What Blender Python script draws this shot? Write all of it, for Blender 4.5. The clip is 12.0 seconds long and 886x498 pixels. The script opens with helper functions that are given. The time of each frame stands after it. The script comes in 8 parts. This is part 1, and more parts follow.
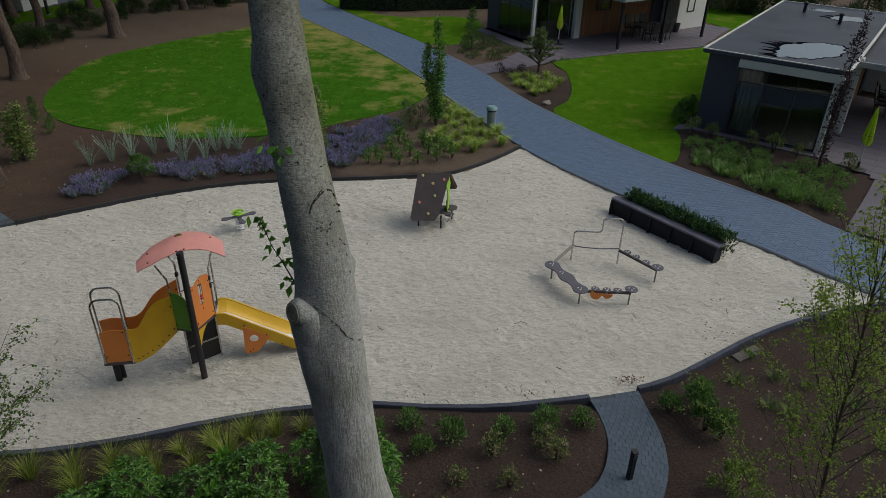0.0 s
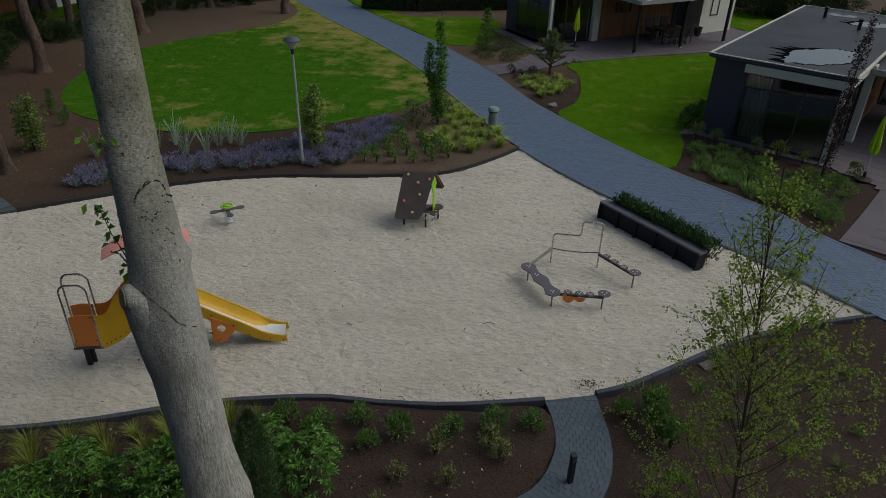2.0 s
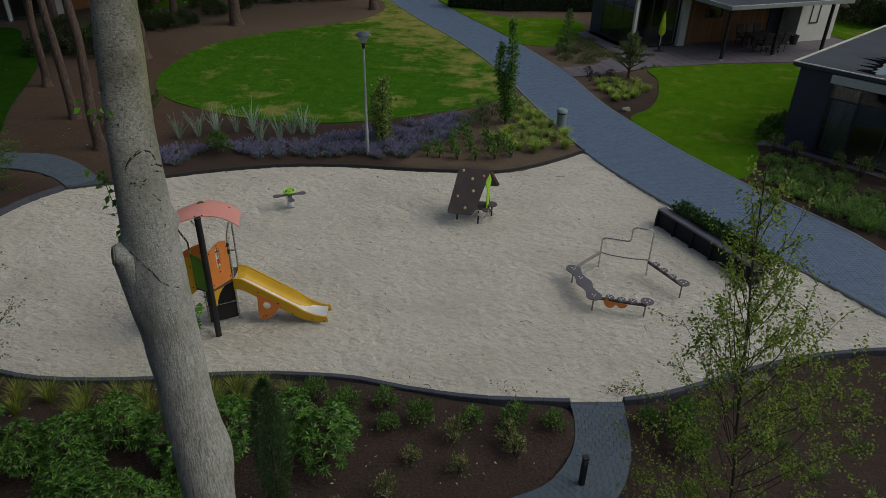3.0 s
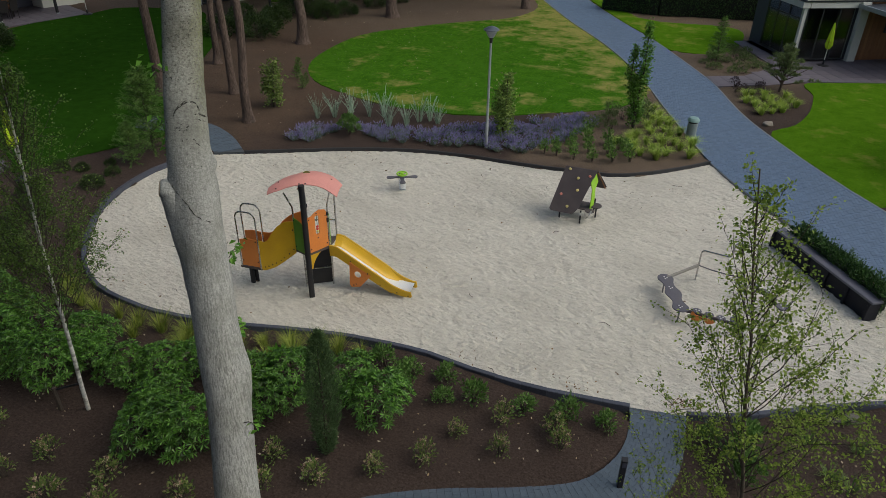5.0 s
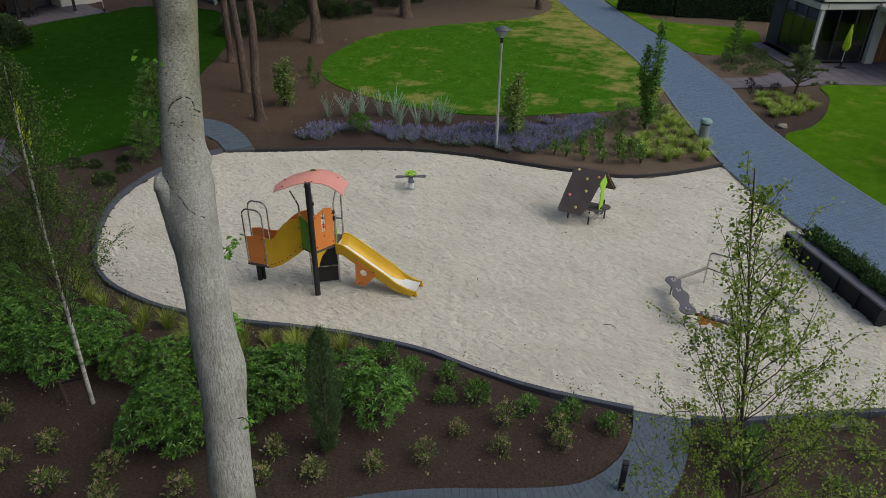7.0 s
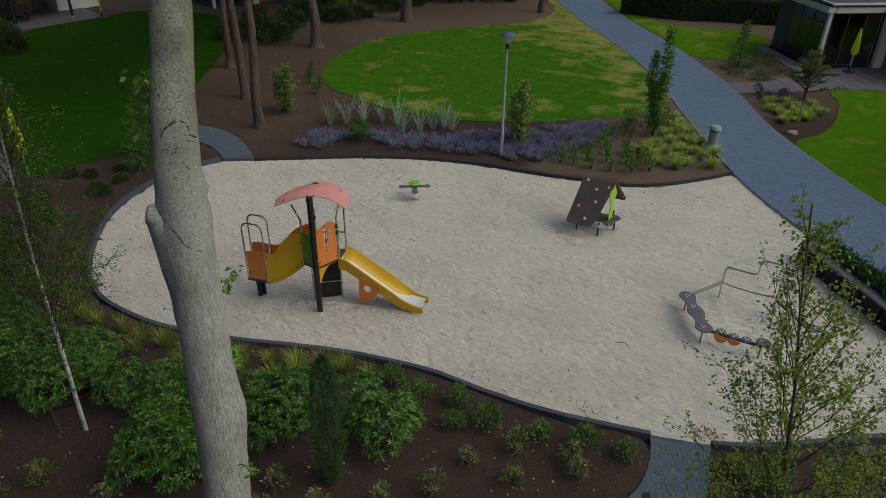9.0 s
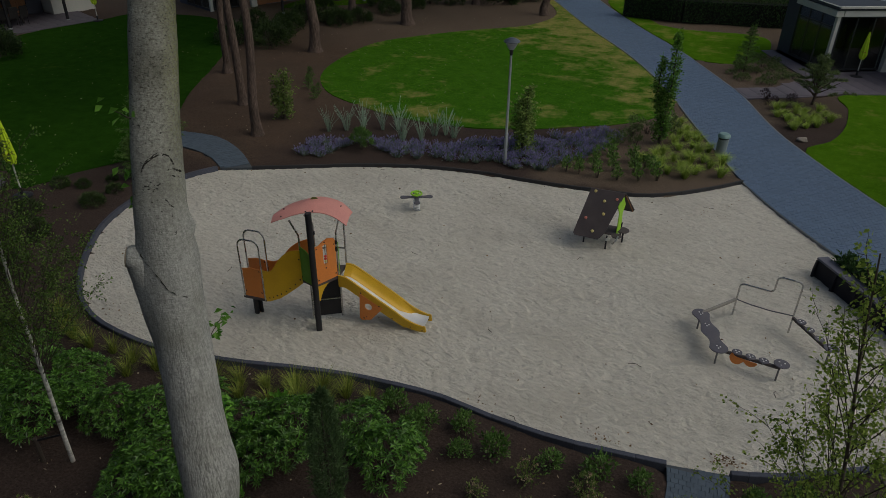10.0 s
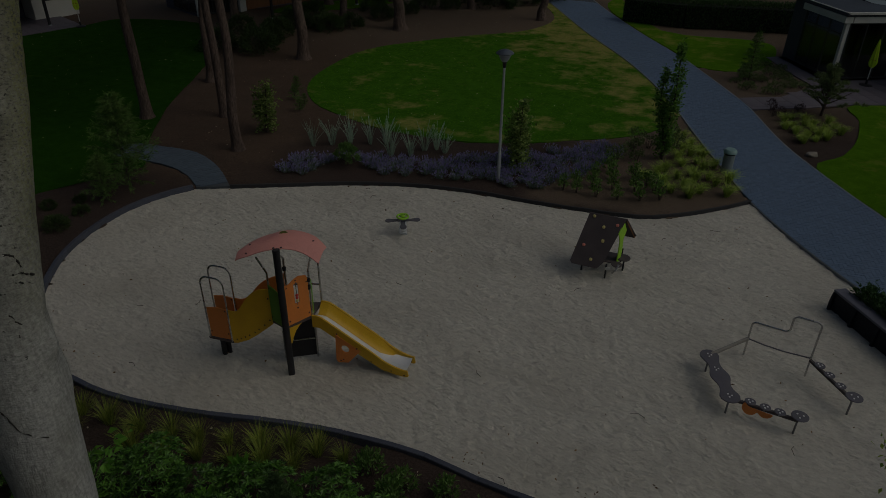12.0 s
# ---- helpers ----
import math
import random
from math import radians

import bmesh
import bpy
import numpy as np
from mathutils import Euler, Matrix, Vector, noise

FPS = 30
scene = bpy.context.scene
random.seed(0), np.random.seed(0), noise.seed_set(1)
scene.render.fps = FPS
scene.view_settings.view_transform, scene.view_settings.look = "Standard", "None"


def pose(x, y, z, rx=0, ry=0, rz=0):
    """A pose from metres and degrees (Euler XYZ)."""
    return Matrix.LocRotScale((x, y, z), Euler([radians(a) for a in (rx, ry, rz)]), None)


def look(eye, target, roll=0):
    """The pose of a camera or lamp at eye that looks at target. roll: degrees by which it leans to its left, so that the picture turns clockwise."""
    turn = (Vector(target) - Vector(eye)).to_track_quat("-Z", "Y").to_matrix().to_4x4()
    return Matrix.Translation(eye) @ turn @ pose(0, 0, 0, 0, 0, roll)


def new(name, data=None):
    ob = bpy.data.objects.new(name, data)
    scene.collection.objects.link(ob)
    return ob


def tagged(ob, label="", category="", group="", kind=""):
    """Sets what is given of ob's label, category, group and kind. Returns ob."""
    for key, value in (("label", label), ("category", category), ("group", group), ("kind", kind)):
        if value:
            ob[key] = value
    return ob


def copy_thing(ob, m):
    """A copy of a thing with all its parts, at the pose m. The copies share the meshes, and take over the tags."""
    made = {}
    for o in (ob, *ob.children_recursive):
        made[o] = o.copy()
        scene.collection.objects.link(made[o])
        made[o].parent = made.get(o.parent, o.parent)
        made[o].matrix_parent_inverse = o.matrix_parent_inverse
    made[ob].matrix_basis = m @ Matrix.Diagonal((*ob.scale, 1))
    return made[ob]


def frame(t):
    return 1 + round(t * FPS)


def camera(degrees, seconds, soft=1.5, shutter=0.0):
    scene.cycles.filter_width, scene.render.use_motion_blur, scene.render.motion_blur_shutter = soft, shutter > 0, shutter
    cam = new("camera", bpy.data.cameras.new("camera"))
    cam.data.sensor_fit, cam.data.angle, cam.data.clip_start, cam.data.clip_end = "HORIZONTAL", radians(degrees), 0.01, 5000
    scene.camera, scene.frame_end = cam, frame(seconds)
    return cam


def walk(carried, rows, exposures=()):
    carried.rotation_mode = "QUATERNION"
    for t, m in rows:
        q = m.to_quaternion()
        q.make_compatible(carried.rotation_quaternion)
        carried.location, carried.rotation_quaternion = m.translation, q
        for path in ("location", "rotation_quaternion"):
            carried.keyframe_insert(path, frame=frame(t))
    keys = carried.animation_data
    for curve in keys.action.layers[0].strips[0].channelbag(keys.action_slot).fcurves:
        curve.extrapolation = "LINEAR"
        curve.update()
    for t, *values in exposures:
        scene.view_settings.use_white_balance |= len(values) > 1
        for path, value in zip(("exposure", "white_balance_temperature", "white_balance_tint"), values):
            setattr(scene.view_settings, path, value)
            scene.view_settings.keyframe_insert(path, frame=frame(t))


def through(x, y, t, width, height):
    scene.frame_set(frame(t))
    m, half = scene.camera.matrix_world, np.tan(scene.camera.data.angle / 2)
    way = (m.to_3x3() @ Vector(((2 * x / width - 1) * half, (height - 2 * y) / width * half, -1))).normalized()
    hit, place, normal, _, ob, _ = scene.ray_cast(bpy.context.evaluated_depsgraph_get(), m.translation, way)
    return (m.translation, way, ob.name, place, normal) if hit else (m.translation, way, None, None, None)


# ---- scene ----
cam = camera(66.3, 12.0, soft=0.8)
PATH = [
    (0, (0.239, 0.011, 8.708), (0.234, 1.74, 7.703), 1.35),
    (0.5, (0.552, 0.065, 8.739), (0.549, 1.794, 7.735), 1.39),
    (1, (0.87, 0.058, 8.736), (0.864, 1.787, 7.732), 1.38),
    (1.5, (1.247, 0.019, 8.729), (1.206, 1.748, 7.724), 1.36),
    (2, (1.639, -0.035, 8.756), (1.529, 1.69, 7.75), 1.36),
    (2.5, (2.106, -0.091, 8.771), (1.883, 1.621, 7.762), 1.28),
    (3, (2.533, -0.155, 8.778), (2.183, 1.535, 7.767), 1.23),
    (5, (3.863, -0.238, 8.754), (3.117, 1.315, 7.739), 0.86),
    (5.5, (4.006, -0.277, 8.737), (3.219, 1.257, 7.724), 0.80),
    (6, (4.067, -0.288, 8.73), (3.279, 1.245, 7.715), 0.82),
    (6.5, (4.071, -0.24, 8.725), (3.284, 1.294, 7.711), 0.80),
    (7, (4.025, -0.144, 8.721), (3.241, 1.391, 7.707), 0.78),
    (9, (3.619, 0.301, 8.707), (2.835, 1.84, 7.697), 0.71),
    (9.5, (3.442, 0.514, 8.721), (2.658, 2.053, 7.714), 0.64),
    (10, (3.232, 0.826, 8.709), (2.45, 2.367, 7.701), 0.70),
    (10.5, (3.083, 1.172, 8.689), (2.302, 2.713, 7.681), 0.69),
    (11, (2.935, 1.554, 8.688), (2.154, 3.095, 7.681), 0.68),
    (11.5, (2.886, 1.874, 8.693), (2.104, 3.415, 7.686), 0.62),
    (12, (2.849, 2.221, 8.678), (2.068, 3.763, 7.672), 0.66),
]
# the clip fades down towards its end
EXPOSURES = [(0.0, -0.60, 6180, 2), (1.0, -0.58, 6200, 2), (1.5, -0.76, 6280, 2), (2.0, -0.90, 6330, 2), (2.5, -0.92, 6330, 2), (3.0, -0.90, 6330, 2), (5.0, -0.30, 6330, 2), (7.0, -0.25, 6330, 2), (9.0, -0.63, 6330, 2), (9.5, -0.87, 6330, 2), (10.0, -1.19, 6330, 2), (10.5, -1.47, 6330, 2), (11.0, -1.88, 6330, 2), (11.5, -2.19, 6330, 2), (12.0, -2.62, 6330, 2)]
walk(cam, [(t, look(eye, target, roll)) for t, eye, target, roll in PATH], EXPOSURES)

# ---- light ----
world = bpy.data.worlds.new("overcast_sky")
scene.world = world
world.use_nodes = True
wn = world.node_tree
sky = wn.nodes.new("ShaderNodeTexSky")
sky.sky_type, sky.sun_disc = "NISHITA", False
sky.sun_elevation, sky.sun_rotation = radians(52), radians(82)
sky.air_density, sky.dust_density, sky.ozone_density = 1.0, 6.0, 1.0
wn.nodes["Background"].inputs["Strength"].default_value = 0.133
wn.links.new(sky.outputs[0], wn.nodes["Background"].inputs["Color"])
sun_data = bpy.data.lights.new("sun", "SUN")
sun_data.energy, sun_data.angle, sun_data.color = 0.95, radians(58), (1.0, 0.985, 0.96)
sun = new("sun", sun_data)
sun.matrix_world = look((12.2, 9.2, 12.2), (0, 8, 0))


# ---- materials ----
def ramp(nt, stops):
    r = nt.nodes.new("ShaderNodeValToRGB")
    while len(r.color_ramp.elements) < len(stops):
        r.color_ramp.elements.new(0.5)
    for e, (p, c) in zip(r.color_ramp.elements, stops):
        e.position, e.color = p, (*c, 1) if len(c) == 3 else c
    return r


def shade(c, k):
    return tuple(min(1.0, a * k) for a in c)


def surface(name, colour, rough=0.7, metal=0.0, big=1.5, fine=40.0, vary=0.25, bump=0.3, relief=0.004, dirt=None, dirt_amount=0.35,
            coords="Object", random=0.0, island=0.0, stretch=(1, 1, 1), spec=0.5, coat=0.0):
    """A worn opaque surface: colour broken up at two scales, stains of a second colour, fine relief."""
    m = bpy.data.materials.new(name)
    m.use_nodes = True
    nt = m.node_tree
    b = nt.nodes["Principled BSDF"]
    b.inputs["Metallic"].default_value = metal
    b.inputs["Specular IOR Level"].default_value = spec
    b.inputs["Coat Weight"].default_value = coat
    tc = nt.nodes.new("ShaderNodeTexCoord")
    mp = nt.nodes.new("ShaderNodeMapping")
    mp.inputs["Scale"].default_value = stretch
    nt.links.new(tc.outputs[coords], mp.inputs[0])
    n1 = nt.nodes.new("ShaderNodeTexNoise")
    n1.inputs["Scale"].default_value, n1.inputs["Detail"].default_value = big, 5
    n2 = nt.nodes.new("ShaderNodeTexNoise")
    n2.inputs["Scale"].default_value, n2.inputs["Detail"].default_value, n2.inputs["Roughness"].default_value = fine, 6, 0.65
    for n in (n1, n2):
        nt.links.new(mp.outputs[0], n.inputs["Vector"])
    r1 = ramp(nt, [(0.3, shade(colour, 1 - vary)), (0.7, shade(colour, 1 + vary))])
    nt.links.new(n2.outputs[0], r1.inputs[0])
    col = r1.outputs[0]
    r2 = ramp(nt, [(0.45, (0, 0, 0)), (0.75, (dirt_amount,) * 3)])
    nt.links.new(n1.outputs[0], r2.inputs[0])
    mx = nt.nodes.new("ShaderNodeMixRGB")
    mx.inputs[2].default_value = (*(dirt or shade(colour, 0.6)), 1)
    nt.links.new(r2.outputs[0], mx.inputs[0])
    nt.links.new(col, mx.inputs[1])
    col = mx.outputs[0]
    for amount, node, out in ((random, "ShaderNodeObjectInfo", "Random"), (island, "ShaderNodeNewGeometry", "Random Per Island")):
        if amount:
            o = nt.nodes.new(node)
            k = nt.nodes.new("ShaderNodeMapRange")
            k.inputs[3].default_value, k.inputs[4].default_value = 1 - amount, 1 + amount
            nt.links.new(o.outputs[out], k.inputs[0])
            v = nt.nodes.new("ShaderNodeVectorMath")
            v.operation = "SCALE"
            nt.links.new(col, v.inputs[0])
            nt.links.new(k.outputs[0], v.inputs["Scale"])
            col = v.outputs[0]
    nt.links.new(col, b.inputs["Base Color"])
    k = nt.nodes.new("ShaderNodeMapRange")
    k.inputs[3].default_value, k.inputs[4].default_value = max(0.05, rough - 0.12), min(1, rough + 0.12)
    nt.links.new(n1.outputs[0], k.inputs[0])
    nt.links.new(k.outputs[0], b.inputs["Roughness"])
    if bump:
        bp = nt.nodes.new("ShaderNodeBump")
        bp.inputs["Strength"].default_value, bp.inputs["Distance"].default_value = bump, relief
        nt.links.new(n2.outputs[0], bp.inputs["Height"])
        nt.links.new(bp.outputs[0], b.inputs["Normal"])
    return m


def foliage(name, dark, light, rough=0.45, through=0.3, tip=None, spec=0.22):
    """Leaves: each one a shade of its own between two greens, some light passing through."""
    m = bpy.data.materials.new(name)
    m.use_nodes = True
    nt = m.node_tree
    b = nt.nodes["Principled BSDF"]
    g = nt.nodes.new("ShaderNodeNewGeometry")
    stops = [(0.0, dark), (0.85, light)] + ([(0.93, tip)] if tip else [])
    r = ramp(nt, stops)
    nt.links.new(g.outputs["Random Per Island"], r.inputs[0])
    o = nt.nodes.new("ShaderNodeObjectInfo")
    k = nt.nodes.new("ShaderNodeMapRange")
    k.inputs[3].default_value, k.inputs[4].default_value = 0.85, 1.15
    nt.links.new(o.outputs["Random"], k.inputs[0])
    v = nt.nodes.new("ShaderNodeVectorMath")
    v.operation = "SCALE"
    nt.links.new(r.outputs[0], v.inputs[0])
    nt.links.new(k.outputs[0], v.inputs["Scale"])
    nt.links.new(v.outputs[0], b.inputs["Base Color"])
    b.inputs["Roughness"].default_value = rough
    b.inputs["Specular IOR Level"].default_value = spec
    t = nt.nodes.new("ShaderNodeBsdfTranslucent")
    nt.links.new(v.outputs[0], t.inputs[0])
    mix = nt.nodes.new("ShaderNodeMixShader")
    mix.inputs[0].default_value = through
    nt.links.new(b.outputs[0], mix.inputs[1])
    nt.links.new(t.outputs[0], mix.inputs[2])
    nt.links.new(mix.outputs[0], nt.nodes["Material Output"].inputs[0])
    return m


def turf(name, green, deep, dry, dry_from=0.56, verge=False):
    """Mown lawn: mottled green with ragged straw-coloured patches, and a parched verge along the brick path."""
    m = bpy.data.materials.new(name)
    m.use_nodes = True
    nt = m.node_tree
    b = nt.nodes["Principled BSDF"]
    tc = nt.nodes.new("ShaderNodeTexCoord")
    cols = []
    for sc, det, ro in ((0.16, 3, 0.5), (0.75, 8, 0.68), (1.6, 10, 0.78), (45, 3, 0.8)):
        n = nt.nodes.new("ShaderNodeTexNoise")
        n.inputs["Scale"].default_value, n.inputs["Detail"].default_value, n.inputs["Roughness"].default_value = sc, det, ro
        nt.links.new(tc.outputs["Object"], n.inputs["Vector"])
        cols.append(n.outputs[0])

    def math_node(op, *args):
        n = nt.nodes.new("ShaderNodeMath")
        n.operation = op
        for k, a in enumerate(args):
            if isinstance(a, (int, float)):
                n.inputs[k].default_value = a
            else:
                nt.links.new(a, n.inputs[k])
        return n.outputs[0]

    mottle = math_node("ADD", math_node("MULTIPLY", cols[2], 0.6), math_node("MULTIPLY", cols[3], 0.4))
    base = ramp(nt, [(0.36, deep), (0.64, green)])
    nt.links.new(mottle, base.inputs[0])
    both = math_node("MULTIPLY_ADD", cols[0], 0.35, math_node("MULTIPLY", cols[1], 0.65))
    both = math_node("MULTIPLY_ADD", cols[2], 0.12, math_node("SUBTRACT", both, 0.06))
    if verge:
        sx = nt.nodes.new("ShaderNodeSeparateXYZ")
        nt.links.new(tc.outputs["Object"], sx.inputs[0])
        d = math_node("ADD", math_node("MULTIPLY", sx.outputs[0], 0.878), math_node("MULTIPLY_ADD", sx.outputs[1], 0.478, -13.737))
        k = nt.nodes.new("ShaderNodeMapRange")
        k.inputs[1].default_value, k.inputs[2].default_value, k.inputs[3].default_value, k.inputs[4].default_value = -4.5, -0.4, 0.0, 0.10
        nt.links.new(d, k.inputs[0])
        far = nt.nodes.new("ShaderNodeMapRange")
        far.inputs[1].default_value, far.inputs[2].default_value, far.inputs[3].default_value, far.inputs[4].default_value = 33.0, 40.0, 0.0, 0.09
        nt.links.new(sx.outputs[1], far.inputs[0])
        both = math_node("ADD", math_node("ADD", both, k.outputs[0]), far.outputs[0])
    f = ramp(nt, [(dry_from, (0, 0, 0)), (dry_from + 0.13, (0.8,) * 3)])
    nt.links.new(both, f.inputs[0])
    mx = nt.nodes.new("ShaderNodeMixRGB")
    mx.inputs[2].default_value = (*dry, 1)
    nt.links.new(f.outputs[0], mx.inputs[0])
    nt.links.new(base.outputs[0], mx.inputs[1])
    nt.links.new(mx.outputs[0], b.inputs["Base Color"])
    b.inputs["Roughness"].default_value = 1.0
    b.inputs["Specular IOR Level"].default_value = 0.0
    bp = nt.nodes.new("ShaderNodeBump")
    bp.inputs["Strength"].default_value, bp.inputs["Distance"].default_value = 0.6, 0.03
    nt.links.new(mottle, bp.inputs["Height"])
    nt.links.new(bp.outputs[0], b.inputs["Normal"])
    return m


def glass(name, tint=(0.02, 0.025, 0.03), rough=0.03):
    """A dark window pane: clear, smooth glass."""
    m = bpy.data.materials.new(name)
    m.use_nodes = True
    nt = m.node_tree
    b = nt.nodes["Principled BSDF"]
    b.inputs["Base Color"].default_value = (0.75, 0.8, 0.8, 1)
    b.inputs["Roughness"].default_value = rough
    b.inputs["Transmission Weight"].default_value = 1.0
    b.inputs["IOR"].default_value = 1.45
    return m


SAND = surface("dry_sand", (0.640, 0.605, 0.535), 0.95, big=0.45, fine=7.2, vary=0.15, bump=1.0, relief=0.105, dirt=(0.44, 0.41, 0.35), dirt_amount=0.45, stretch=(1, 1.75, 1), spec=0.1)
SOIL = surface("dark_mulch", (0.040, 0.028, 0.021), 0.95, big=0.8, fine=22, vary=0.45, bump=1.0, relief=0.05, dirt=(0.062, 0.043, 0.031), dirt_amount=0.8, spec=0.15)
LITTER = surface("needle_litter", (0.088, 0.060, 0.043), 0.95, big=0.6, fine=18, vary=0.4, bump=0.9, relief=0.04, dirt=(0.070, 0.050, 0.037), dirt_amount=0.7, spec=0.1)


def two_soils(name):
    """Dark mulch that gives way to brown needle litter towards the north-west, with a ragged border."""
    m = LITTER.copy()
    m.name = name
    nt = m.node_tree
    old = nt.nodes["Principled BSDF"].inputs["Base Color"].links[0].from_socket
    tc = nt.nodes.new("ShaderNodeTexCoord")
    sx = nt.nodes.new("ShaderNodeSeparateXYZ")
    nz = nt.nodes.new("ShaderNodeTexNoise")
    nz.inputs["Scale"].default_value, nz.inputs["Detail"].default_value = 0.9, 6
    nt.links.new(tc.outputs["Object"], sx.inputs[0])
    nt.links.new(tc.outputs["Object"], nz.inputs["Vector"])
    masks = []
    for axis, lo, hi in ((0, -10.4, -12.2), (1, 14.6, 16.2)):
        w = nt.nodes.new("ShaderNodeMath")
        w.operation = "MULTIPLY_ADD"
        w.inputs[1].default_value = 2.4
        nt.links.new(nz.outputs[0], w.inputs[0])
        nt.links.new(sx.outputs[axis], w.inputs[2])
        k = nt.nodes.new("ShaderNodeMapRange")
        k.inputs[1].default_value, k.inputs[2].default_value = lo + 1.2, hi + 1.2
        nt.links.new(w.outputs[0], k.inputs[0])
        masks.append(k.outputs[0])
    mul = nt.nodes.new("ShaderNodeMath")
    mul.operation = "MULTIPLY"
    nt.links.new(masks[0], mul.inputs[0])
    nt.links.new(masks[1], mul.inputs[1])
    n2 = nt.nodes.new("ShaderNodeTexNoise")
    n2.inputs["Scale"].default_value, n2.inputs["Detail"].default_value, n2.inputs["Roughness"].default_value = 24, 6, 0.7
    nt.links.new(tc.outputs["Object"], n2.inputs["Vector"])
    dark = ramp(nt, [(0.3, (0.027, 0.019, 0.016)), (0.62, (0.070, 0.050, 0.042)), (0.8, (0.128, 0.096, 0.082))])
    nt.links.new(n2.outputs[0], dark.inputs[0])
    mx = nt.nodes.new("ShaderNodeMixRGB")
    nt.links.new(mul.outputs[0], mx.inputs[0])
    nt.links.new(dark.outputs[0], mx.inputs[1])
    nt.links.new(old, mx.inputs[2])
    # grey-brown earth in the far beds and at the back of the wood, its sunlit tone painted in
    dry = ramp(nt, [(0.3, (0.072, 0.053, 0.039)), (0.62, (0.150, 0.112, 0.082)), (0.8, (0.21, 0.166, 0.126))])
    nt.links.new(n2.outputs[0], dry.inputs[0])
    marks = []
    for axis, lo, hi in ((0, -3.6, -2.6), (1, 19.0, 19.8), (1, 29.0, 35.0), (0, 3.6, 2.7)):
        w = nt.nodes.new("ShaderNodeMath")
        w.operation = "MULTIPLY_ADD"
        w.inputs[1].default_value = 2.0
        nt.links.new(nz.outputs[0], w.inputs[0])
        nt.links.new(sx.outputs[axis], w.inputs[2])
        k = nt.nodes.new("ShaderNodeMapRange")
        k.inputs[1].default_value, k.inputs[2].default_value = lo + 1.0, hi + 1.0
        nt.links.new(w.outputs[0], k.inputs[0])
        marks.append(k.outputs[0])
    both = nt.nodes.new("ShaderNodeMath")
    both.operation = "MULTIPLY"
    nt.links.new(marks[0], both.inputs[0])
    nt.links.new(marks[1], both.inputs[1])
    west = nt.nodes.new("ShaderNodeMath")
    west.operation = "MULTIPLY"
    nt.links.new(both.outputs[0], west.inputs[0])
    nt.links.new(marks[3], west.inputs[1])
    most = nt.nodes.new("ShaderNodeMath")
    most.operation = "MAXIMUM"
    nt.links.new(west.outputs[0], most.inputs[0])
    nt.links.new(marks[2], most.inputs[1])
    last = nt.nodes.new("ShaderNodeMixRGB")
    nt.links.new(most.outputs[0], last.inputs[0])
    nt.links.new(mx.outputs[0], last.inputs[1])
    nt.links.new(dry.outputs[0], last.inputs[2])
    nt.links.new(last.outputs[0], nt.nodes["Principled BSDF"].inputs["Base Color"])
    return m


GROUND = two_soils("mulch_and_needle_litter")
LAWN = turf("lawn_turf", (0.070, 0.168, 0.015), (0.026, 0.088, 0.006), (0.31, 0.27, 0.09), 0.53, True)
LAWN_FRESH = turf("fresh_lawn_turf", (0.096, 0.190, 0.012), (0.042, 0.112, 0.005), (0.22, 0.21, 0.05), 0.54)
# darker copy of the turf: the pines' shade is put into its colour
LAWN_SHADE = turf("shaded_lawn_turf", (0.028, 0.076, 0.008), (0.012, 0.040, 0.004), (0.10, 0.13, 0.02), 0.62)
PAVER = surface("blue_grey_paver", (0.100, 0.148, 0.232), 0.62, big=0.35, fine=60, vary=0.14, bump=0.4, relief=0.003, dirt=(0.128, 0.172, 0.245), dirt_amount=0.3, island=0.10)
PAVER_PIECE = surface("blue_grey_paver_piece", (0.100, 0.148, 0.232), 0.62, big=0.35, fine=60, vary=0.14, bump=0.4, relief=0.003, dirt=(0.128, 0.172, 0.245), dirt_amount=0.3, random=0.10)
COBBLE = surface("tumbled_paver", (0.070, 0.094, 0.126), 0.85, big=1.2, fine=45, vary=0.2, bump=0.6, relief=0.004, dirt=(0.115, 0.138, 0.168), dirt_amount=0.5, random=0.10, island=0.08)
JOINT = surface("joint_sand", (0.064, 0.073, 0.084), 0.95, big=3, fine=60, vary=0.3, bump=0.5)
TILE = surface("terrace_tile", (0.122, 0.106, 0.128), 0.7, big=0.7, fine=30, vary=0.15, bump=0.2, dirt=(0.085, 0.080, 0.092), dirt_amount=0.6, random=0.04)
KERB = surface("dark_kerb", (0.054, 0.060, 0.086), 0.8, big=1.2, fine=30, vary=0.25, bump=0.4, dirt=(0.095, 0.095, 0.105), dirt_amount=0.5, random=0.15)
STEEL = surface("brushed_steel", (0.52, 0.515, 0.50), 0.26, 1.0, big=4, fine=80, vary=0.1, bump=0.05, dirt=(0.35, 0.33, 0.31))
GALV = surface("galvanised_steel", (0.42, 0.45, 0.47), 0.5, 0.6, big=5, fine=40, vary=0.15, bump=0.05)
BLACK = surface("black_post", (0.014, 0.014, 0.018), 0.5, big=3, fine=50, vary=0.3, bump=0.1, dirt=(0.04, 0.037, 0.034), spec=0.35)
DARK = surface("anthracite_panel", (0.050, 0.053, 0.082), 0.6, big=0.8, fine=30, vary=0.12, bump=0.1, dirt=(0.055, 0.055, 0.07))
YELLOW = surface("yellow_board", (0.62, 0.37, 0.010), 0.45, big=2, fine=40, vary=0.08, bump=0.05, dirt=(0.42, 0.22, 0.02), dirt_amount=0.4)
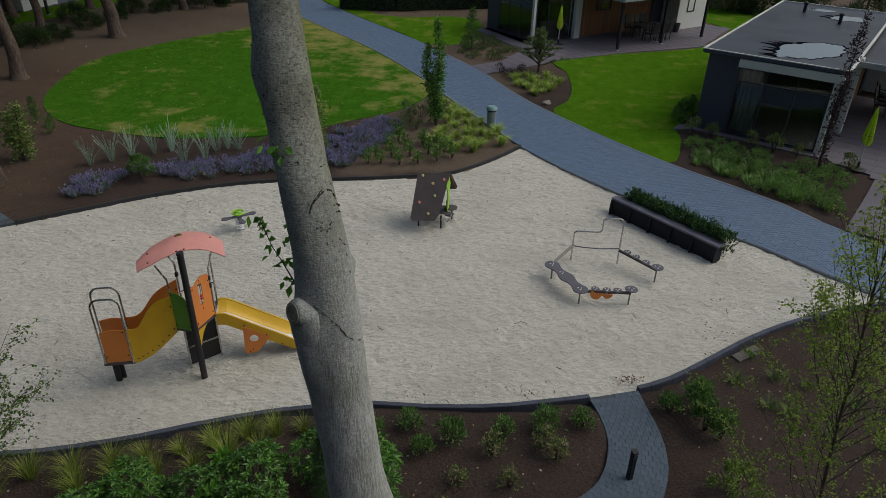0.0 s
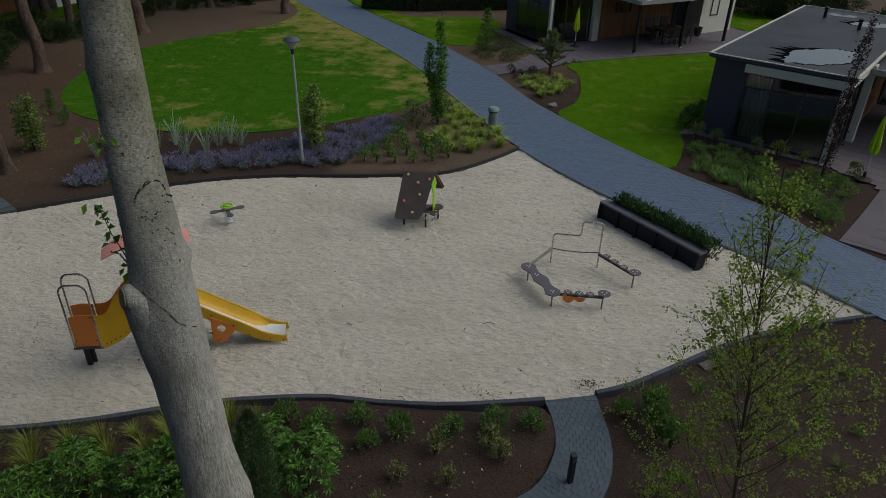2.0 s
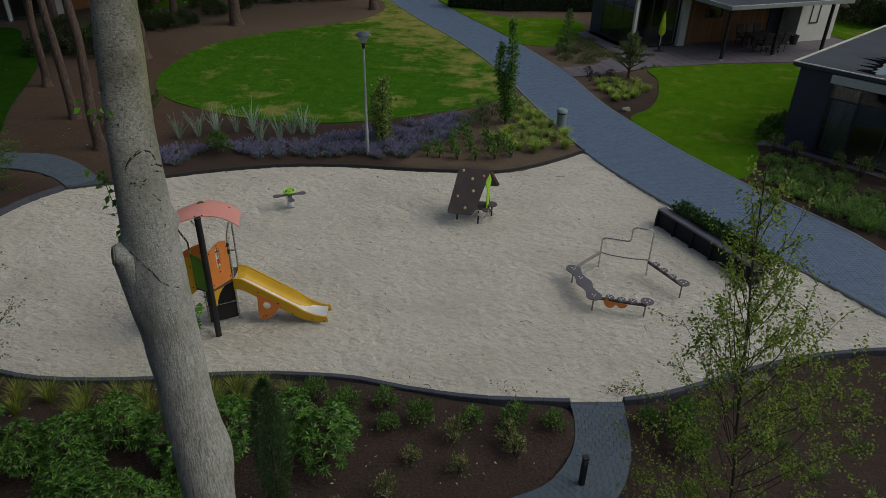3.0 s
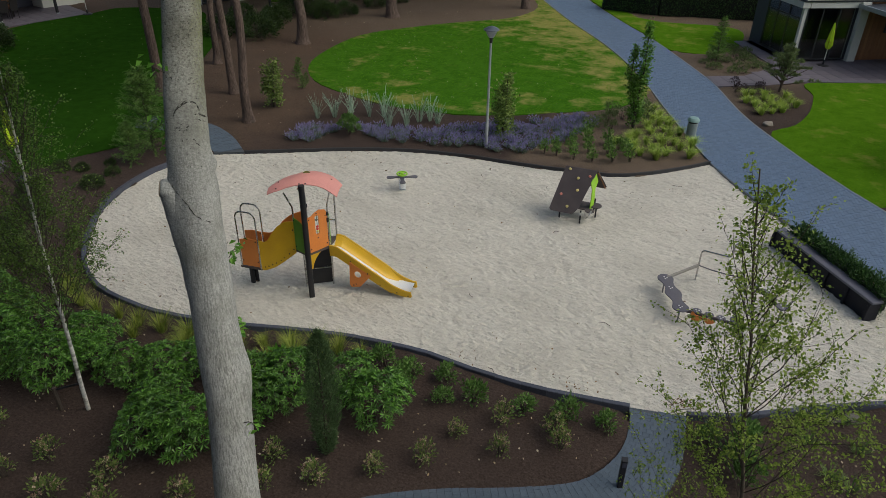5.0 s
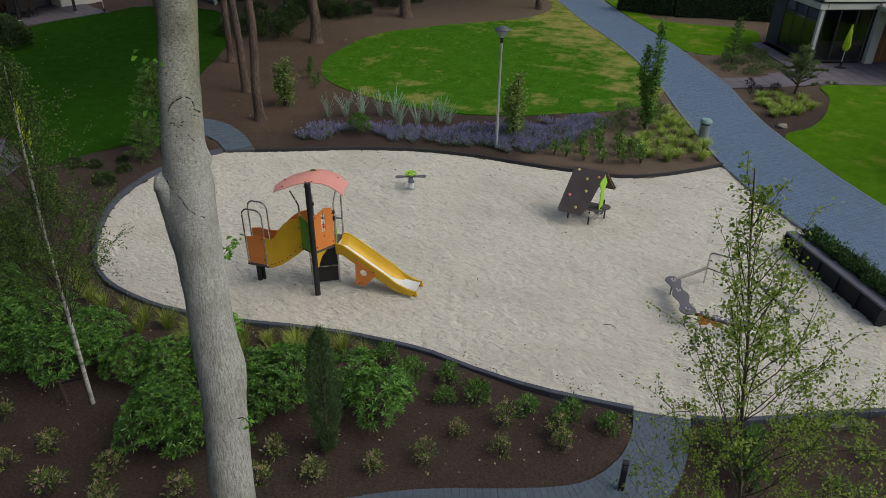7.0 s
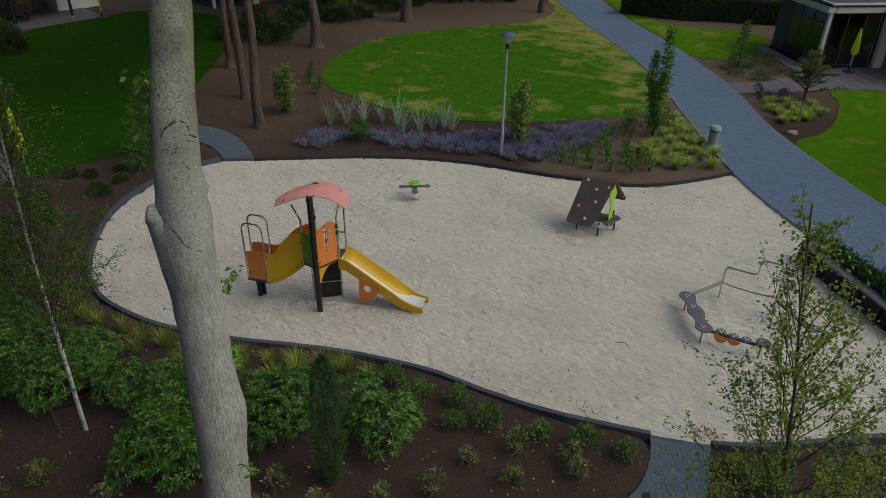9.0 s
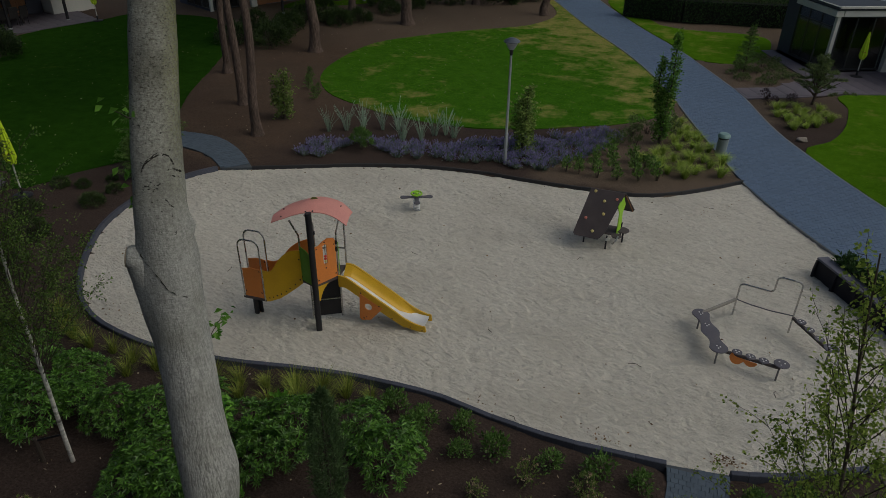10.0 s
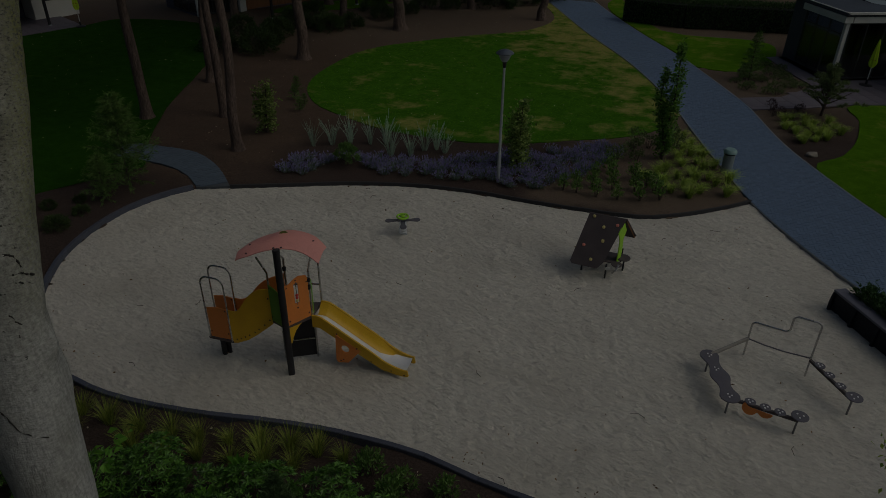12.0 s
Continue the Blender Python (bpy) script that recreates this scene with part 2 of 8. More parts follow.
ORANGE = surface("orange_board", (0.72, 0.235, 0.045), 0.5, big=2, fine=40, vary=0.08, bump=0.05, dirt=(0.5, 0.17, 0.05), dirt_amount=0.4)
GREEN = surface("green_board", (0.130, 0.330, 0.012), 0.5, big=2, fine=40, vary=0.08, bump=0.05)
LIME = surface("lime_board", (0.32, 0.62, 0.03), 0.45, big=2, fine=40, vary=0.08, bump=0.05)
PINK = surface("faded_red_board", (0.62, 0.265, 0.23), 0.45, big=1.4, fine=30, vary=0.08, bump=0.06, dirt=(0.72, 0.34, 0.29), dirt_amount=0.7)
BROWN = surface("brown_board", (0.070, 0.055, 0.057), 0.6, big=2.5, fine=40, vary=0.12, bump=0.1, dirt=(0.13, 0.11, 0.105))
GREYBOARD = surface("grey_brown_board", (0.100, 0.094, 0.115), 0.6, big=3, fine=40, vary=0.12, bump=0.1, dirt=(0.19, 0.17, 0.165))
WHITEPL = surface("slide_polished_steel", (0.88, 0.885, 0.89), 0.34, 0.45, big=3, fine=50, vary=0.05, bump=0.03)
BENCHTOP = surface("bench_board", (0.135, 0.135, 0.170), 0.65, big=1.5, fine=30, vary=0.15, bump=0.15, dirt=(0.09, 0.09, 0.1))
BENCHSIDE = surface("bench_side", (0.016, 0.017, 0.024), 0.6, big=1.5, fine=30, vary=0.2, bump=0.15, spec=0.2, dirt=(0.030, 0.029, 0.03))
RED = surface("red_grip", (0.6, 0.04, 0.03), 0.4, vary=0.05, bump=0)
GRIPYELLOW = surface("yellow_grip", (0.62, 0.52, 0.20), 0.4, vary=0.05, bump=0)
GRIPPINK = surface("faded_red_grip", (0.62, 0.22, 0.17), 0.45, vary=0.05, bump=0)


def grey_bark():
    """Smooth grey bark: fine upright fissures low down, short level wrinkles higher up, moss tints."""
    m = surface("smooth_grey_bark", (0.405, 0.408, 0.390), 0.9, big=2.6, fine=42, vary=0.30, bump=0.25, relief=0.004, dirt=(0.255, 0.258, 0.222), dirt_amount=0.75, spec=0.2)
    nt = m.node_tree
    pb = nt.nodes["Principled BSDF"]
    old = pb.inputs["Base Color"].links[0].from_socket
    tc = nt.nodes.new("ShaderNodeTexCoord")
    sx = nt.nodes.new("ShaderNodeSeparateXYZ")
    nt.links.new(tc.outputs["Object"], sx.inputs[0])
    lines = []
    for stretch, lo, hi in (((62, 62, 6.0), 0.36, 0.56), ((34, 34, 125), 0.30, 0.58)):
        mp = nt.nodes.new("ShaderNodeMapping")
        mp.inputs["Scale"].default_value = stretch
        nt.links.new(tc.outputs["Object"], mp.inputs[0])
        n = nt.nodes.new("ShaderNodeTexNoise")
        n.inputs["Scale"].default_value, n.inputs["Detail"].default_value, n.inputs["Roughness"].default_value = 1.0, 5, 0.6
        nt.links.new(mp.outputs[0], n.inputs["Vector"])
        r = ramp(nt, [(lo, (0, 0, 0)), (hi, (1, 1, 1))])
        nt.links.new(n.outputs[0], r.inputs[0])
        lines.append(r.outputs[0])
    k = nt.nodes.new("ShaderNodeMapRange")
    k.inputs[1].default_value, k.inputs[2].default_value, k.inputs[4].default_value = 4.4, 6.0, 0.62
    nt.links.new(sx.outputs[2], k.inputs[0])
    mix = nt.nodes.new("ShaderNodeMixRGB")
    nt.links.new(k.outputs[0], mix.inputs[0])
    nt.links.new(lines[0], mix.inputs[1])
    nt.links.new(lines[1], mix.inputs[2])
    tone = nt.nodes.new("ShaderNodeMapRange")
    tone.inputs[3].default_value, tone.inputs[4].default_value = 0.66, 1.10
    nt.links.new(mix.outputs[0], tone.inputs[0])
    # dark pores and rough patches, more of them higher up
    pore = nt.nodes.new("ShaderNodeTexNoise")
    pore.inputs["Scale"].default_value, pore.inputs["Detail"].default_value, pore.inputs["Roughness"].default_value = 48, 4, 0.7
    mp = nt.nodes.new("ShaderNodeMapping")
    mp.inputs["Scale"].default_value = (1, 1, 1.5)
    nt.links.new(tc.outputs["Object"], mp.inputs[0])
    nt.links.new(mp.outputs[0], pore.inputs["Vector"])
    pr = ramp(nt, [(0.33, (0.32, 0.30, 0.26)), (0.48, (1, 1, 1))])
    nt.links.new(pore.outputs[0], pr.inputs[0])
    patch_ = nt.nodes.new("ShaderNodeTexNoise")
    patch_.inputs["Scale"].default_value, patch_.inputs["Detail"].default_value = 3.0, 6
    nt.links.new(tc.outputs["Object"], patch_.inputs["Vector"])
    pt = ramp(nt, [(0.32, (0.40, 0.39, 0.33)), (0.66, (0.84, 0.83, 0.75))])
    nt.links.new(patch_.outputs[0], pt.inputs[0])
    high = nt.nodes.new("ShaderNodeMapRange")
    high.inputs[1].default_value, high.inputs[2].default_value, high.inputs[3].default_value, high.inputs[4].default_value = 6.1, 7.3, 0.10, 1.0
    nt.links.new(sx.outputs[2], high.inputs[0])
    rough_ = nt.nodes.new("ShaderNodeMixRGB")
    rough_.blend_type = "MULTIPLY"
    rough_.inputs[0].default_value = 1.0
    nt.links.new(pr.outputs[0], rough_.inputs[1])
    nt.links.new(pt.outputs[0], rough_.inputs[2])
    over = nt.nodes.new("ShaderNodeMixRGB")
    over.blend_type = "MULTIPLY"
    nt.links.new(high.outputs[0], over.inputs[0])
    nt.links.new(old, over.inputs[1])
    nt.links.new(rough_.outputs[0], over.inputs[2])
    # yellow-green algae on the north-east side, thinning out downwards
    geo = nt.nodes.new("ShaderNodeNewGeometry")
    dot = nt.nodes.new("ShaderNodeVectorMath")
    dot.operation = "DOT_PRODUCT"
    dot.inputs[1].default_value = (0.62, 0.78, 0.0)
    nt.links.new(geo.outputs["Normal"], dot.inputs[0])
    side = nt.nodes.new("ShaderNodeMapRange")
    side.inputs[1].default_value, side.inputs[2].default_value = 0.15, 0.95
    nt.links.new(dot.outputs["Value"], side.inputs[0])
    grow = nt.nodes.new("ShaderNodeMapRange")
    grow.inputs[1].default_value, grow.inputs[2].default_value, grow.inputs[4].default_value = 6.4, 7.4, 0.75
    nt.links.new(sx.outputs[2], grow.inputs[0])
    spots_ = ramp(nt, [(0.40, (0, 0, 0)), (0.58, (1, 1, 1))])
    nt.links.new(pore.outputs[0], spots_.inputs[0])
    cover = nt.nodes.new("ShaderNodeMath")
    cover.operation = "MULTIPLY"
    nt.links.new(side.outputs[0], cover.inputs[0])
    nt.links.new(grow.outputs[0], cover.inputs[1])
    cover2 = nt.nodes.new("ShaderNodeMath")
    cover2.operation = "MULTIPLY"
    nt.links.new(cover.outputs[0], cover2.inputs[0])
    nt.links.new(spots_.outputs[0], cover2.inputs[1])
    algae = nt.nodes.new("ShaderNodeMixRGB")
    algae.inputs[2].default_value = (0.21, 0.22, 0.055, 1)
    nt.links.new(cover2.outputs[0], algae.inputs[0])
    nt.links.new(over.outputs[0], algae.inputs[1])
    v = nt.nodes.new("ShaderNodeVectorMath")
    v.operation = "SCALE"
    nt.links.new(algae.outputs[0], v.inputs[0])
    nt.links.new(tone.outputs[0], v.inputs["Scale"])
    nt.links.new(v.outputs[0], pb.inputs["Base Color"])
    bp = nt.nodes.new("ShaderNodeBump")
    bp.inputs["Strength"].default_value, bp.inputs["Distance"].default_value = 0.55, 0.006
    nt.links.new(mix.outputs[0], bp.inputs["Height"])
    nt.links.new(bp.outputs[0], pb.inputs["Normal"])
    return m


BARK = grey_bark()
SCAR = surface("bark_scar", (0.030, 0.027, 0.022), 0.95, big=4, fine=30, vary=0.4, bump=0.8)
CUT = surface("weathered_cut_wood", (0.27, 0.225, 0.165), 0.9, big=8, fine=40, vary=0.3, bump=0.7)
PINEBARK = surface("pine_bark", (0.120, 0.088, 0.074), 0.95, big=3, fine=14, vary=0.6, bump=1.0, relief=0.04, dirt=(0.05, 0.04, 0.035), dirt_amount=0.7, stretch=(1.6, 1.6, 0.35), spec=0.1)
BIRCHBARK = surface("white_birch_bark", (0.70, 0.69, 0.65), 0.75, big=5, fine=9, vary=0.15, bump=0.4, dirt=(0.07, 0.06, 0.055), dirt_amount=0.9, stretch=(1, 1, 2.2))
TWIGBARK = surface("young_birch_bark", (0.12, 0.095, 0.075), 0.8, big=4, fine=12, vary=0.3, bump=0.4, dirt=(0.07, 0.055, 0.045), dirt_amount=0.7)
TWIG = surface("dark_twig", (0.055, 0.042, 0.033), 0.85, vary=0.3, bump=0.3)
RENDERW = surface("white_render", (0.72, 0.71, 0.66), 0.8, big=0.6, fine=60, vary=0.05, bump=0.2, dirt=(0.5, 0.5, 0.46), dirt_amount=0.4)
WHITEWOOD = surface("off_white_board", (0.60, 0.595, 0.55), 0.6, big=0.9, fine=30, vary=0.06, bump=0.1, dirt=(0.48, 0.47, 0.42), dirt_amount=0.5)
CEDAR = surface("cedar_board", (0.27, 0.115, 0.045), 0.6, big=1.5, fine=16, vary=0.25, bump=0.3, dirt=(0.16, 0.07, 0.03), dirt_amount=0.6, stretch=(6, 6, 0.8), random=0.18)
ROOF = surface("bitumen_roof", (0.030, 0.034, 0.046), 0.50, big=0.45, fine=25, vary=0.25, bump=0.15, dirt=(0.013, 0.014, 0.018), dirt_amount=0.8, spec=0.45)
# matt black, painted as the dark reflection of trees in roof water
ROOFMIRROR = surface("painted_tree_reflection", (0.007, 0.007, 0.010), 0.95, big=1, fine=25, vary=0.2, bump=0.3, spec=0.0)
PUDDLE = surface("rain_water", (0.010, 0.011, 0.014), 0.03, big=1, fine=5, vary=0.1, bump=0.0, spec=1.0, coat=1.0)
FRAME = surface("window_frame_grey", (0.028, 0.03, 0.036), 0.45, vary=0.1, bump=0.05)
INSIDE = surface("dim_room_plaster", (0.06, 0.058, 0.056), 0.8, vary=0.08, bump=0.05)
CURTAIN = surface("sheer_curtain", (0.20, 0.23, 0.21), 0.9, vary=0.1, bump=0.2, stretch=(10, 10, 1))
GLASS = glass("window_glass")
PARASOL = surface("lime_parasol_cloth", (0.50, 0.68, 0.02), 0.75, big=3, fine=60, vary=0.1, bump=0.3)
BINGREEN = surface("pale_teal_lid", (0.22, 0.34, 0.32), 0.45, vary=0.1, bump=0.05)
BINGREY = surface("grey_green_bin", (0.30, 0.35, 0.34), 0.55, vary=0.1, bump=0.1, dirt=(0.14, 0.16, 0.15))
STONE = surface("field_stone", (0.28, 0.25, 0.21), 0.9, big=5, fine=30, vary=0.3, bump=0.6)
CHAIR = surface("dark_rattan", (0.022, 0.02, 0.02), 0.6, big=10, fine=120, vary=0.4, bump=0.6)
TABLEWOOD = surface("dark_table", (0.05, 0.04, 0.035), 0.5, vary=0.2, bump=0.2)
TERRACOTTA = surface("dark_pot", (0.06, 0.058, 0.06), 0.6, vary=0.15, bump=0.1)
DEADLEAF = foliage("fallen_leaf", (0.30, 0.22, 0.12), (0.55, 0.48, 0.36), 0.8, 0.1)
FADED = foliage("faded_flower_head", (0.28, 0.16, 0.11), (0.62, 0.50, 0.37), 0.8, 0.2)
RHODO = foliage("rhododendron_leaf", (0.018, 0.056, 0.008), (0.125, 0.270, 0.038), 0.36, 0.15, None, 0.45)
SHRUB = foliage("shrub_leaf", (0.052, 0.120, 0.025), (0.170, 0.290, 0.072), 0.5, 0.25)
SHRUBTIP = foliage("tipped_shrub_leaf", (0.080, 0.136, 0.035), (0.232, 0.304, 0.080), 0.55, 0.25, (0.44, 0.30, 0.22))
LAUREL = foliage("laurel_leaf", (0.066, 0.187, 0.022), (0.187, 0.396, 0.055), 0.4, 0.35)
GRASSY = foliage("feather_grass_blade", (0.105, 0.173, 0.027), (0.375, 0.420, 0.083), 0.6, 0.35)
GRASSB = foliage("sedge_blade", (0.063, 0.133, 0.035), (0.182, 0.280, 0.070), 0.6, 0.3)
CYPRESS = foliage("cypress_spray", (0.030, 0.060, 0.022), (0.100, 0.160, 0.062), 0.7, 0.1)
CONIFER = foliage("young_conifer_spray", (0.045, 0.098, 0.018), (0.155, 0.265, 0.060), 0.6, 0.2)
HEDGE = foliage("yew_hedge_leaf", (0.016, 0.046, 0.014), (0.070, 0.140, 0.036), 0.55, 0.1)
BIRCHLEAF = foliage("birch_leaf", (0.13, 0.22, 0.036), (0.45, 0.58, 0.12), 0.5, 0.62)
BUSHPALE = foliage("pale_bush_leaf", (0.085, 0.150, 0.030), (0.27, 0.36, 0.095), 0.5, 0.3)
FARHEDGE = foliage("far_hedge_leaf", (0.016, 0.040, 0.012), (0.062, 0.120, 0.035), 0.6, 0.15)
WOODLEAF = foliage("wood_bush_leaf", (0.016, 0.034, 0.010), (0.060, 0.095, 0.026), 0.5, 0.15)
BEDGRASS = foliage("pale_feather_grass", (0.15, 0.24, 0.035), (0.48, 0.60, 0.12), 0.6, 0.35)
COVER = foliage("bright_cover_leaf", (0.060, 0.130, 0.025), (0.22, 0.36, 0.085), 0.5, 0.3)
HERB = foliage("ground_cover_leaf", (0.055, 0.090, 0.030), (0.18, 0.24, 0.085), 0.6, 0.25)
# birch leaf again in darker greens, with shade put into the colour
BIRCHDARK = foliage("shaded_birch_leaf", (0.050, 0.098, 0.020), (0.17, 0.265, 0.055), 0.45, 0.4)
COLUMN = foliage("columnar_tree_leaf", (0.050, 0.130, 0.018), (0.19, 0.37, 0.055), 0.5, 0.25)
PURPLE = foliage("purple_leaf", (0.018, 0.010, 0.013), (0.050, 0.024, 0.030), 0.5, 0.2)
LAVENDER = foliage("catmint_flower", (0.13, 0.112, 0.265), (0.34, 0.305, 0.55), 0.8, 0.2)
SILVER = foliage("catmint_leaf", (0.077, 0.112, 0.077), (0.196, 0.252, 0.196), 0.8, 0.2)
SAGE = foliage("silvery_stem", (0.22, 0.32, 0.22), (0.50, 0.62, 0.50), 0.8, 0.2)
TURFBLADE = foliage("lawn_blade", (0.060, 0.170, 0.005), (0.130, 0.270, 0.012), 0.9, 0.5, None, 0.0)
PINENEEDLE = foliage("pine_needle", (0.015, 0.035, 0.014), (0.05, 0.085, 0.03), 0.6, 0.1)
PINEYOUNG = foliage("bluish_pine_needle", (0.070, 0.108, 0.040), (0.23, 0.29, 0.11), 0.6, 0.1)
CANOPY = foliage("broad_leaf", (0.03, 0.08, 0.012), (0.10, 0.2, 0.03), 0.5, 0.3)


# ---- mesh tools ----
class Mesh:
    """Collects vertices and faces, then becomes one mesh object."""

    def __init__(self):
        self.v, self.f = [], []

    def add(self, verts, faces, m=None):
        n = len(self.v)
        self.v += [tuple(m @ Vector(p)) for p in verts] if m is not None else [tuple(p) for p in verts]
        self.f += [tuple(i + n for i in f) for f in faces]
        return self

    def bm(self, b, m=None):
        b.verts.index_update()
        self.add([v.co[:] for v in b.verts], [[v.index for v in f.verts] for f in b.faces], m)
        b.free()
        return self

    def box(self, size, m=None, bevel=0.006, at=(0, 0, 0)):
        b = bmesh.new()
        bmesh.ops.create_cube(b, size=1)
        for v in b.verts:
            v.co = Vector((v.co.x * size[0] + at[0], v.co.y * size[1] + at[1], v.co.z * size[2] + at[2]))
        if bevel:
            bmesh.ops.bevel(b, geom=b.edges[:], offset=min(bevel, min(size) * 0.3), segments=1, affect="EDGES")
        return self.bm(b, m)

    def plate(self, outline, thick, m=None, bevel=0.004):
        """A board: an outline in the xz plane, given thickness along y."""
        b = bmesh.new()
        f = b.faces.new([b.verts.new((x, -thick / 2, z)) for x, z in outline])
        r = bmesh.ops.extrude_face_region(b, geom=[f])
        for g in r["geom"]:
            if isinstance(g, bmesh.types.BMVert):
                g.co.y += thick
        bmesh.ops.recalc_face_normals(b, faces=b.faces[:])
        if bevel:
            es = [e for e in b.edges if abs(e.verts[0].co.y - e.verts[1].co.y) < 1e-6]
            bmesh.ops.bevel(b, geom=es, offset=bevel, segments=1, affect="EDGES")
        return self.bm(b, m)

    def tube(self, path, r, n=10, m=None, caps=True):
        path = [Vector(p) for p in path]
        rs = r if isinstance(r, (list, tuple)) else [r] * len(path)
        up = None
        verts, faces = [], []
        for i, p in enumerate(path):
            t = (path[min(i + 1, len(path) - 1)] - path[max(i - 1, 0)]).normalized()
            if up is None:
                up = t.orthogonal().normalized()
            up = (up - t * up.dot(t)).normalized()
            w = t.cross(up)
            for k in range(n):
                a = 2 * math.pi * k / n
                verts.append(p + (up * math.cos(a) + w * math.sin(a)) * rs[i])
        for i in range(len(path) - 1):
            for k in range(n):
                a, c = i * n + k, i * n + (k + 1) % n
                faces.append((a, c, c + n, a + n))
        if caps:
            faces.append(tuple(range(n - 1, -1, -1)))
            faces.append(tuple(range((len(path) - 1) * n, len(path) * n)))
        return self.add(verts, faces, m)

    def lathe(self, profile, n=20, m=None):
        verts = [(r * math.cos(2 * math.pi * k / n), r * math.sin(2 * math.pi * k / n), z) for r, z in profile for k in range(n)]
        faces = [(i * n + k, i * n + (k + 1) % n, (i + 1) * n + (k + 1) % n, (i + 1) * n + k) for i in range(len(profile) - 1) for k in range(n)]
        faces += [tuple(range(n - 1, -1, -1)), tuple(range((len(profile) - 1) * n, len(profile) * n))]
        return self.add(verts, faces, m)

    def data(self, name, material, smooth=35):
        me = bpy.data.meshes.new(name)
        me.from_pydata(self.v, [], self.f)
        me.materials.append(material)
        if smooth:
            me.polygons.foreach_set("use_smooth", [True] * len(me.polygons))
            me.set_sharp_from_angle(angle=radians(smooth))
        me.update()
        return me

    def part(self, name, material, parent=None, label="", smooth=35, kind=""):
        ob = new(name, self.data(name, material, smooth))
        if kind:
            ob["kind"] = kind
        if parent is not None:
            ob.parent = parent
        if label:
            ob["label"] = label
        return ob


def thing(name, at, label, category, group="", turn=0.0):
    e = new(name)
    e.empty_display_size = 0.2
    e.matrix_basis = pose(*at, 0, 0, turn)
    return tagged(e, label, category, group)


def spline(points, per=6, closed=False):
    """Catmull-Rom through points."""
    pts = [Vector(p) for p in points]
    n = len(pts)
    out = []
    for i in range(n if closed else n - 1):
        if closed:
            p0, p1, p2, p3 = pts[i - 1], pts[i], pts[(i + 1) % n], pts[(i + 2) % n]
        else:
            p0, p1, p2, p3 = pts[max(i - 1, 0)], pts[i], pts[i + 1], pts[min(i + 2, n - 1)]
        for k in range(per):
            t = k / per
            out.append(0.5 * (2 * p1 + (p2 - p0) * t + (2 * p0 - 5 * p1 + 4 * p2 - p3) * t * t + (3 * p1 - p0 - 3 * p2 + p3) * t ** 3))
    if not closed:
        out.append(pts[-1])
    return out


def inside(poly, x, y):
    """Which of the points x, y lie in the polygon."""
    x, y = np.asarray(x, float), np.asarray(y, float)
    r = np.zeros(x.shape, bool)
    n = len(poly)
    for i in range(n):
        (x1, y1), (x2, y2) = poly[i][:2], poly[(i + 1) % n][:2]
        if y1 != y2:
            r ^= ((y1 > y) != (y2 > y)) & (x < (x2 - x1) * (y - y1) / (y2 - y1) + x1)
    return r


def resample(line, step):
    out, left = [Vector(line[0])], step
    for a, b in zip(line, line[1:]):
        a, b = Vector(a), Vector(b)
        d = (b - a).length
        while d >= left and d > 1e-9:
            a = a + (b - a) * (left / d)
            out.append(a.copy())
            d = (b - a).length
            left = step
        left -= d
    return out


def patch(outline, step, height, skirt=0.0):
    """A sheet that fills an outline, cut into squares of side step, its height a function of x and y; skirt: depth of its rim."""
    b = bmesh.new()
    face = b.faces.new([b.verts.new((p[0], p[1], 0)) for p in outline])
    xs, ys = [p[0] for p in outline], [p[1] for p in outline]
    bmesh.ops.triangulate(b, faces=[face])
    for lo, hi, axis in ((min(xs), max(xs), 0), (min(ys), max(ys), 1)):
        k = math.floor(lo / step) + 1
        while k * step < hi:
            co, no = [0, 0, 0], [0, 0, 0]
            co[axis], no[axis] = k * step, 1
            bmesh.ops.bisect_plane(b, geom=b.verts[:] + b.edges[:] + b.faces[:], plane_co=co, plane_no=no)
            k += 1
    for v in b.verts:
        v.co.z = height(v.co.x, v.co.y)
    if skirt:
        r = bmesh.ops.extrude_edge_only(b, edges=[e for e in b.edges if e.is_boundary])
        for g in r["geom"]:
            if isinstance(g, bmesh.types.BMVert):
                g.co.z -= skirt
    bmesh.ops.recalc_face_normals(b, faces=b.faces[:])
    if sum(f.normal.z for f in b.faces) < 0:
        bmesh.ops.reverse_faces(b, faces=b.faces[:])
    m = Mesh()
    return m.bm(b)


# ---- the lie of the land ----
def rise(x, y):
    """The near bed climbs gently away from the sandpit."""
    edge = np.interp(x, [-40, -9, -7, -5, -3, -1, 1, 3, 60], [7.5, 7.9, 7.9, 8.3, 8.95, 9.3, 9.3, 9.6, 9.6])
    return 0.04 + 0.085 * np.clip(edge - y, 0, 7)


def level(x, y):
    return float(rise(x, y))


PIT_KERB_LOW = [(2.98, 9.52), (2.1, 9.35), (1.2, 9.2), (0.0, 9.15), (-0.95, 9.2), (-1.9, 9.1), (-2.9, 8.9), (-3.9, 8.6), (-4.9, 8.25), (-6.2, 7.9), (-7.3, 7.78), (-8.6, 7.9), (-9.65, 8.33), (-10.55, 9.03), (-11.36, 9.9), (-12.01, 10.8), (-12.46, 11.9), (-12.66, 13.2), (-12.46, 14.4), (-12.06, 15.25)]
PIT_KERB_TOP = [(-11.18, 15.78), (-9.62, 16.75), (-8.15, 17.68), (-6.4, 18.47), (-4.55, 18.93), (-3.0, 19.08), (-1.7, 19.27), (-0.08, 19.57), (0.83, 20.07), (1.84, 21.03), (2.78, 22.15)]
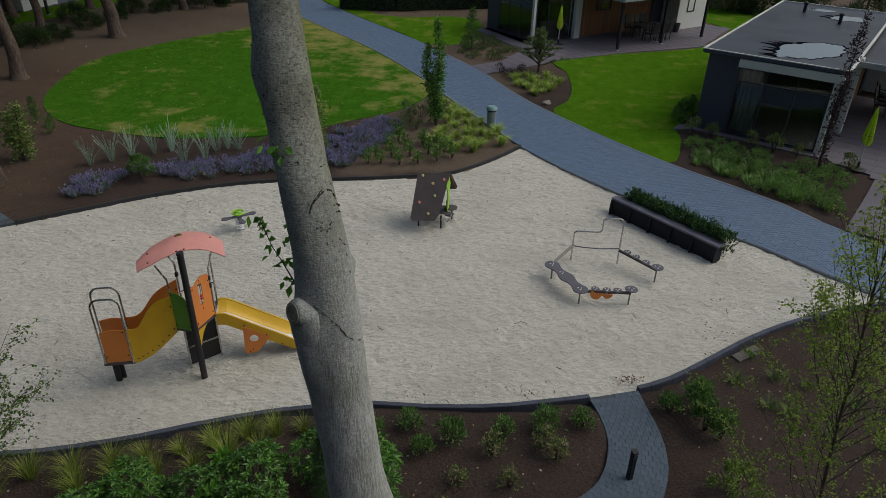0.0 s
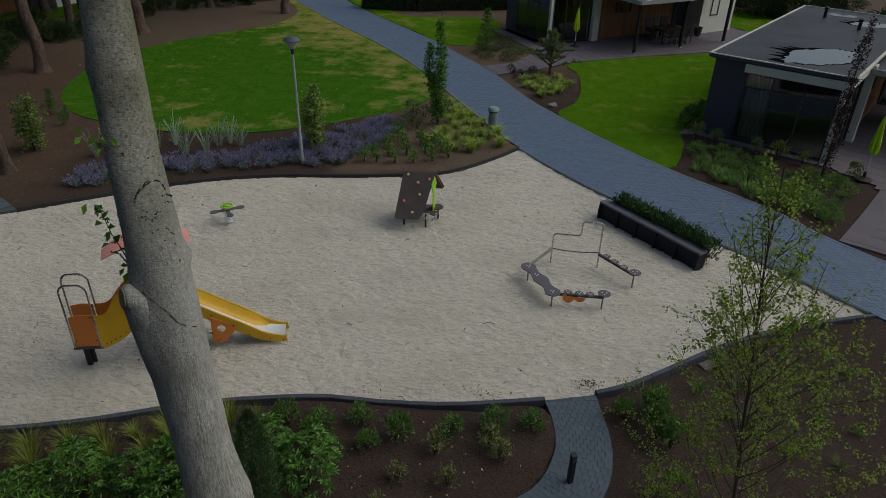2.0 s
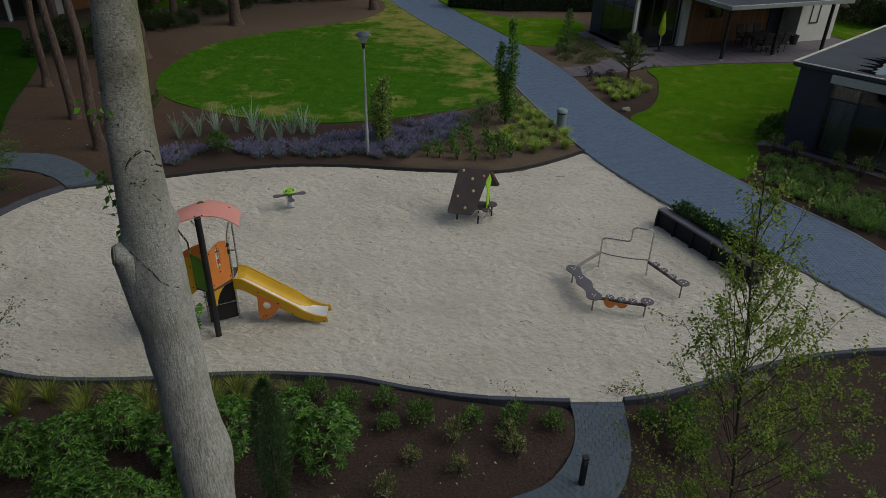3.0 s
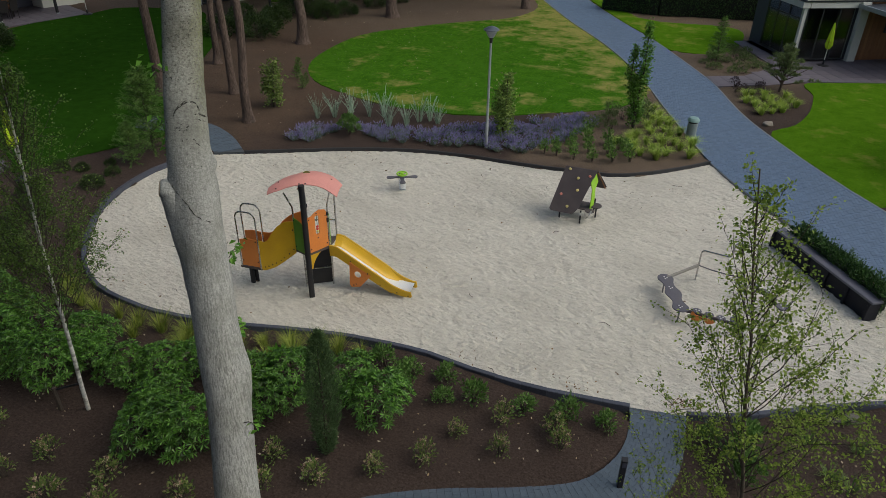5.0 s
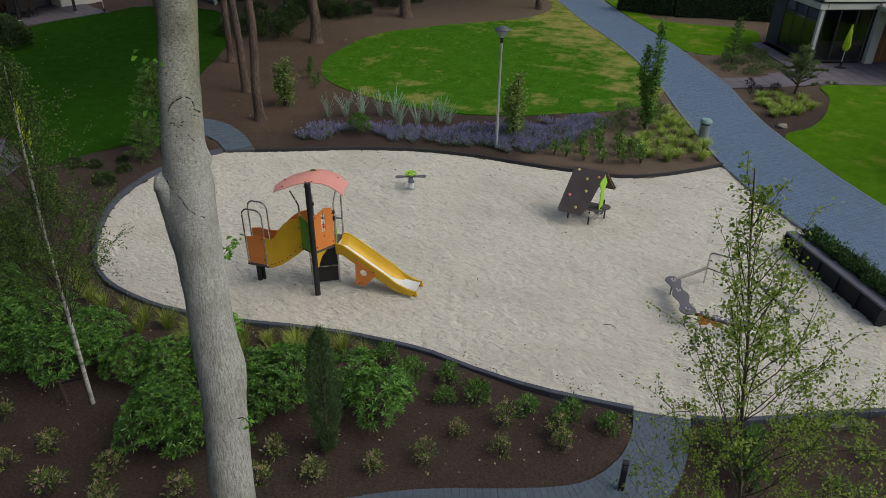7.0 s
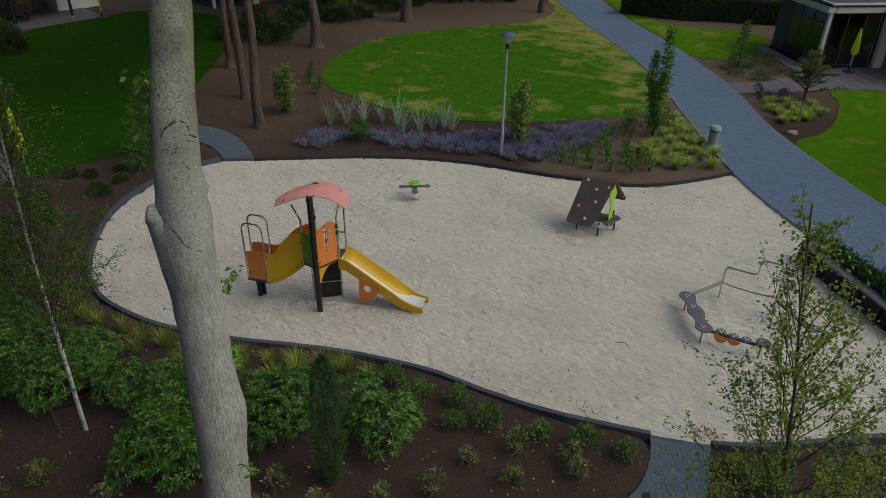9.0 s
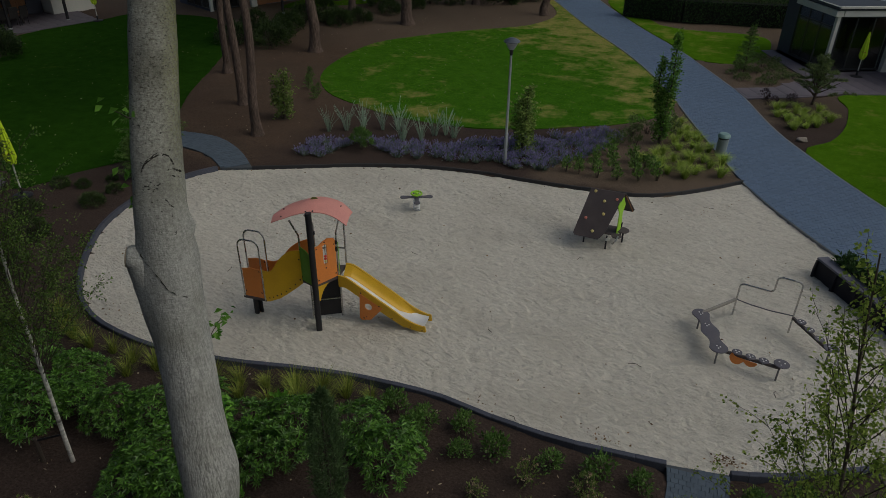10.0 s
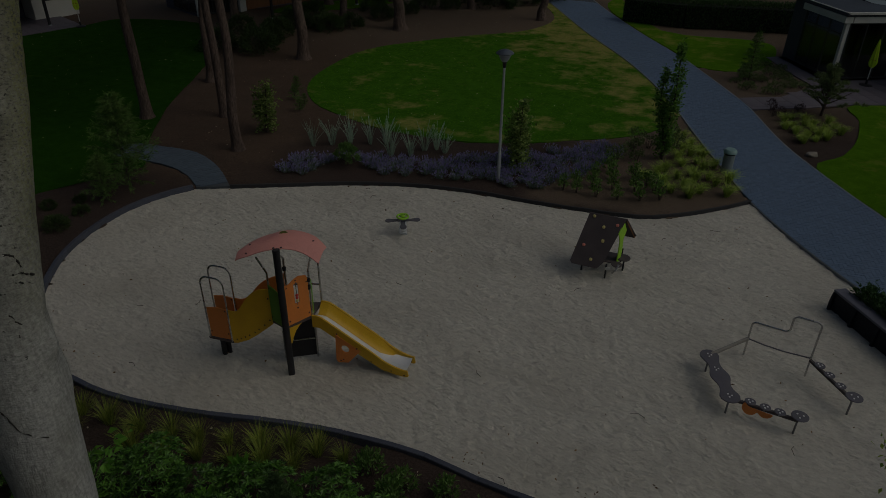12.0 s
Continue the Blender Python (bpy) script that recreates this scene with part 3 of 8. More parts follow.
PATH_LEFT = [(10.45, 13.15), (9.42, 14.38), (8.4, 15.53), (6.95, 16.98), (5.44, 18.52), (4.02, 20.28), (2.78, 22.15), (1.66, 24.38), (0.42, 27.0), (-1.0, 30.15), (-2.7, 33.4), (-4.7, 36.6), (-7.9, 41.1), (-12.2, 47.8), (-18.5, 57.5)]
PATH_RIGHT = [(-14.0, 57.6), (-9.3, 49.1), (-5.4, 42.8), (-2.5, 38.6), (-1.1, 36.4), (1.25, 32.3), (1.92, 30.95), (3.15, 27.9), (4.32, 25.7), (6.02, 23.0), (7.6, 20.85), (9.05, 19.25), (10.2, 17.9), (11.1, 16.45), (14.0, 13.1)]
PIT_KERB_RIGHT = [(10.45, 12.95), (9.2, 12.58), (7.85, 12.07), (6.64, 11.42), (5.54, 10.68), (4.64, 10.1), (3.95, 9.8)]
low, top = spline([(*p, 0) for p in PIT_KERB_LOW], 5), spline([(*p, 0) for p in PIT_KERB_TOP], 5)
right = spline([(*p, 0) for p in PIT_KERB_RIGHT], 5)
path_l, path_r = spline([(*p, 0) for p in PATH_LEFT], 4), spline([(*p, 0) for p in PATH_RIGHT], 4)
k0 = min(range(len(path_l)), key=lambda i: (path_l[i] - Vector((2.78, 22.15, 0))).length)
PIT = [p.xy for p in low] + [p.xy for p in top] + [p.xy for p in path_l[k0 - 1:0:-1]] + [p.xy for p in right]
ROAD = [p.xy for p in path_l] + [p.xy for p in path_r] + [Vector((13.0, 9.6))]
near_l = spline([(*p, 0) for p in [(2.97, 9.55), (3.06, 9.15), (3.1, 8.6), (3.05, 8.17), (2.84, 7.6), (2.48, 7.17), (1.72, 6.68), (0.95, 6.25), (0.22, 5.75), (-0.45, 5.18), (-1.65, 4.22), (-3.1, 3.1), (-5.2, 1.6)]], 5)
near_r = spline([(*p, 0) for p in [(-4.5, 0.7), (-2.5, 2.3), (-1.1, 3.5), (0.05, 4.5), (0.95, 5.15), (1.85, 5.7), (2.75, 6.22), (3.5, 6.86), (3.88, 7.55), (4.03, 8.2), (4.05, 8.8), (3.99, 9.4), (3.95, 9.8)]], 5)
NEARPATH = [p.xy for p in near_l] + [p.xy for p in near_r]
LEFTPATH = [p.xy for p in spline([(*p, 0) for p in [(-12.0, 15.25), (-12.9, 15.75), (-13.9, 16.0), (-15.0, 15.95), (-16.3, 15.7), (-16.4, 16.8), (-15.2, 17.15), (-13.9, 17.25), (-12.5, 16.7), (-11.18, 15.78)]], 4)]
LAWN_OVAL = [p.xy for p in spline([(*p, 0) for p in [(-15.5, 25.4), (-16.3, 28.0), (-16.5, 31.5), (-15.2, 34.2), (-13.2, 37.0), (-11.0, 39.6), (-10.6, 43.5), (-12.9, 48.0), (-12.25, 47.75), (-7.95, 41.05), (-4.76, 36.56), (-2.76, 33.37), (-1.06, 30.12),
             (-0.5, 28.6), (-1.3, 26.1), (-3.3, 24.35), (-5.1, 23.1), (-7.1, 22.3), (-9.5, 22.1), (-12.2, 22.7), (-14.0, 23.6)]], 4, True)]
LAWN_EAST = [p.xy for p in spline([(*p, 0) for p in [(4.4, 25.75), (5.15, 27.3), (5.6, 29.2), (5.7, 31.6), (5.5, 33.6), (9.0, 35.3), (13.7, 37.1), (16.7, 41.2), (16.0, 44.5), (16.6, 48.5), (22.0, 48.5), (21.5, 42.5), (16.5, 34.8), (13.0, 30.0), (9.1, 24.9), (8.6, 23.1), (7.62, 20.95), (6.08, 23.05)]], 4, True)]
LAWN_WEST = [p.xy for p in spline([(*p, 0) for p in [(-14.6, 15.6), (-16.3, 17.4), (-18.6, 20.5), (-20.3, 23.5), (-22.5, 26.8), (-26.0, 30.0), (-28.5, 32.0), (-33.0, 30.6), (-33.4, 28.2), (-33.9, 23.6), (-31, 19.5), (-26.0, 15.5), (-22.0, 13.0), (-19.2, 12.5), (-17.2, 11.75), (-16.2, 11.2), (-15.72, 12.4), (-15.65, 13.8), (-15.3, 15.1)]], 4, True)]
LAWN_BACK = [p.xy for p in spline([(*p, 0) for p in [(-26.6, 36.6), (-24.6, 38.2), (-22.8, 40.8), (-21.6, 44.0), (-21.4, 50.0), (-22.8, 50.0), (-23.7, 46.0), (-25.1, 42.3), (-26.8, 40.4), (-27.2, 38.5)]], 4, True)]
LAWN_CORNER = [p.xy for p in spline([(*p, 0) for p in [(12.4, 15.75), (13.8, 17.5), (16.8, 20.6), (22, 24), (24, 18), (16, 12.5), (14.45, 13.5)]], 3, True)]
LAWN_NORTH = [p.xy for p in spline([(*p, 0) for p in [(-8.8, 48.9), (-5.3, 42.85), (-2.4, 38.7), (-1.0, 36.5), (1.4, 37.0), (2.1, 41.0), (1.0, 43.6), (-4.2, 43.6), (-8.6, 52)]], 4, True)]

GX = np.concatenate([[-400, -200, -120, -80, -60], np.arange(-46, -26, 1.0), np.arange(-26, 17, 0.22), np.arange(17, 40, 1.0), [60, 90, 140, 220, 400]])
GY = np.concatenate([[-400, -200, -100, -50, -30, -18, -10, -6], np.arange(-3, 30, 0.22), np.arange(30, 62, 0.8), [66, 75, 90, 120, 200, 400]])
gx, gy = np.meshgrid(GX, GY)
gz = rise(gx, gy) + 0.02 * np.sin(gx * 1.7 + 0.6 * np.sin(gy * 1.3)) * np.sin(gy * 1.9)
gz += np.random.default_rng(3).normal(0, 0.008, gx.shape)
for poly, drop in ((PIT, 0.15), (ROAD, 0.08), (NEARPATH, 0.08), (LEFTPATH, 0.08), (LAWN_OVAL, 0.03), (LAWN_EAST, 0.03), (LAWN_WEST, 0.03), (LAWN_NORTH, 0.03), (LAWN_BACK, 0.03), (LAWN_CORNER, 0.03)):
    gz -= drop * inside(poly, gx, gy)
nx, ny = len(GX), len(GY)
me = bpy.data.meshes.new("ground")
me.from_pydata(np.stack([gx, gy, gz], -1).reshape(-1, 3).tolist(), [], [(j * nx + i, j * nx + i + 1, (j + 1) * nx + i + 1, (j + 1) * nx + i) for j in range(ny - 1) for i in range(nx - 1)])
me.materials.append(GROUND)
woods = [(-11.6, 16.3), (-10.7, 18.6), (-12.6, 21.8), (-15.0, 22.6), (-17, 25), (-17, 32), (-12.5, 40), (-10.4, 52), (-30, 52), (-27, 33), (-20, 24), (-15.6, 17.6), (-14, 17.2)]
me.polygons.foreach_set("use_smooth", [True] * len(me.polygons))
ground = tagged(new("ground", me), "dark mulch soil turning to brown needle litter under the pines", "ground", kind="structure")


RIM = np.array([p[:2] for line in (low, top, right) for p in resample(line, 0.3)])


def dunes(x, y):
    """Trampled sand, raked level along the kerb."""
    n = noise.noise((x * 2.2, y * 5.0, 0)) * 0.028 + noise.noise((x * 4.6, y * 10.0, 3)) * 0.042 + noise.noise((x * 0.5, y * 0.5, 7)) * 0.018
    k = min(1.0, 0.15 + math.sqrt(float(np.min((RIM[:, 0] - x) ** 2 + (RIM[:, 1] - y) ** 2))) / 0.45)
    return n * k - 0.02 - 0.015 * (1 - k)


sand = patch(PIT, 0.07, dunes, 0.2).part("sand", SAND, smooth=60)
tagged(sand, "pale trampled dry sand filling the playground pit", "sandpit", kind="structure")


def lawn(name, outline, material, label):
    ob = patch(outline, 0.5, lambda x, y: level(x, y) + 0.012 + 0.008 * noise.noise((x * 1.5, y * 1.5, 1)), 0.14).part(name, material, smooth=60)
    return tagged(ob, label, "lawn", kind="structure")


lawn("lawn", LAWN_OVAL, LAWN, "oval mown lawn with dry straw-coloured patches")
lawn("lawn", LAWN_EAST, LAWN_FRESH, "bright green mown lawn beside the brick path")
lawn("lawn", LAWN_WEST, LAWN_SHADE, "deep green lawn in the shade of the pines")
lawn("lawn", LAWN_BACK, LAWN_FRESH, "green lawn behind the pine trunks")
lawn("lawn", LAWN_CORNER, LAWN_FRESH, "green lawn beside the terrace walk")
lawn("lawn", LAWN_NORTH, LAWN_FRESH, "strip of mown lawn along the far path")


def slab(name, outline, label, up=0.0):
    ob = patch(outline, 0.6, lambda x, y: level(x, y) + up, 0.18).part(name, JOINT)
    return tagged(ob, label, "path", kind="structure")


road = slab("road", ROAD, "curving path of blue-grey herringbone brick", -0.012)
near_path = slab("pavement", NEARPATH, "narrow curving path of tumbled grey pavers", -0.002)
left_path = slab("pavement", LEFTPATH, "grey paved path leading under the pines", -0.002)


# ---- kerb round the pit ----
def kerb(line, name, label, width=0.1, high=0.12, material=None):
    pts = resample(line, 0.5)
    if (pts[-1] - Vector(line[-1])).length > 0.12:
        pts.append(Vector(line[-1]))
    holder = tagged(new(name), label, "kerb", kind="structure")
    for a, b in zip(pts, pts[1:]):
        d = b - a
        mid = (a + b) / 2
        z = max(0.0, level(mid.x, mid.y) - 0.04)
        ob = Mesh().box((d.length + 0.002, width, 0.3), bevel=0.01).part("kerb_board", material or KERB, holder)
        ob.matrix_basis = pose(mid.x, mid.y, z + high - 0.15 + random.uniform(-0.004, 0.004), 0, random.uniform(-0.4, 0.4), math.degrees(math.atan2(d.y, d.x)))
    return holder


kerb(low, "trim", "dark grey edging boards round the sandpit")
kerb(top, "trim", "dark edging boards between the sand and the flower bed", 0.06, 0.088, surface("black_kerb", (0.026, 0.027, 0.031), 0.85, big=1.2, fine=30, vary=0.25, bump=0.4, dirt=(0.11, 0.105, 0.10), dirt_amount=0.6))
kerb(right, "trim", "dark grey edging boards beside the near bed")
PALEKERB = surface("pale_flush_kerb", (0.24, 0.245, 0.25), 0.9, big=2, fine=40, vary=0.2, bump=0.4, dirt=(0.36, 0.35, 0.31), dirt_amount=0.5)
kerb([p for p in path_l if 12.9 < p.y < 22.25], "trim", "flush pale edging between sand and brick path", 0.08, 0.048, PALEKERB)
kerb([p for p in path_l if 22.25 < p.y < 52], "trim", "flush pale edging between lawn and brick path", 0.05, 0.066, PALEKERB)
kerb([p for p in path_r if 16.6 < p.y < 52], "trim", "flush pale edging along the brick path", 0.05, 0.066, PALEKERB)


# ---- play tower ----
def upright(a, b):
    """A frame whose x runs from a to b (plan), z up, at a."""
    d = math.degrees(math.atan2(b[1] - a[1], b[0] - a[0]))
    return pose(a[0], a[1], 0, 0, 0, d), math.hypot(b[0] - a[0], b[1] - a[1])


def hoop(x0, x1, z0, z1, r=0.12, n=6):
    """The line of a bent handrail in the xz plane."""
    pts = [(x0, 0, z0), (x0, 0, z1 - r)]
    pts += [(x0 + r - r * math.cos(a), 0, z1 - r + r * math.sin(a)) for a in [math.pi / 2 * k / n for k in range(1, n + 1)]]
    pts += [(x1 - r + r * math.sin(a), 0, z1 - r + r * math.cos(a)) for a in [math.pi / 2 * k / n for k in range(0, n + 1)]]
    return pts + [(x1, 0, z0)]


def bolt(m, at, parent, r=0.016, out=0.012):
    b = Mesh().lathe([(r, -out), (r, 0.0), (r * 0.6, 0.006)], 8, m @ pose(*at, 90, 0, 0))
    return b.part("bolt", BLACK, parent)


def play_tower():
    o = (-4.40, 10.02)
    t = thing("play_tower", (*o, 0), "orange and yellow play tower with faded red canopy and slide", "play tower")
    P = lambda x, y: (x - o[0], y - o[1])
    pole, G, R = P(-4.40, 10.02), P(-4.88, 10.20), P(-4.15, 10.46)
    S, B = P(-4.28, 10.96), P(-4.95, 10.80)
    Mesh().lathe([(0.062, -0.3), (0.062, 2.66), (0.066, 2.665), (0.066, 2.71), (0.055, 2.725)], 20, pose(*pole, 0)).part("post", BLACK, t, "tall black round post")
    # deck
    deck = Mesh()
    dk = [pole, R, S, B, G]
    deck.add([(x, y, z) for z in (0.93, 0.98) for x, y in dk], [(4, 3, 2, 1, 0), (5, 6, 7, 8, 9)] + [(i, (i + 1) % 5, (i + 1) % 5 + 5, i + 5) for i in range(5)])
    deck.part("deck", BROWN, t)
    # orange panel with its oblong window, facing the slide side
    m, w = upright(pole, R)
    m = m @ pose(0.06, 0, 0)
    w -= 0.07
    hx, hw, h0, h1 = w * 0.47, 0.042, 1.34, 1.76
    b = Mesh()
    b.plate([(0, 0.98), (hx - hw, 0.985), (hx - hw, 1.87), (w * 0.2, 1.80), (0, 1.79)], 0.02, m, 0.0)
    b.plate([(hx + hw, 0.99), (w, 1.0), (w, 1.78), (w * 0.93, 1.87), (w * 0.62, 1.92), (hx + hw, 1.91)], 0.02, m, 0.0)
    b.plate([(hx - hw, 0.985), (hx + hw, 0.99), (hx + hw, h0), (hx - hw, h0)], 0.02, m, 0.0)
    b.plate([(hx - hw, h1), (hx + hw, h1), (hx + hw, 1.91), (hx - hw, 1.87)], 0.02, m, 0.0)
    panel = b.part("panel", ORANGE, t, "orange panel with a slot and sliding beads")
    Mesh().tube([(hx, 0, h0 - 0.05), (hx, -0.015, h0), (hx, -0.015, h1), (hx, 0, h1 + 0.05)], 0.008, 8, m).part("rod", STEEL, panel)
    for z, mat in ((h0 + 0.05, GRIPYELLOW), (h0 + 0.10, RED), (h0 + 0.15, RED)):
        Mesh().lathe([(0.01, -0.025), (0.028, -0.012), (0.028, 0.012), (0.01, 0.025)], 10, m @ pose(hx, -0.015, z)).part("bead", mat, panel)
    for x, z in ((0.03, 1.05), (w - 0.03, 1.07), (0.03, 1.72), (w - 0.03, 1.7), (hx, h0 - 0.09), (hx, h1 + 0.08)):
        bolt(m, (x, -0.012, z), panel)
    # green panel
    m, w = upright(G, pole)
    b = Mesh().plate([(0.03, 0.98), (w - 0.06, 0.96), (w - 0.06, 1.50), (w * 0.7, 1.60), (w * 0.45, 1.66), (0.03, 1.70)], 0.02, m)
    green = b.part("panel", GREEN, t, "green side panel")
    for x, z in ((0.06, 1.05), (0.06, 1.62), (w - 0.09, 1.04), (w - 0.09, 1.44)):
        bolt(m, (x, -0.012, z), green)
    # second green panel at the slide mouth
    Mesh().plate([(0, 1.0), (0.1, 1.0), (0.1, 1.66), (0.0, 1.72)], 0.02, upright(R, S)[0] @ pose(0.02, 0, 0)).part("panel", GREEN, t, "narrow green panel at the slide")
    # steel corner tubes that carry the canopy
    for (x, y), top_at in ((P(-4.87, 10.22), P(-5.0, 10.14)), (P(-4.94, 10.78), P(-4.86, 10.45)), (P(-4.14, 10.48), P(-3.98, 10.40)), (P(-4.27, 10.95), P(-4.02, 10.75))):
        Mesh().tube([(x, y, 0.9), (x, y, 1.0), (x, y, 1.9), (x * 0.97 + top_at[0] * 0.03, y, 1.98), (*top_at, 2.36)], 0.019, 10).part("tube", STEEL, t)
    for (x, y), z in ((P(-4.93, 10.76), 1.72), (P(-4.15, 10.47), 1.72), (P(-4.15, 10.47), 1.55)):
        Mesh().lathe([(0.028, -0.05), (0.034, -0.04), (0.034, 0.04), (0.028, 0.05)], 10, pose(x, y, z)).part("clamp", BLACK, t)
    Mesh().tube([(*P(-4.94, 10.78), 1.34), (*P(-4.6, 10.9), 1.36), (*P(-4.27, 10.95), 1.34)], 0.016, 8).part("rail", STEEL, t)
    # canopy: a petal-shaped board bent over the tower
    u, v = Vector((0.93, 0.365, 0)), Vector((-0.365, 0.93, 0))
    c = Vector((*P(-4.44, 10.07), 0))
    ns, nw = 24, 8
    verts, faces = [], []
    for layer in (0.0, 0.018):
        for i in range(ns + 1):
            s = -1 + 2 * i / ns
            d0, d1 = (0.05 if s < 0 else -0.13) * s * s - 0.03, 0.66 - 0.20 * s * s - 0.10 * abs(s) ** 3
            for j in range(nw + 1):
                k = j / nw
                w_ = d0 + (d1 - d0) * k
                p = c + u * (s * 0.80) + v * w_
                verts.append((p.x, p.y, 2.72 - 0.31 * s * s + 0.06 * math.sin(math.pi * k) - layer + 0.04 * k))
    row = nw + 1
    lay = (ns + 1) * row
    for i in range(ns):
        for j in range(nw):
            a = i * row + j
            faces += [(a, a + row, a + row + 1, a + 1), (a + lay, a + 1 + lay, a + row + 1 + lay, a + row + lay)]
        for j in (0, nw):
            a = i * row + j
            faces.append((a, a + lay, a + row + lay, a + row) if j == 0 else (a, a + row, a + row + lay, a + lay))
    for i in (0, ns):
        for j in range(nw):
            a = i * row + j
            faces.append((a, a + 1, a + 1 + lay, a + lay) if i == 0 else (a + 1, a, a + lay, a + 1 + lay))
    canopy = Mesh().add(verts, faces).part("canopy", PINK, t, "faded red curved canopy", smooth=50)
    for s, k in ((-0.72, 0.55), (-0.72, 0.12), (0.72, 0.6), (0.72, 0.12), (-0.05, 0.03), (0.12, 0.03)):
        d0, d1 = 0.05 * s * s - 0.03, 0.66 - 0.20 * s * s - 0.10 * abs(s) ** 3
        p = c + u * (s * 0.80) + v * (d0 + (d1 - d0) * k)
        Mesh().lathe([(0.018, -0.005), (0.018, 0.008), (0.008, 0.014)], 8, pose(p.x, p.y, 2.725 - 0.31 * s * s + 0.06 * math.sin(math.pi * k) + 0.04 * k)).part("bolt", BLACK, canopy)
    p = c + v * 0.46
    Mesh().plate([(0.085 * math.cos(a), 0.07 * math.sin(a)) for a in [math.pi * k / 10 for k in range(11)]], 0.02, Matrix.Translation((p.x, p.y, 2.77)) @ pose(0, 0, 0, 0, 0, 21)).part("crest", surface("olive_board", (0.13, 0.14, 0.03), 0.5), canopy, "olive half-round crest")
    # curved yellow ramp walls
    def wall(a, b, name, mat, lift, label):
        m, w = upright(a, b)
        bottom = [(0, 0.32), (w * 0.12, 0.34), (w * 0.40, 0.47), (w * 0.62, 0.62), (w * 0.85, 0.79), (w, 0.90)]
        topl = [(w, 1.58), (w * 0.82, 1.56 + lift), (w * 0.66, 1.49 + lift), (w * 0.5, 1.36 + lift), (w * 0.36, 1.19 + lift), (w * 0.25, 1.06), (w * 0.14, 1.02), (0, 1.02)]
        ob = Mesh().plate(bottom + [p[:2] for p in [(q.x, q.y) for q in spline([(*p, 0) for p in topl], 3)]], 0.022, m).part(name, mat, t, label)
        for fx, z in ((0.12, 0.42), (0.22, 0.46), (0.33, 0.52), (0.44, 0.58), (0.58, 0.67), (0.68, 0.75), (0.82, 0.86), (0.95, 0.98), (0.97, 1.4)):
            bolt(m, (w * fx, -0.013, z), ob)
        return ob
    wall(P(-5.80, 9.955), P(-4.86, 10.19), "ramp_wall", YELLOW, 0.0, "yellow curved ramp wall")
    wall(P(-5.97, 10.52), P(-4.97, 10.78), "ramp_wall", ORANGE, -0.04, "orange curved ramp wall")
    ra, rb, rc, rd = P(-5.80, 9.98), P(-4.88, 10.20), P(-4.97, 10.76), P(-5.95, 10.50)
    Mesh().add([(*ra, 0.40), (*rb, 0.93), (*rc, 0.93), (*rd, 0.40), (*ra, 0.37), (*rb, 0.90), (*rc, 0.90), (*rd, 0.37)],
               [(0, 1, 2, 3), (7, 6, 5, 4), (0, 4, 5, 1), (1, 5, 6, 2), (2, 6, 7, 3), (3, 7, 4, 0)]).part("ramp", BROWN, t)
    # entry step with orange panels and steel hoops
    a, b_ = P(-6.27, 9.80), P(-5.80, 9.935)
    m, w = upright(a, b_)
    Mesh().box((w + 0.06, 0.62, 0.035), m, at=(w / 2, 0.29, 0.345)).part("step", BROWN, t, "dark step board")
    Mesh().lathe([(0.062, -0.3), (0.062, 0.33)], 16, m @ pose(0.12, 0.38, 0)).part("foot", BLACK, t)
    Mesh().lathe([(0.062, -0.3), (0.062, 0.33)], 16, m @ pose(w * 0.4, 0.5, 0)).part("foot", BLACK, t)
    for off in (0.0, 0.58):
        mm = m @ pose(0, off, 0)
        pn = Mesh().plate([(0.03, 0.38), (w - 0.03, 0.38), (w - 0.03, 1.02), (w * 0.5, 1.04), (0.03, 1.0)], 0.02, mm).part("panel", ORANGE, t, "orange entry panel")
        for x, z in ((0.06, 0.5), (w - 0.06, 0.5), (w - 0.06, 0.98)):
            bolt(mm, (x, -0.012, z), pn)
        Mesh().tube(hoop(0, w, 0.34, 1.64, 0.16), 0.019, 10, mm).part("handrail", STEEL, t, "bent steel handrail")
    # climbing wall under the deck
    m, w = upright(P(-4.84, 10.42), P(-4.24, 10.66))
    Mesh().plate([(0.02, 0.04), (w - 0.02, 0.04), (w - 0.02, 0.88), (w * 0.8, 0.94), (0.02, 0.94)], 0.025, m).part("climbing_wall", BLACK, t, "black climbing panel under the deck")
    for x in (0.0, w):
        Mesh().tube([(x, -0.03, 0.0), (x, -0.03, 0.95)], 0.02, 10, m).part("tube", STEEL, t)
    Mesh().tube([(0, -0.04, 0.42), (w, -0.04, 0.42)], 0.016, 8, m).part("rung", STEEL, t)
    Mesh().plate([(0.02, 0.94), (0.34, 0.94), (0.25, 0.89), (0.17, 0.81), (0.11, 0.70), (0.08, 0.60), (0.02, 0.60)], 0.02, upright(pole, R)[0] @ pose(0.02, 0.03, 0)).part("bracket", YELLOW, t)
    # slide
    a, b_ = P(-4.13, 10.44), P(-2.20, 10.80)
    m, w = upright(a, b_)
    prof = spline([(0.0, 0.99, 0), (0.14, 0.97, 0), (0.30, 0.89, 0), (1.30, 0.31, 0), (1.56, 0.20, 0), (1.78, 0.165, 0), (w, 0.165, 0)], 5)
    wide = 0.42
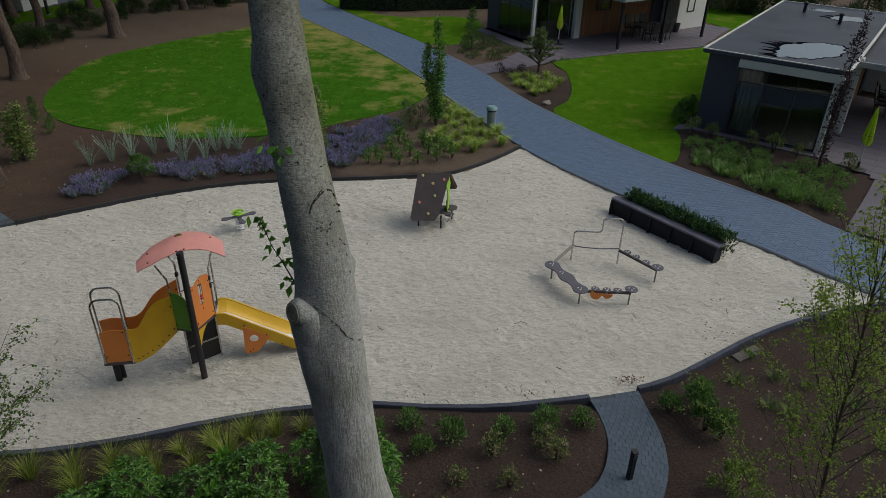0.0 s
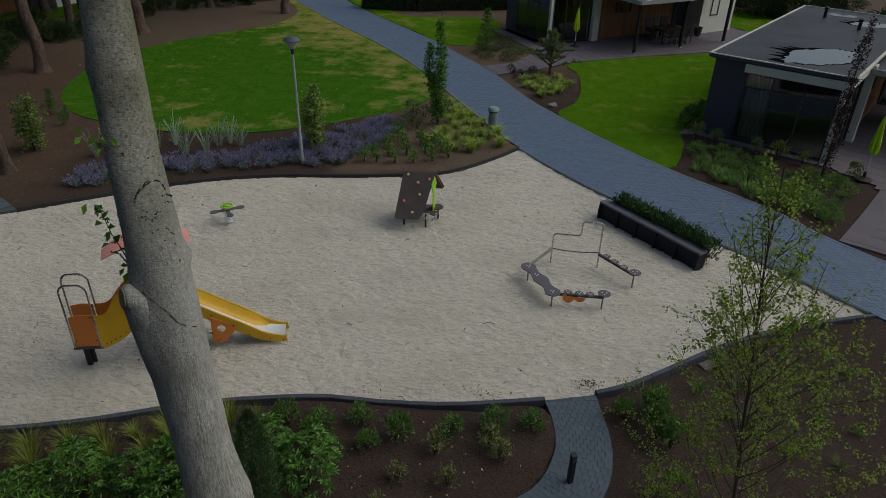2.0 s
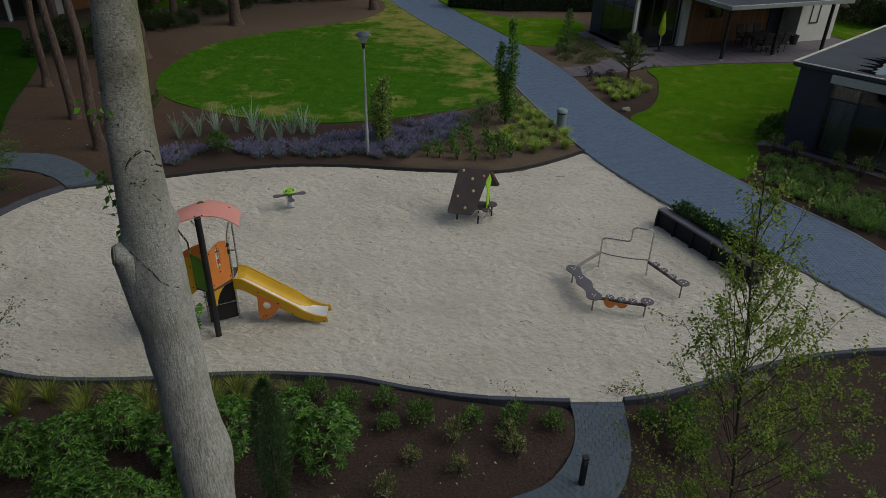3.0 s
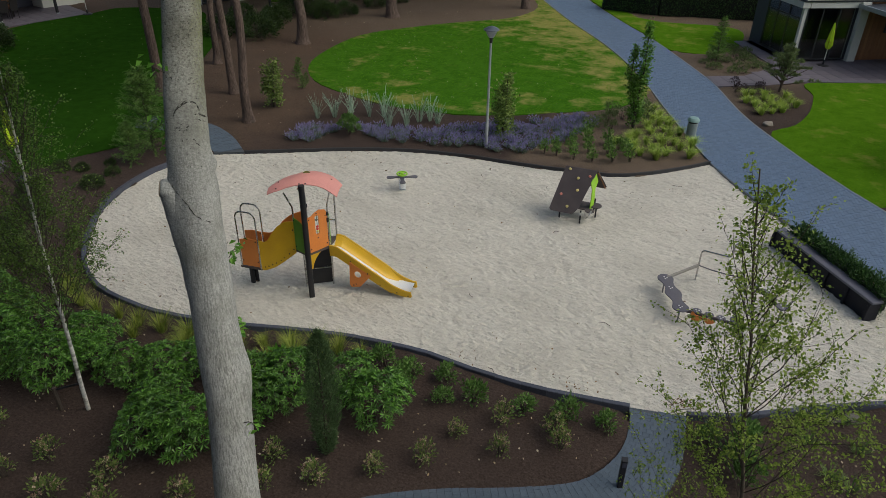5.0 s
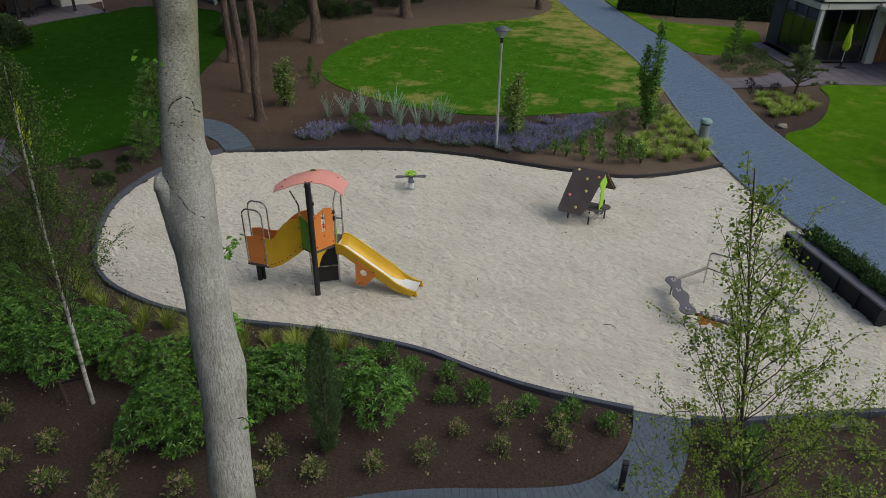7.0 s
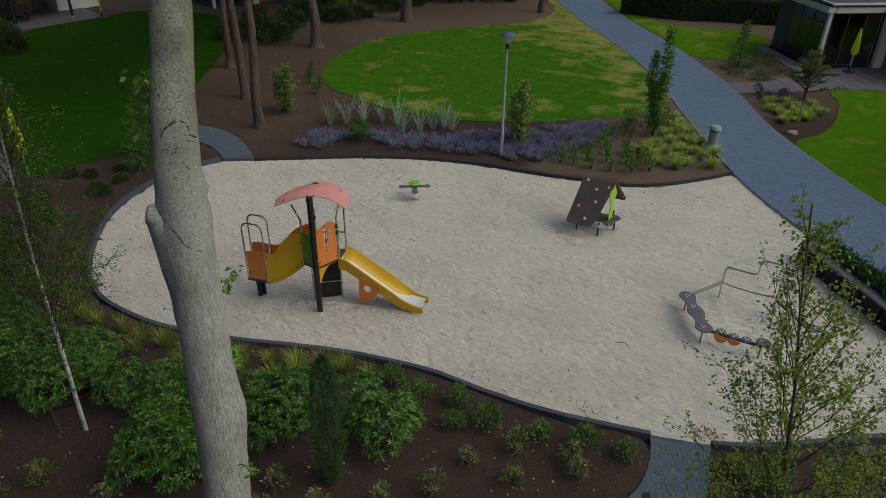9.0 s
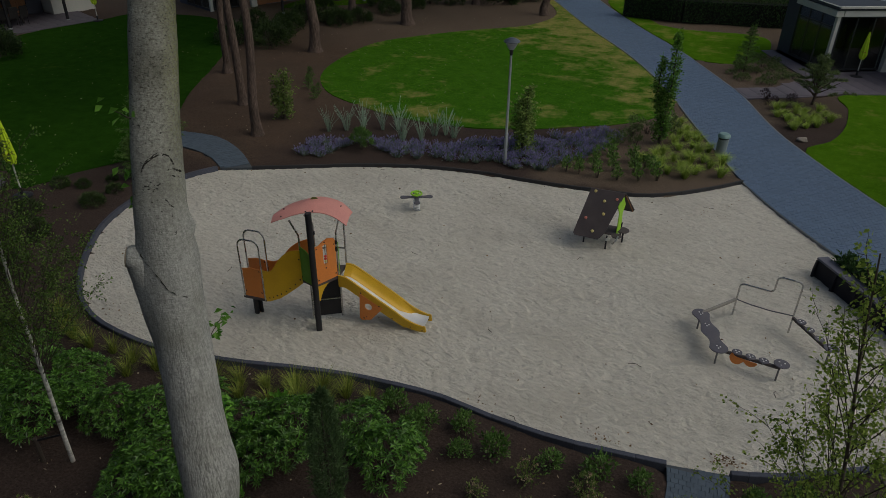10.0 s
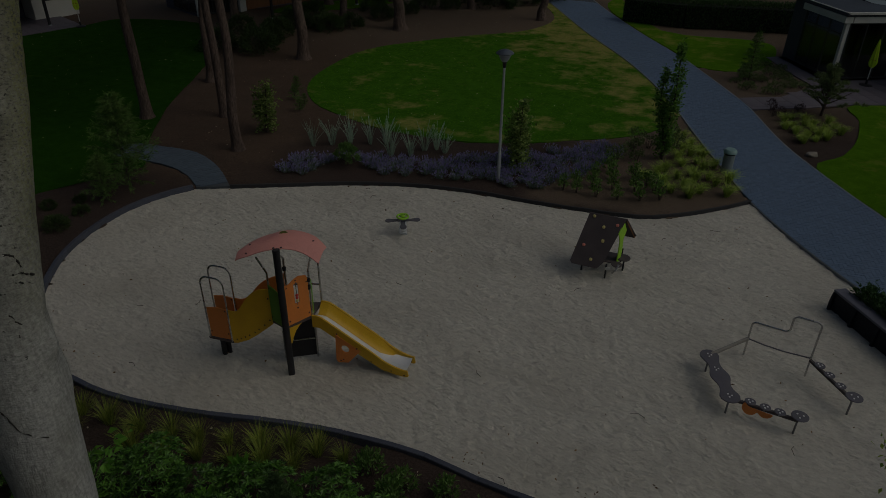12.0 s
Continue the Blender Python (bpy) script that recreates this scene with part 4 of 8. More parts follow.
    for y in (0.0, wide):
        up = [(p.x, p.y + (0.22 if y else 0.15) * (1 - 0.72 * min(1, max(0, (p.x - 1.25) / 0.62)))) for p in prof]
        dn = [(p.x, p.y - (0.12 if p.x < 1.5 else 0.10)) for p in prof]
        up[-1], dn[-1] = (w - 0.02, up[-1][1] - 0.012), (w, dn[-1][1] + 0.02)
        side = Mesh().plate(dn + up[::-1], 0.035, m @ pose(0, y, 0)).part("slide_side", YELLOW, t, "yellow slide side board")
        for x, z in ((1.62, 0.14), (1.88, 0.10), (1.22, 0.27)):
            bolt(m @ pose(0, y, 0), (x, -0.02, z), side)
    verts, faces = [], []
    for i, p in enumerate(p for p in prof if p.x < w - 0.05):
        for j, (y, d) in enumerate(((0.02, 0.03), (0.07, 0.004), (wide / 2, 0.0), (wide - 0.07, 0.004), (wide - 0.02, 0.03))):
            verts.append((p.x, y, p.y + d))
        if i:
            q = 5 * i
            faces += [(q - 5 + k, q - 5 + k + 1, q + k + 1, q + k) for k in range(4)]
    Mesh().add(verts, faces, m).part("chute", WHITEPL, t, "polished steel slide bed", smooth=60)
    # yellow lining that slopes up from the bed to the far board
    verts, faces = [], []
    for i, p in enumerate(p for p in prof if p.x < 1.62):
        k = min(1, max(0, (p.x - 1.30) / 0.3))
        foot = 0.235 + (wide - 0.03 - 0.235) * k
        rise_ = 0.19 - 0.15 * k
        for j in range(5):
            q = j / 4
            verts.append((p.x, foot + (wide - 0.02 - foot) * q, p.y + 0.006 + rise_ * q ** 1.5))
        if i:
            n_ = 5 * i
            faces += [(n_ - 5 + k_, n_ - 5 + k_ + 1, n_ + k_ + 1, n_ + k_) for k_ in range(4)]
    Mesh().add(verts, faces, m).part("slide_lining", YELLOW, t, "yellow inner slope of the slide", smooth=60)
    # triangular slide support with a round hole
    m2 = m @ pose(0.50, -0.04, 0.11)
    tri = [(0.0, 0.66), (0.52, 0.36), (0.52, 0.38), (0.24, 0.04), (0.02, 0.0), (-0.02, 0.06)]
    hole = [(0.19 + 0.085 * math.cos(2 * math.pi * k / 18), 0.36 + 0.085 * math.sin(2 * math.pi * k / 18)) for k in range(18)]
    b = bmesh.new()
    ov = [b.verts.new((x, 0, z)) for x, z in tri]
    hv = [b.verts.new((x, 0, z)) for x, z in hole]
    es = [b.edges.new((l[i], l[(i + 1) % len(l)])) for l in (ov, hv) for i in range(len(l))]
    bmesh.ops.triangle_fill(b, edges=es, use_beauty=True)
    r = bmesh.ops.extrude_face_region(b, geom=b.faces[:])
    for g in r["geom"]:
        if isinstance(g, bmesh.types.BMVert):
            g.co.y += 0.022
    bmesh.ops.recalc_face_normals(b, faces=b.faces[:])
    sup = Mesh().bm(b, m2).part("support", ORANGE, t, "orange triangular support with a round hole")
    for x, z in ((0.03, 0.68), (0.44, 0.42), (0.08, 0.06), (0.14, 0.10)):
        bolt(m2, (x, -0.003, z), sup)

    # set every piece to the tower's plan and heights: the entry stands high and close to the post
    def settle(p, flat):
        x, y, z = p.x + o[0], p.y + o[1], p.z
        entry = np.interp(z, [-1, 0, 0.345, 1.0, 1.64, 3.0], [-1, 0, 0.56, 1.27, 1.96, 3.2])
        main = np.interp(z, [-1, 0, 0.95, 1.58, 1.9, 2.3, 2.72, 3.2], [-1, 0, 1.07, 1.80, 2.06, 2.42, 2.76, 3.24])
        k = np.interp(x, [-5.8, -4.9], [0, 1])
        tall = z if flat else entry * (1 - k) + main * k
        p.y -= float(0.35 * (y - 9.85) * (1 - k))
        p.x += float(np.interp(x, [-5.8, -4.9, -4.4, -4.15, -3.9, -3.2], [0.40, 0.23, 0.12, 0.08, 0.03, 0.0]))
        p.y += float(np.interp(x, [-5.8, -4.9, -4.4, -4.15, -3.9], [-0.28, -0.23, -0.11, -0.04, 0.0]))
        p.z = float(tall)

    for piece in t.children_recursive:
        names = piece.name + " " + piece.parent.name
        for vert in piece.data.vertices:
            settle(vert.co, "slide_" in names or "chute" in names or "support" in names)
    return t


play_tower()


# ---- climbing hut ----
def climbing_hut():
    o = (-0.10, 16.50)
    t = thing("climbing_hut", (*o, 0), "small brown climbing hut with coloured grips and lime gables", "play hut", turn=3)
    def roof(w0, w1, y0, z0, y1, z1, name, lean, taper):
        b = bmesh.new()
        q = [(lean - w1, y1 + 0.04, z1 + 0.05), (lean - w1 + 0.05, y1, z1), (lean + w1 - taper - 0.08, y1, z1), (lean + w1 - taper - 0.03, y1 + 0.03, z1 + 0.05), (lean * 0.88 + w1 - taper * 0.8, y1 + 0.14 * (y0 - y1), z1 + 0.14 * (z0 - z1)), (w0, y0, z0), (-w0 + 0.02, y0, z0)]
        f = b.faces.new([b.verts.new(p) for p in q])
        n = Vector((0, -(z0 - z1), (y0 - y1))).normalized() * (0.022 if y1 < y0 else -0.022)
        r = bmesh.ops.extrude_face_region(b, geom=[f])
        for g in r["geom"]:
            if isinstance(g, bmesh.types.BMVert):
                g.co += n
        bmesh.ops.recalc_face_normals(b, faces=b.faces[:])
        return Mesh().bm(b).part(name, BROWN, t, "dark brown climbing roof panel")
    near = roof(0.44, 0.42, 0.04, 1.40, -0.62, 0.34, "roof_panel", -0.20, 0.12)
    roof(0.46, 0.46, 0.06, 1.40, 0.50, 0.74, "roof_panel", 0.22, -0.02)
    for x, k, mat in ((-0.28, 0.05, GRIPYELLOW), (0.02, 0.22, GRIPYELLOW), (0.30, 0.14, GRIPPINK), (0.12, 0.48, GRIPYELLOW), (-0.26, 0.62, GRIPPINK), (0.02, 0.86, GRIPYELLOW)):
        y, z = 0.04 - 0.66 * k, 1.40 - 1.06 * k
        x -= 0.20 * k
        Mesh().lathe([(0.036, 0.0), (0.040, 0.02), (0.028, 0.042), (0.010, 0.047)], 12, pose(x, y, z) @ pose(0, 0, 0.012, 58, 0, 0)).part("grip", mat, near)
    for x, k in ((-0.16, 0.86), (0.40, 1.0)):
        Mesh().plate([(-0.09, 0.28), (0.10, 0.28), (0.12, 0.60), (0.09, 0.86 * k), (0.20 * k, 1.06 * k), (0.16 * k, 1.12 * k), (0.03, 1.34 * k), (-0.05 * k, 1.32 * k), (-0.20 * k * k, 1.12 * k), (-0.08, 0.88 * k), (-0.07, 0.6)], 0.022, pose(x, 0.02 / k, 0, 0, 0, 73)).part("gable", LIME, t, "lime green gable board")
    for x in (-0.24, 0.64):
        Mesh().tube([(x - 0.18, 0.09, 1.34), (x, 0.48, 0.76)], 0.014, 6).part("edge_strip", CEDAR, t, "orange-brown roof edge")
    for x, y, r in ((0.50, 0.12, 0.17), (0.42, -0.26, 0.13), (-0.30, 0.15, 0.18)):
        Mesh().lathe([(r - 0.01, 0.0), (r, 0.008), (r, 0.024), (r - 0.01, 0.032)], 20, pose(x, y, 0.34)).part("seat", BROWN, t)
    Mesh().box((0.75, 0.5, 0.03), at=(0, 0.1, 0.30)).part("floor_board", BROWN, t)
    for x, y in ((-0.40, -0.22), (0.20, -0.36), (0.40, 0.55), (-0.38, 0.55), (0.52, 0.16)):
        Mesh().tube([(x, y, -0.15), (x, y, 0.36)], 0.022, 8).part("leg", BLACK, t)
    Mesh().tube([(0.36, -0.40, 0.18), (0.44, -0.44, 0.30), (0.48, -0.36, 0.42)], 0.02, 8).part("rail", STEEL, t)
    Mesh().plate([(-0.06, 0.31), (0.06, 0.31), (0.06, 0.40), (0.0, 0.43), (-0.06, 0.39)], 0.02, pose(0.22, -0.42, 0.02, 20, 0, 20)).part("panel", WHITEWOOD, t, "pale worn panel")
    return t


climbing_hut()


# ---- spring rider shaped like an aeroplane ----
def spring_rider():
    t = thing("spring_rider", (-5.18, 15.73, 0), "grey-brown spring rider with a lime green ring on top", "spring rider", turn=32)
    Mesh().lathe([(0.12, -0.08), (0.12, -0.02), (0.10, -0.01)], 20).part("base_plate", GALV, t)
    Mesh().tube([(0.085 * math.cos(a), 0.085 * math.sin(a), 0.02 + 0.34 * a / (10 * math.pi)) for a in [k * math.pi / 8 for k in range(81)]], 0.016, 8).part("spring", WHITEPL, t, "pale coil spring")
    wing = []
    for k in range(9):
        a = math.pi * (k / 8 - 0.5)
        wing.append((0.36 + 0.10 * math.cos(a), 0.09 * math.sin(a)))
    half = [(0.06, -0.06), (0.20, -0.05)] + wing + [(0.20, 0.05), (0.06, 0.06)]
    out = half + [(-x, -y) for x, y in half]
    Mesh().plate(out, 0.025, pose(0, 0, 0.41, 90, 0, 0)).part("wing", GREYBOARD, t)
    Mesh().plate([(x * 0.9, y) for x, y in out], 0.025, pose(0, 0, 0.382, 90, 0, 0) @ pose(0, 0, 0, 0, 90, 0)).part("seat", GREYBOARD, t)
    n = 22
    Mesh().tube([(0.145 * math.cos(2 * math.pi * k / n), 0.145 * math.sin(2 * math.pi * k / n), 0.51) for k in range(n + 1)], 0.026, 8, pose(0, 0.02, 0)).part("ring", LIME, t, "lime green ring")
    for a in range(4):
        Mesh().box((0.145, 0.03, 0.02), pose(0, 0.02, 0.51, 0, 0, 45 + 90 * a), at=(0.0725, 0, 0)).part("spoke", LIME, t)
    Mesh().lathe([(0.05, 0.40), (0.05, 0.53), (0.03, 0.55)], 14, pose(0, 0.02, 0)).part("hub", LIME, t)
    return t


spring_rider()


# ---- balance course ----
ZINC = surface("zinc_bolt", (0.80, 0.80, 0.78), 0.45, 0.2, big=5, fine=40, vary=0.1, bump=0.0)
TANBEAM = surface("weathered_beam", (0.27, 0.25, 0.22), 0.7, big=4, fine=30, vary=0.15, bump=0.1)
DARKSTEEL = surface("dull_steel", (0.20, 0.20, 0.20), 0.5, 0.5, big=5, fine=40, vary=0.15, bump=0.05)


def balance_course():
    o = (3.7, 13.6)
    t = thing("balance_course", (o[0] + 0.08, o[1] + 0.1, 0), "low balance course of grey stepping plates, beams and a steel rail", "balance course")
    P = lambda x, y: (x - o[0], y - o[1])
    def disc(at, z, r, name="stepping_plate"):
        ob = Mesh().lathe([(r - 0.008, z - 0.022), (r, z - 0.014), (r, z - 0.006), (r - 0.008, z)], 22, pose(*P(*at), 0)).part(name, GREYBOARD, t)
        for a in (0.4, 2.5, 4.6):
            Mesh().lathe([(0.017, z), (0.012, z + 0.008)], 8, pose(P(*at)[0] + r * 0.4 * math.cos(a), P(*at)[1] + r * 0.4 * math.sin(a), 0)).part("bolt", ZINC, ob)
        return ob
    # wavy plank with four round lobes
    cs = [P(2.72, 13.68), P(2.90, 13.32), P(3.07, 12.98), P(3.22, 12.66)]
    line = spline([(*c, 0) for c in cs], 8)
    lft, rgt = [], []
    for i, p in enumerate(line):
        d = (line[min(i + 1, len(line) - 1)] - line[max(i - 1, 0)]).normalized()
        w = 0.145 + 0.035 * math.cos(2 * math.pi * i / 12.0)
        n = Vector((-d.y, d.x, 0))
        lft.append(p + n * w)
        rgt.append(p - n * w)
    d0, d1 = (line[0] - line[1]).normalized(), (line[-1] - line[-2]).normalized()
    cap0 = [line[0] + (Vector((-d0.y, d0.x, 0)) * math.cos(a) + d0 * math.sin(a)) * 0.18 for a in [math.pi * k / 8 for k in range(1, 8)]]
    cap1 = [line[-1] + (Vector((-d1.y, d1.x, 0)) * math.cos(a) + d1 * math.sin(a)) * 0.18 for a in [math.pi * k / 8 for k in range(1, 8)]]
    outline = lft + cap1 + rgt[::-1] + cap0
    plank = Mesh().plate([(p.x, -p.y) for p in outline], 0.026, pose(0, 0, 0.345, 90, 0, 0)).part("wavy_plank", GREYBOARD, t, "grey wavy plank")
    for c in (cs[0], cs[1], cs[3]):
        for dx, dy in ((0.03, 0.02), (-0.04, 0.03), (0.0, -0.04)):
            Mesh().lathe([(0.018, 0.356), (0.013, 0.367)], 8, pose(c[0] + dx, c[1] + dy, 0)).part("bolt", ZINC, plank)
    beams = (((3.22, 12.66, 0.30), (4.36, 12.62, 0.30)), ((4.46, 14.42, 0.36), (5.20, 13.62, 0.30)), ((2.74, 13.76, 0.33), (3.32, 14.5, 0.42)))
    for k, (a, b) in enumerate(beams):
        m, w = upright(P(*a[:2]), P(*b[:2]))
        dz = b[2] - a[2]
        ang = -math.degrees(math.atan2(dz, w))
        Mesh().box((math.hypot(w, dz), 0.06, 0.06), m @ pose(0, 0, a[2], 0, ang, 0), 0.008, at=(w / 2, 0, 0)).part("beam", TANBEAM if k == 2 else BROWN, t)
    for at in ((3.56, 12.66), (3.81, 12.63), (4.05, 12.62)):
        disc(at, 0.375, 0.095)
        Mesh().lathe([(0.03, 0.30), (0.03, 0.36)], 10, pose(*P(*at), 0)).part("stem", GALV, t)
    disc((4.36, 12.64), 0.40, 0.145)
    for k, at in enumerate(((4.62, 14.25), (4.79, 14.06), (4.98, 13.85))):
        disc(at, 0.43 - 0.02 * k, 0.095)
    disc((5.20, 13.63), 0.39, 0.145)
    # orange snake board hanging below the beam
    m, w = upright(P(3.42, 12.655), P(4.05, 12.635))
    sn = [(0.02, 0.36), (0.0, 0.26), (0.05, 0.15), (0.14, 0.10), (0.24, 0.13), (0.31, 0.22), (0.37, 0.17), (0.45, 0.14), (0.55, 0.18), (0.60, 0.27), (0.5, 0.285), (0.3, 0.295), (0.12, 0.31), (0.06, 0.38)]
    Mesh().plate([(p.x, p.y) for p in spline([(*q, 0) for q in sn], 3, True)], 0.018, m @ pose(0.03, -0.045, 0.03) @ Matrix.Diagonal((0.85, 1, 0.85, 1))).part("snake_board", ORANGE, t, "orange snake-shaped board")
    # legs
    for x, y, z in ((2.72, 13.62, 0.33), (3.22, 12.62, 0.33), (4.34, 12.62, 0.38), (5.18, 13.60, 0.37)):
        Mesh().tube([(*P(x, y), -0.2), (*P(x, y), z)], 0.018, 10).part("leg", DARKSTEEL, t)
    # stepped steel handrail and its rope
    a, b = P(3.32, 14.50), P(4.46, 14.42)
    m, w = upright(a, b)
    arc = lambda cx, cz, r, a0, a1: [(cx + r * math.cos(q), 0, cz + r * math.sin(q)) for q in [a0 + (a1 - a0) * k / 6 for k in range(7)]]
    pts = [(0, 0, -0.2)] + arc(0.09, 0.74, 0.09, math.pi, math.pi / 2) + arc(w * 0.50, 0.92, 0.09, -math.pi / 2, 0) + arc(w * 0.50 + 0.18, 1.13, 0.09, math.pi, math.pi / 2) + arc(w - 0.09, 1.13, 0.09, math.pi / 2, 0) + [(w, 0, -0.2)]
    Mesh().tube(pts, 0.019, 12, m).part("handrail", STEEL, t, "bent steel handrail")
    Mesh().tube([(0, 0, 0.42), (w * 0.25, 0, 0.385), (w * 0.6, 0, 0.375), (w * 0.88, 0, 0.40), (w, 0, 0.41)], 0.014, 8, m).part("rope", GREYBOARD, t, "slack grey rope")
    return t


balance_course()


# ---- bench along the brick path ----
def bench():
    a, b = Vector((4.90, 17.31, 0)), Vector((7.0, 14.62, 0))
    d = b - a
    t = thing("bench", (a.x, a.y, 0), "long bench with a grey board on anthracite fins before a hedge", "bench", turn=math.degrees(math.atan2(d.y, d.x)))
    w = d.length
    Mesh().box((w, 0.29, 0.055), at=(w / 2, 0.14, 0.445), bevel=0.008).part("seat", BENCHTOP, t, "pale grey bench board")
    Mesh().box((w - 0.04, 0.03, 0.42), at=(w / 2, 0.16, 0.21)).part("back_panel", BENCHSIDE, t)
    for k in range(6):
        x = 0.05 + (w - 0.1) * k / 5
        Mesh().plate([(-0.06, -0.05), (0.26, -0.05), (0.26, 0.42), (-0.03, 0.42), (-0.06, 0.2)], 0.06, pose(x, 0, 0, 0, 0, 90)).part("leg", BENCHSIDE, t)
    Mesh().box((w - 0.04, 0.03, 0.44), at=(w / 2, 0.02, 0.195)).part("apron", BENCHSIDE, t)
    return t


bench()


# ---- lamp post, litter bin, light bollard ----
def lamp_post():
    t = thing("lamp_post", (-4.23, 19.86, 0.02), "slim galvanised lamp post with a shallow hat-shaped lamp", "lamp post")
    Mesh().lathe([(0.055, -0.1), (0.055, 0.9), (0.044, 0.93), (0.039, 2.0), (0.034, 3.55)], 16).part("pole", GALV, t)
    Mesh().lathe([(0.04, 3.52), (0.05, 3.55), (0.055, 3.66), (0.07, 3.70)], 18).part("neck", BLACK, t)
    Mesh().lathe([(0.07, 3.69), (0.11, 3.74), (0.19, 3.90), (0.20, 3.93)], 22).part("diffuser", surface("milky_bowl", (0.30, 0.33, 0.36), 0.3, vary=0.08, bump=0.0), t, "milky grey lamp bowl")
    Mesh().lathe([(0.245, 3.915), (0.25, 3.93), (0.20, 3.975), (0.10, 4.02), (0.03, 4.04)], 26).part("hood", surface("slate_lamp_hood", (0.085, 0.10, 0.125), 0.45, 0.2, vary=0.1, bump=0.05), t, "slate-grey shallow lamp hood")
    return t


lamp_post()


def litter_bin():
    t = thing("litter_bin", (1.84, 24.05, 0.04), "grey-green round litter bin with a pale teal cap", "litter bin")
    Mesh().lathe([(0.16, -0.05), (0.17, 0.02), (0.17, 0.58), (0.175, 0.59)], 22).part("body", BINGREY, t)
    Mesh().lathe([(0.165, 0.585), (0.165, 0.655)], 18).part("throat", BLACK, t)
    Mesh().lathe([(0.20, 0.645), (0.21, 0.66), (0.20, 0.71), (0.15, 0.77), (0.06, 0.785)], 22).part("lid", BINGREEN, t, "pale teal cap")
    return t


litter_bin()


def light_bollard():
    z = level(3.25, 7.52)
    t = thing("light_bollard", (3.25, 7.52, z), "black square path light with a slanted top", "path light", turn=20)
    b = Mesh().box((0.085, 0.085, 0.62), at=(0, 0, 0.29), bevel=0.008).part("post", BLACK, t)
    Mesh().box((0.075, 0.01, 0.09), at=(0, -0.045, 0.52), bevel=0.002).part("lens", DARK, t, "narrow light slot")
    Mesh().box((0.095, 0.095, 0.012), pose(0, 0, 0.606, 8, 0, 0), 0.003).part("cap", BLACK, t)
    return t


light_bollard()


# ---- holiday houses ----
def curtain_mesh(w, h, m):
    n = 26
    v, f = [], []
    for i in range(n + 1):
        x = w * i / n
        y = 0.035 * math.sin(i * 1.9)
        v += [(x, y, 0), (x, y, h)]
        if i:
            k = 2 * i
            f.append((k - 2, k, k + 1, k - 1))
    return Mesh().add(v, f, m)


def window(parent, m, x0, x1, z0, z1, mullions=(), transoms=(), name="window"):
    """A glazed opening: dark frame, panes, set in a wall whose face is the local xz plane."""
    t = 0.06
    v, f = [], []
    for y in (-0.02, 0.08):
        for q in (0.0, t):
            v += [(x0 + q, y, z0 + q), (x1 - q, y, z0 + q), (x1 - q, y, z1 - q), (x0 + q, y, z1 - q)]
    for i in range(4):
        j = (i + 1) % 4
        f += [(i, j, 4 + j, 4 + i), (8 + j, 8 + i, 12 + i, 12 + j), (j, i, 8 + i, 8 + j), (4 + i, 4 + j, 12 + j, 12 + i)]
    w = Mesh().add(v, f, m).part(name, FRAME, parent, "dark grey window frame")
    for x in mullions:
        Mesh().box((0.05, 0.08, z1 - z0 - 2 * t), m, 0.004, (x, 0.03, (z0 + z1) / 2)).part("mullion", FRAME, w)
    cuts = [x0 + t] + list(mullions) + [x1 - t]
    for a, b in zip(cuts, cuts[1:]):
        zs = [z0 + t] + list(transoms) + [z1 - t]
        for c, d in zip(zs, zs[1:]):
            p = Mesh().box((b - a - 0.05, 0.012, d - c - (0.04 if len(zs) > 2 else 0)), m, 0, ((a + b) / 2, 0.035, (c + d) / 2)).part("pane", GLASS, w)
            p.visible_shadow = False
        for z in transoms:
            Mesh().box((b - a, 0.075, 0.05), m, 0.003, ((a + b) / 2, 0.03, z)).part("transom", FRAME, w)
    return w


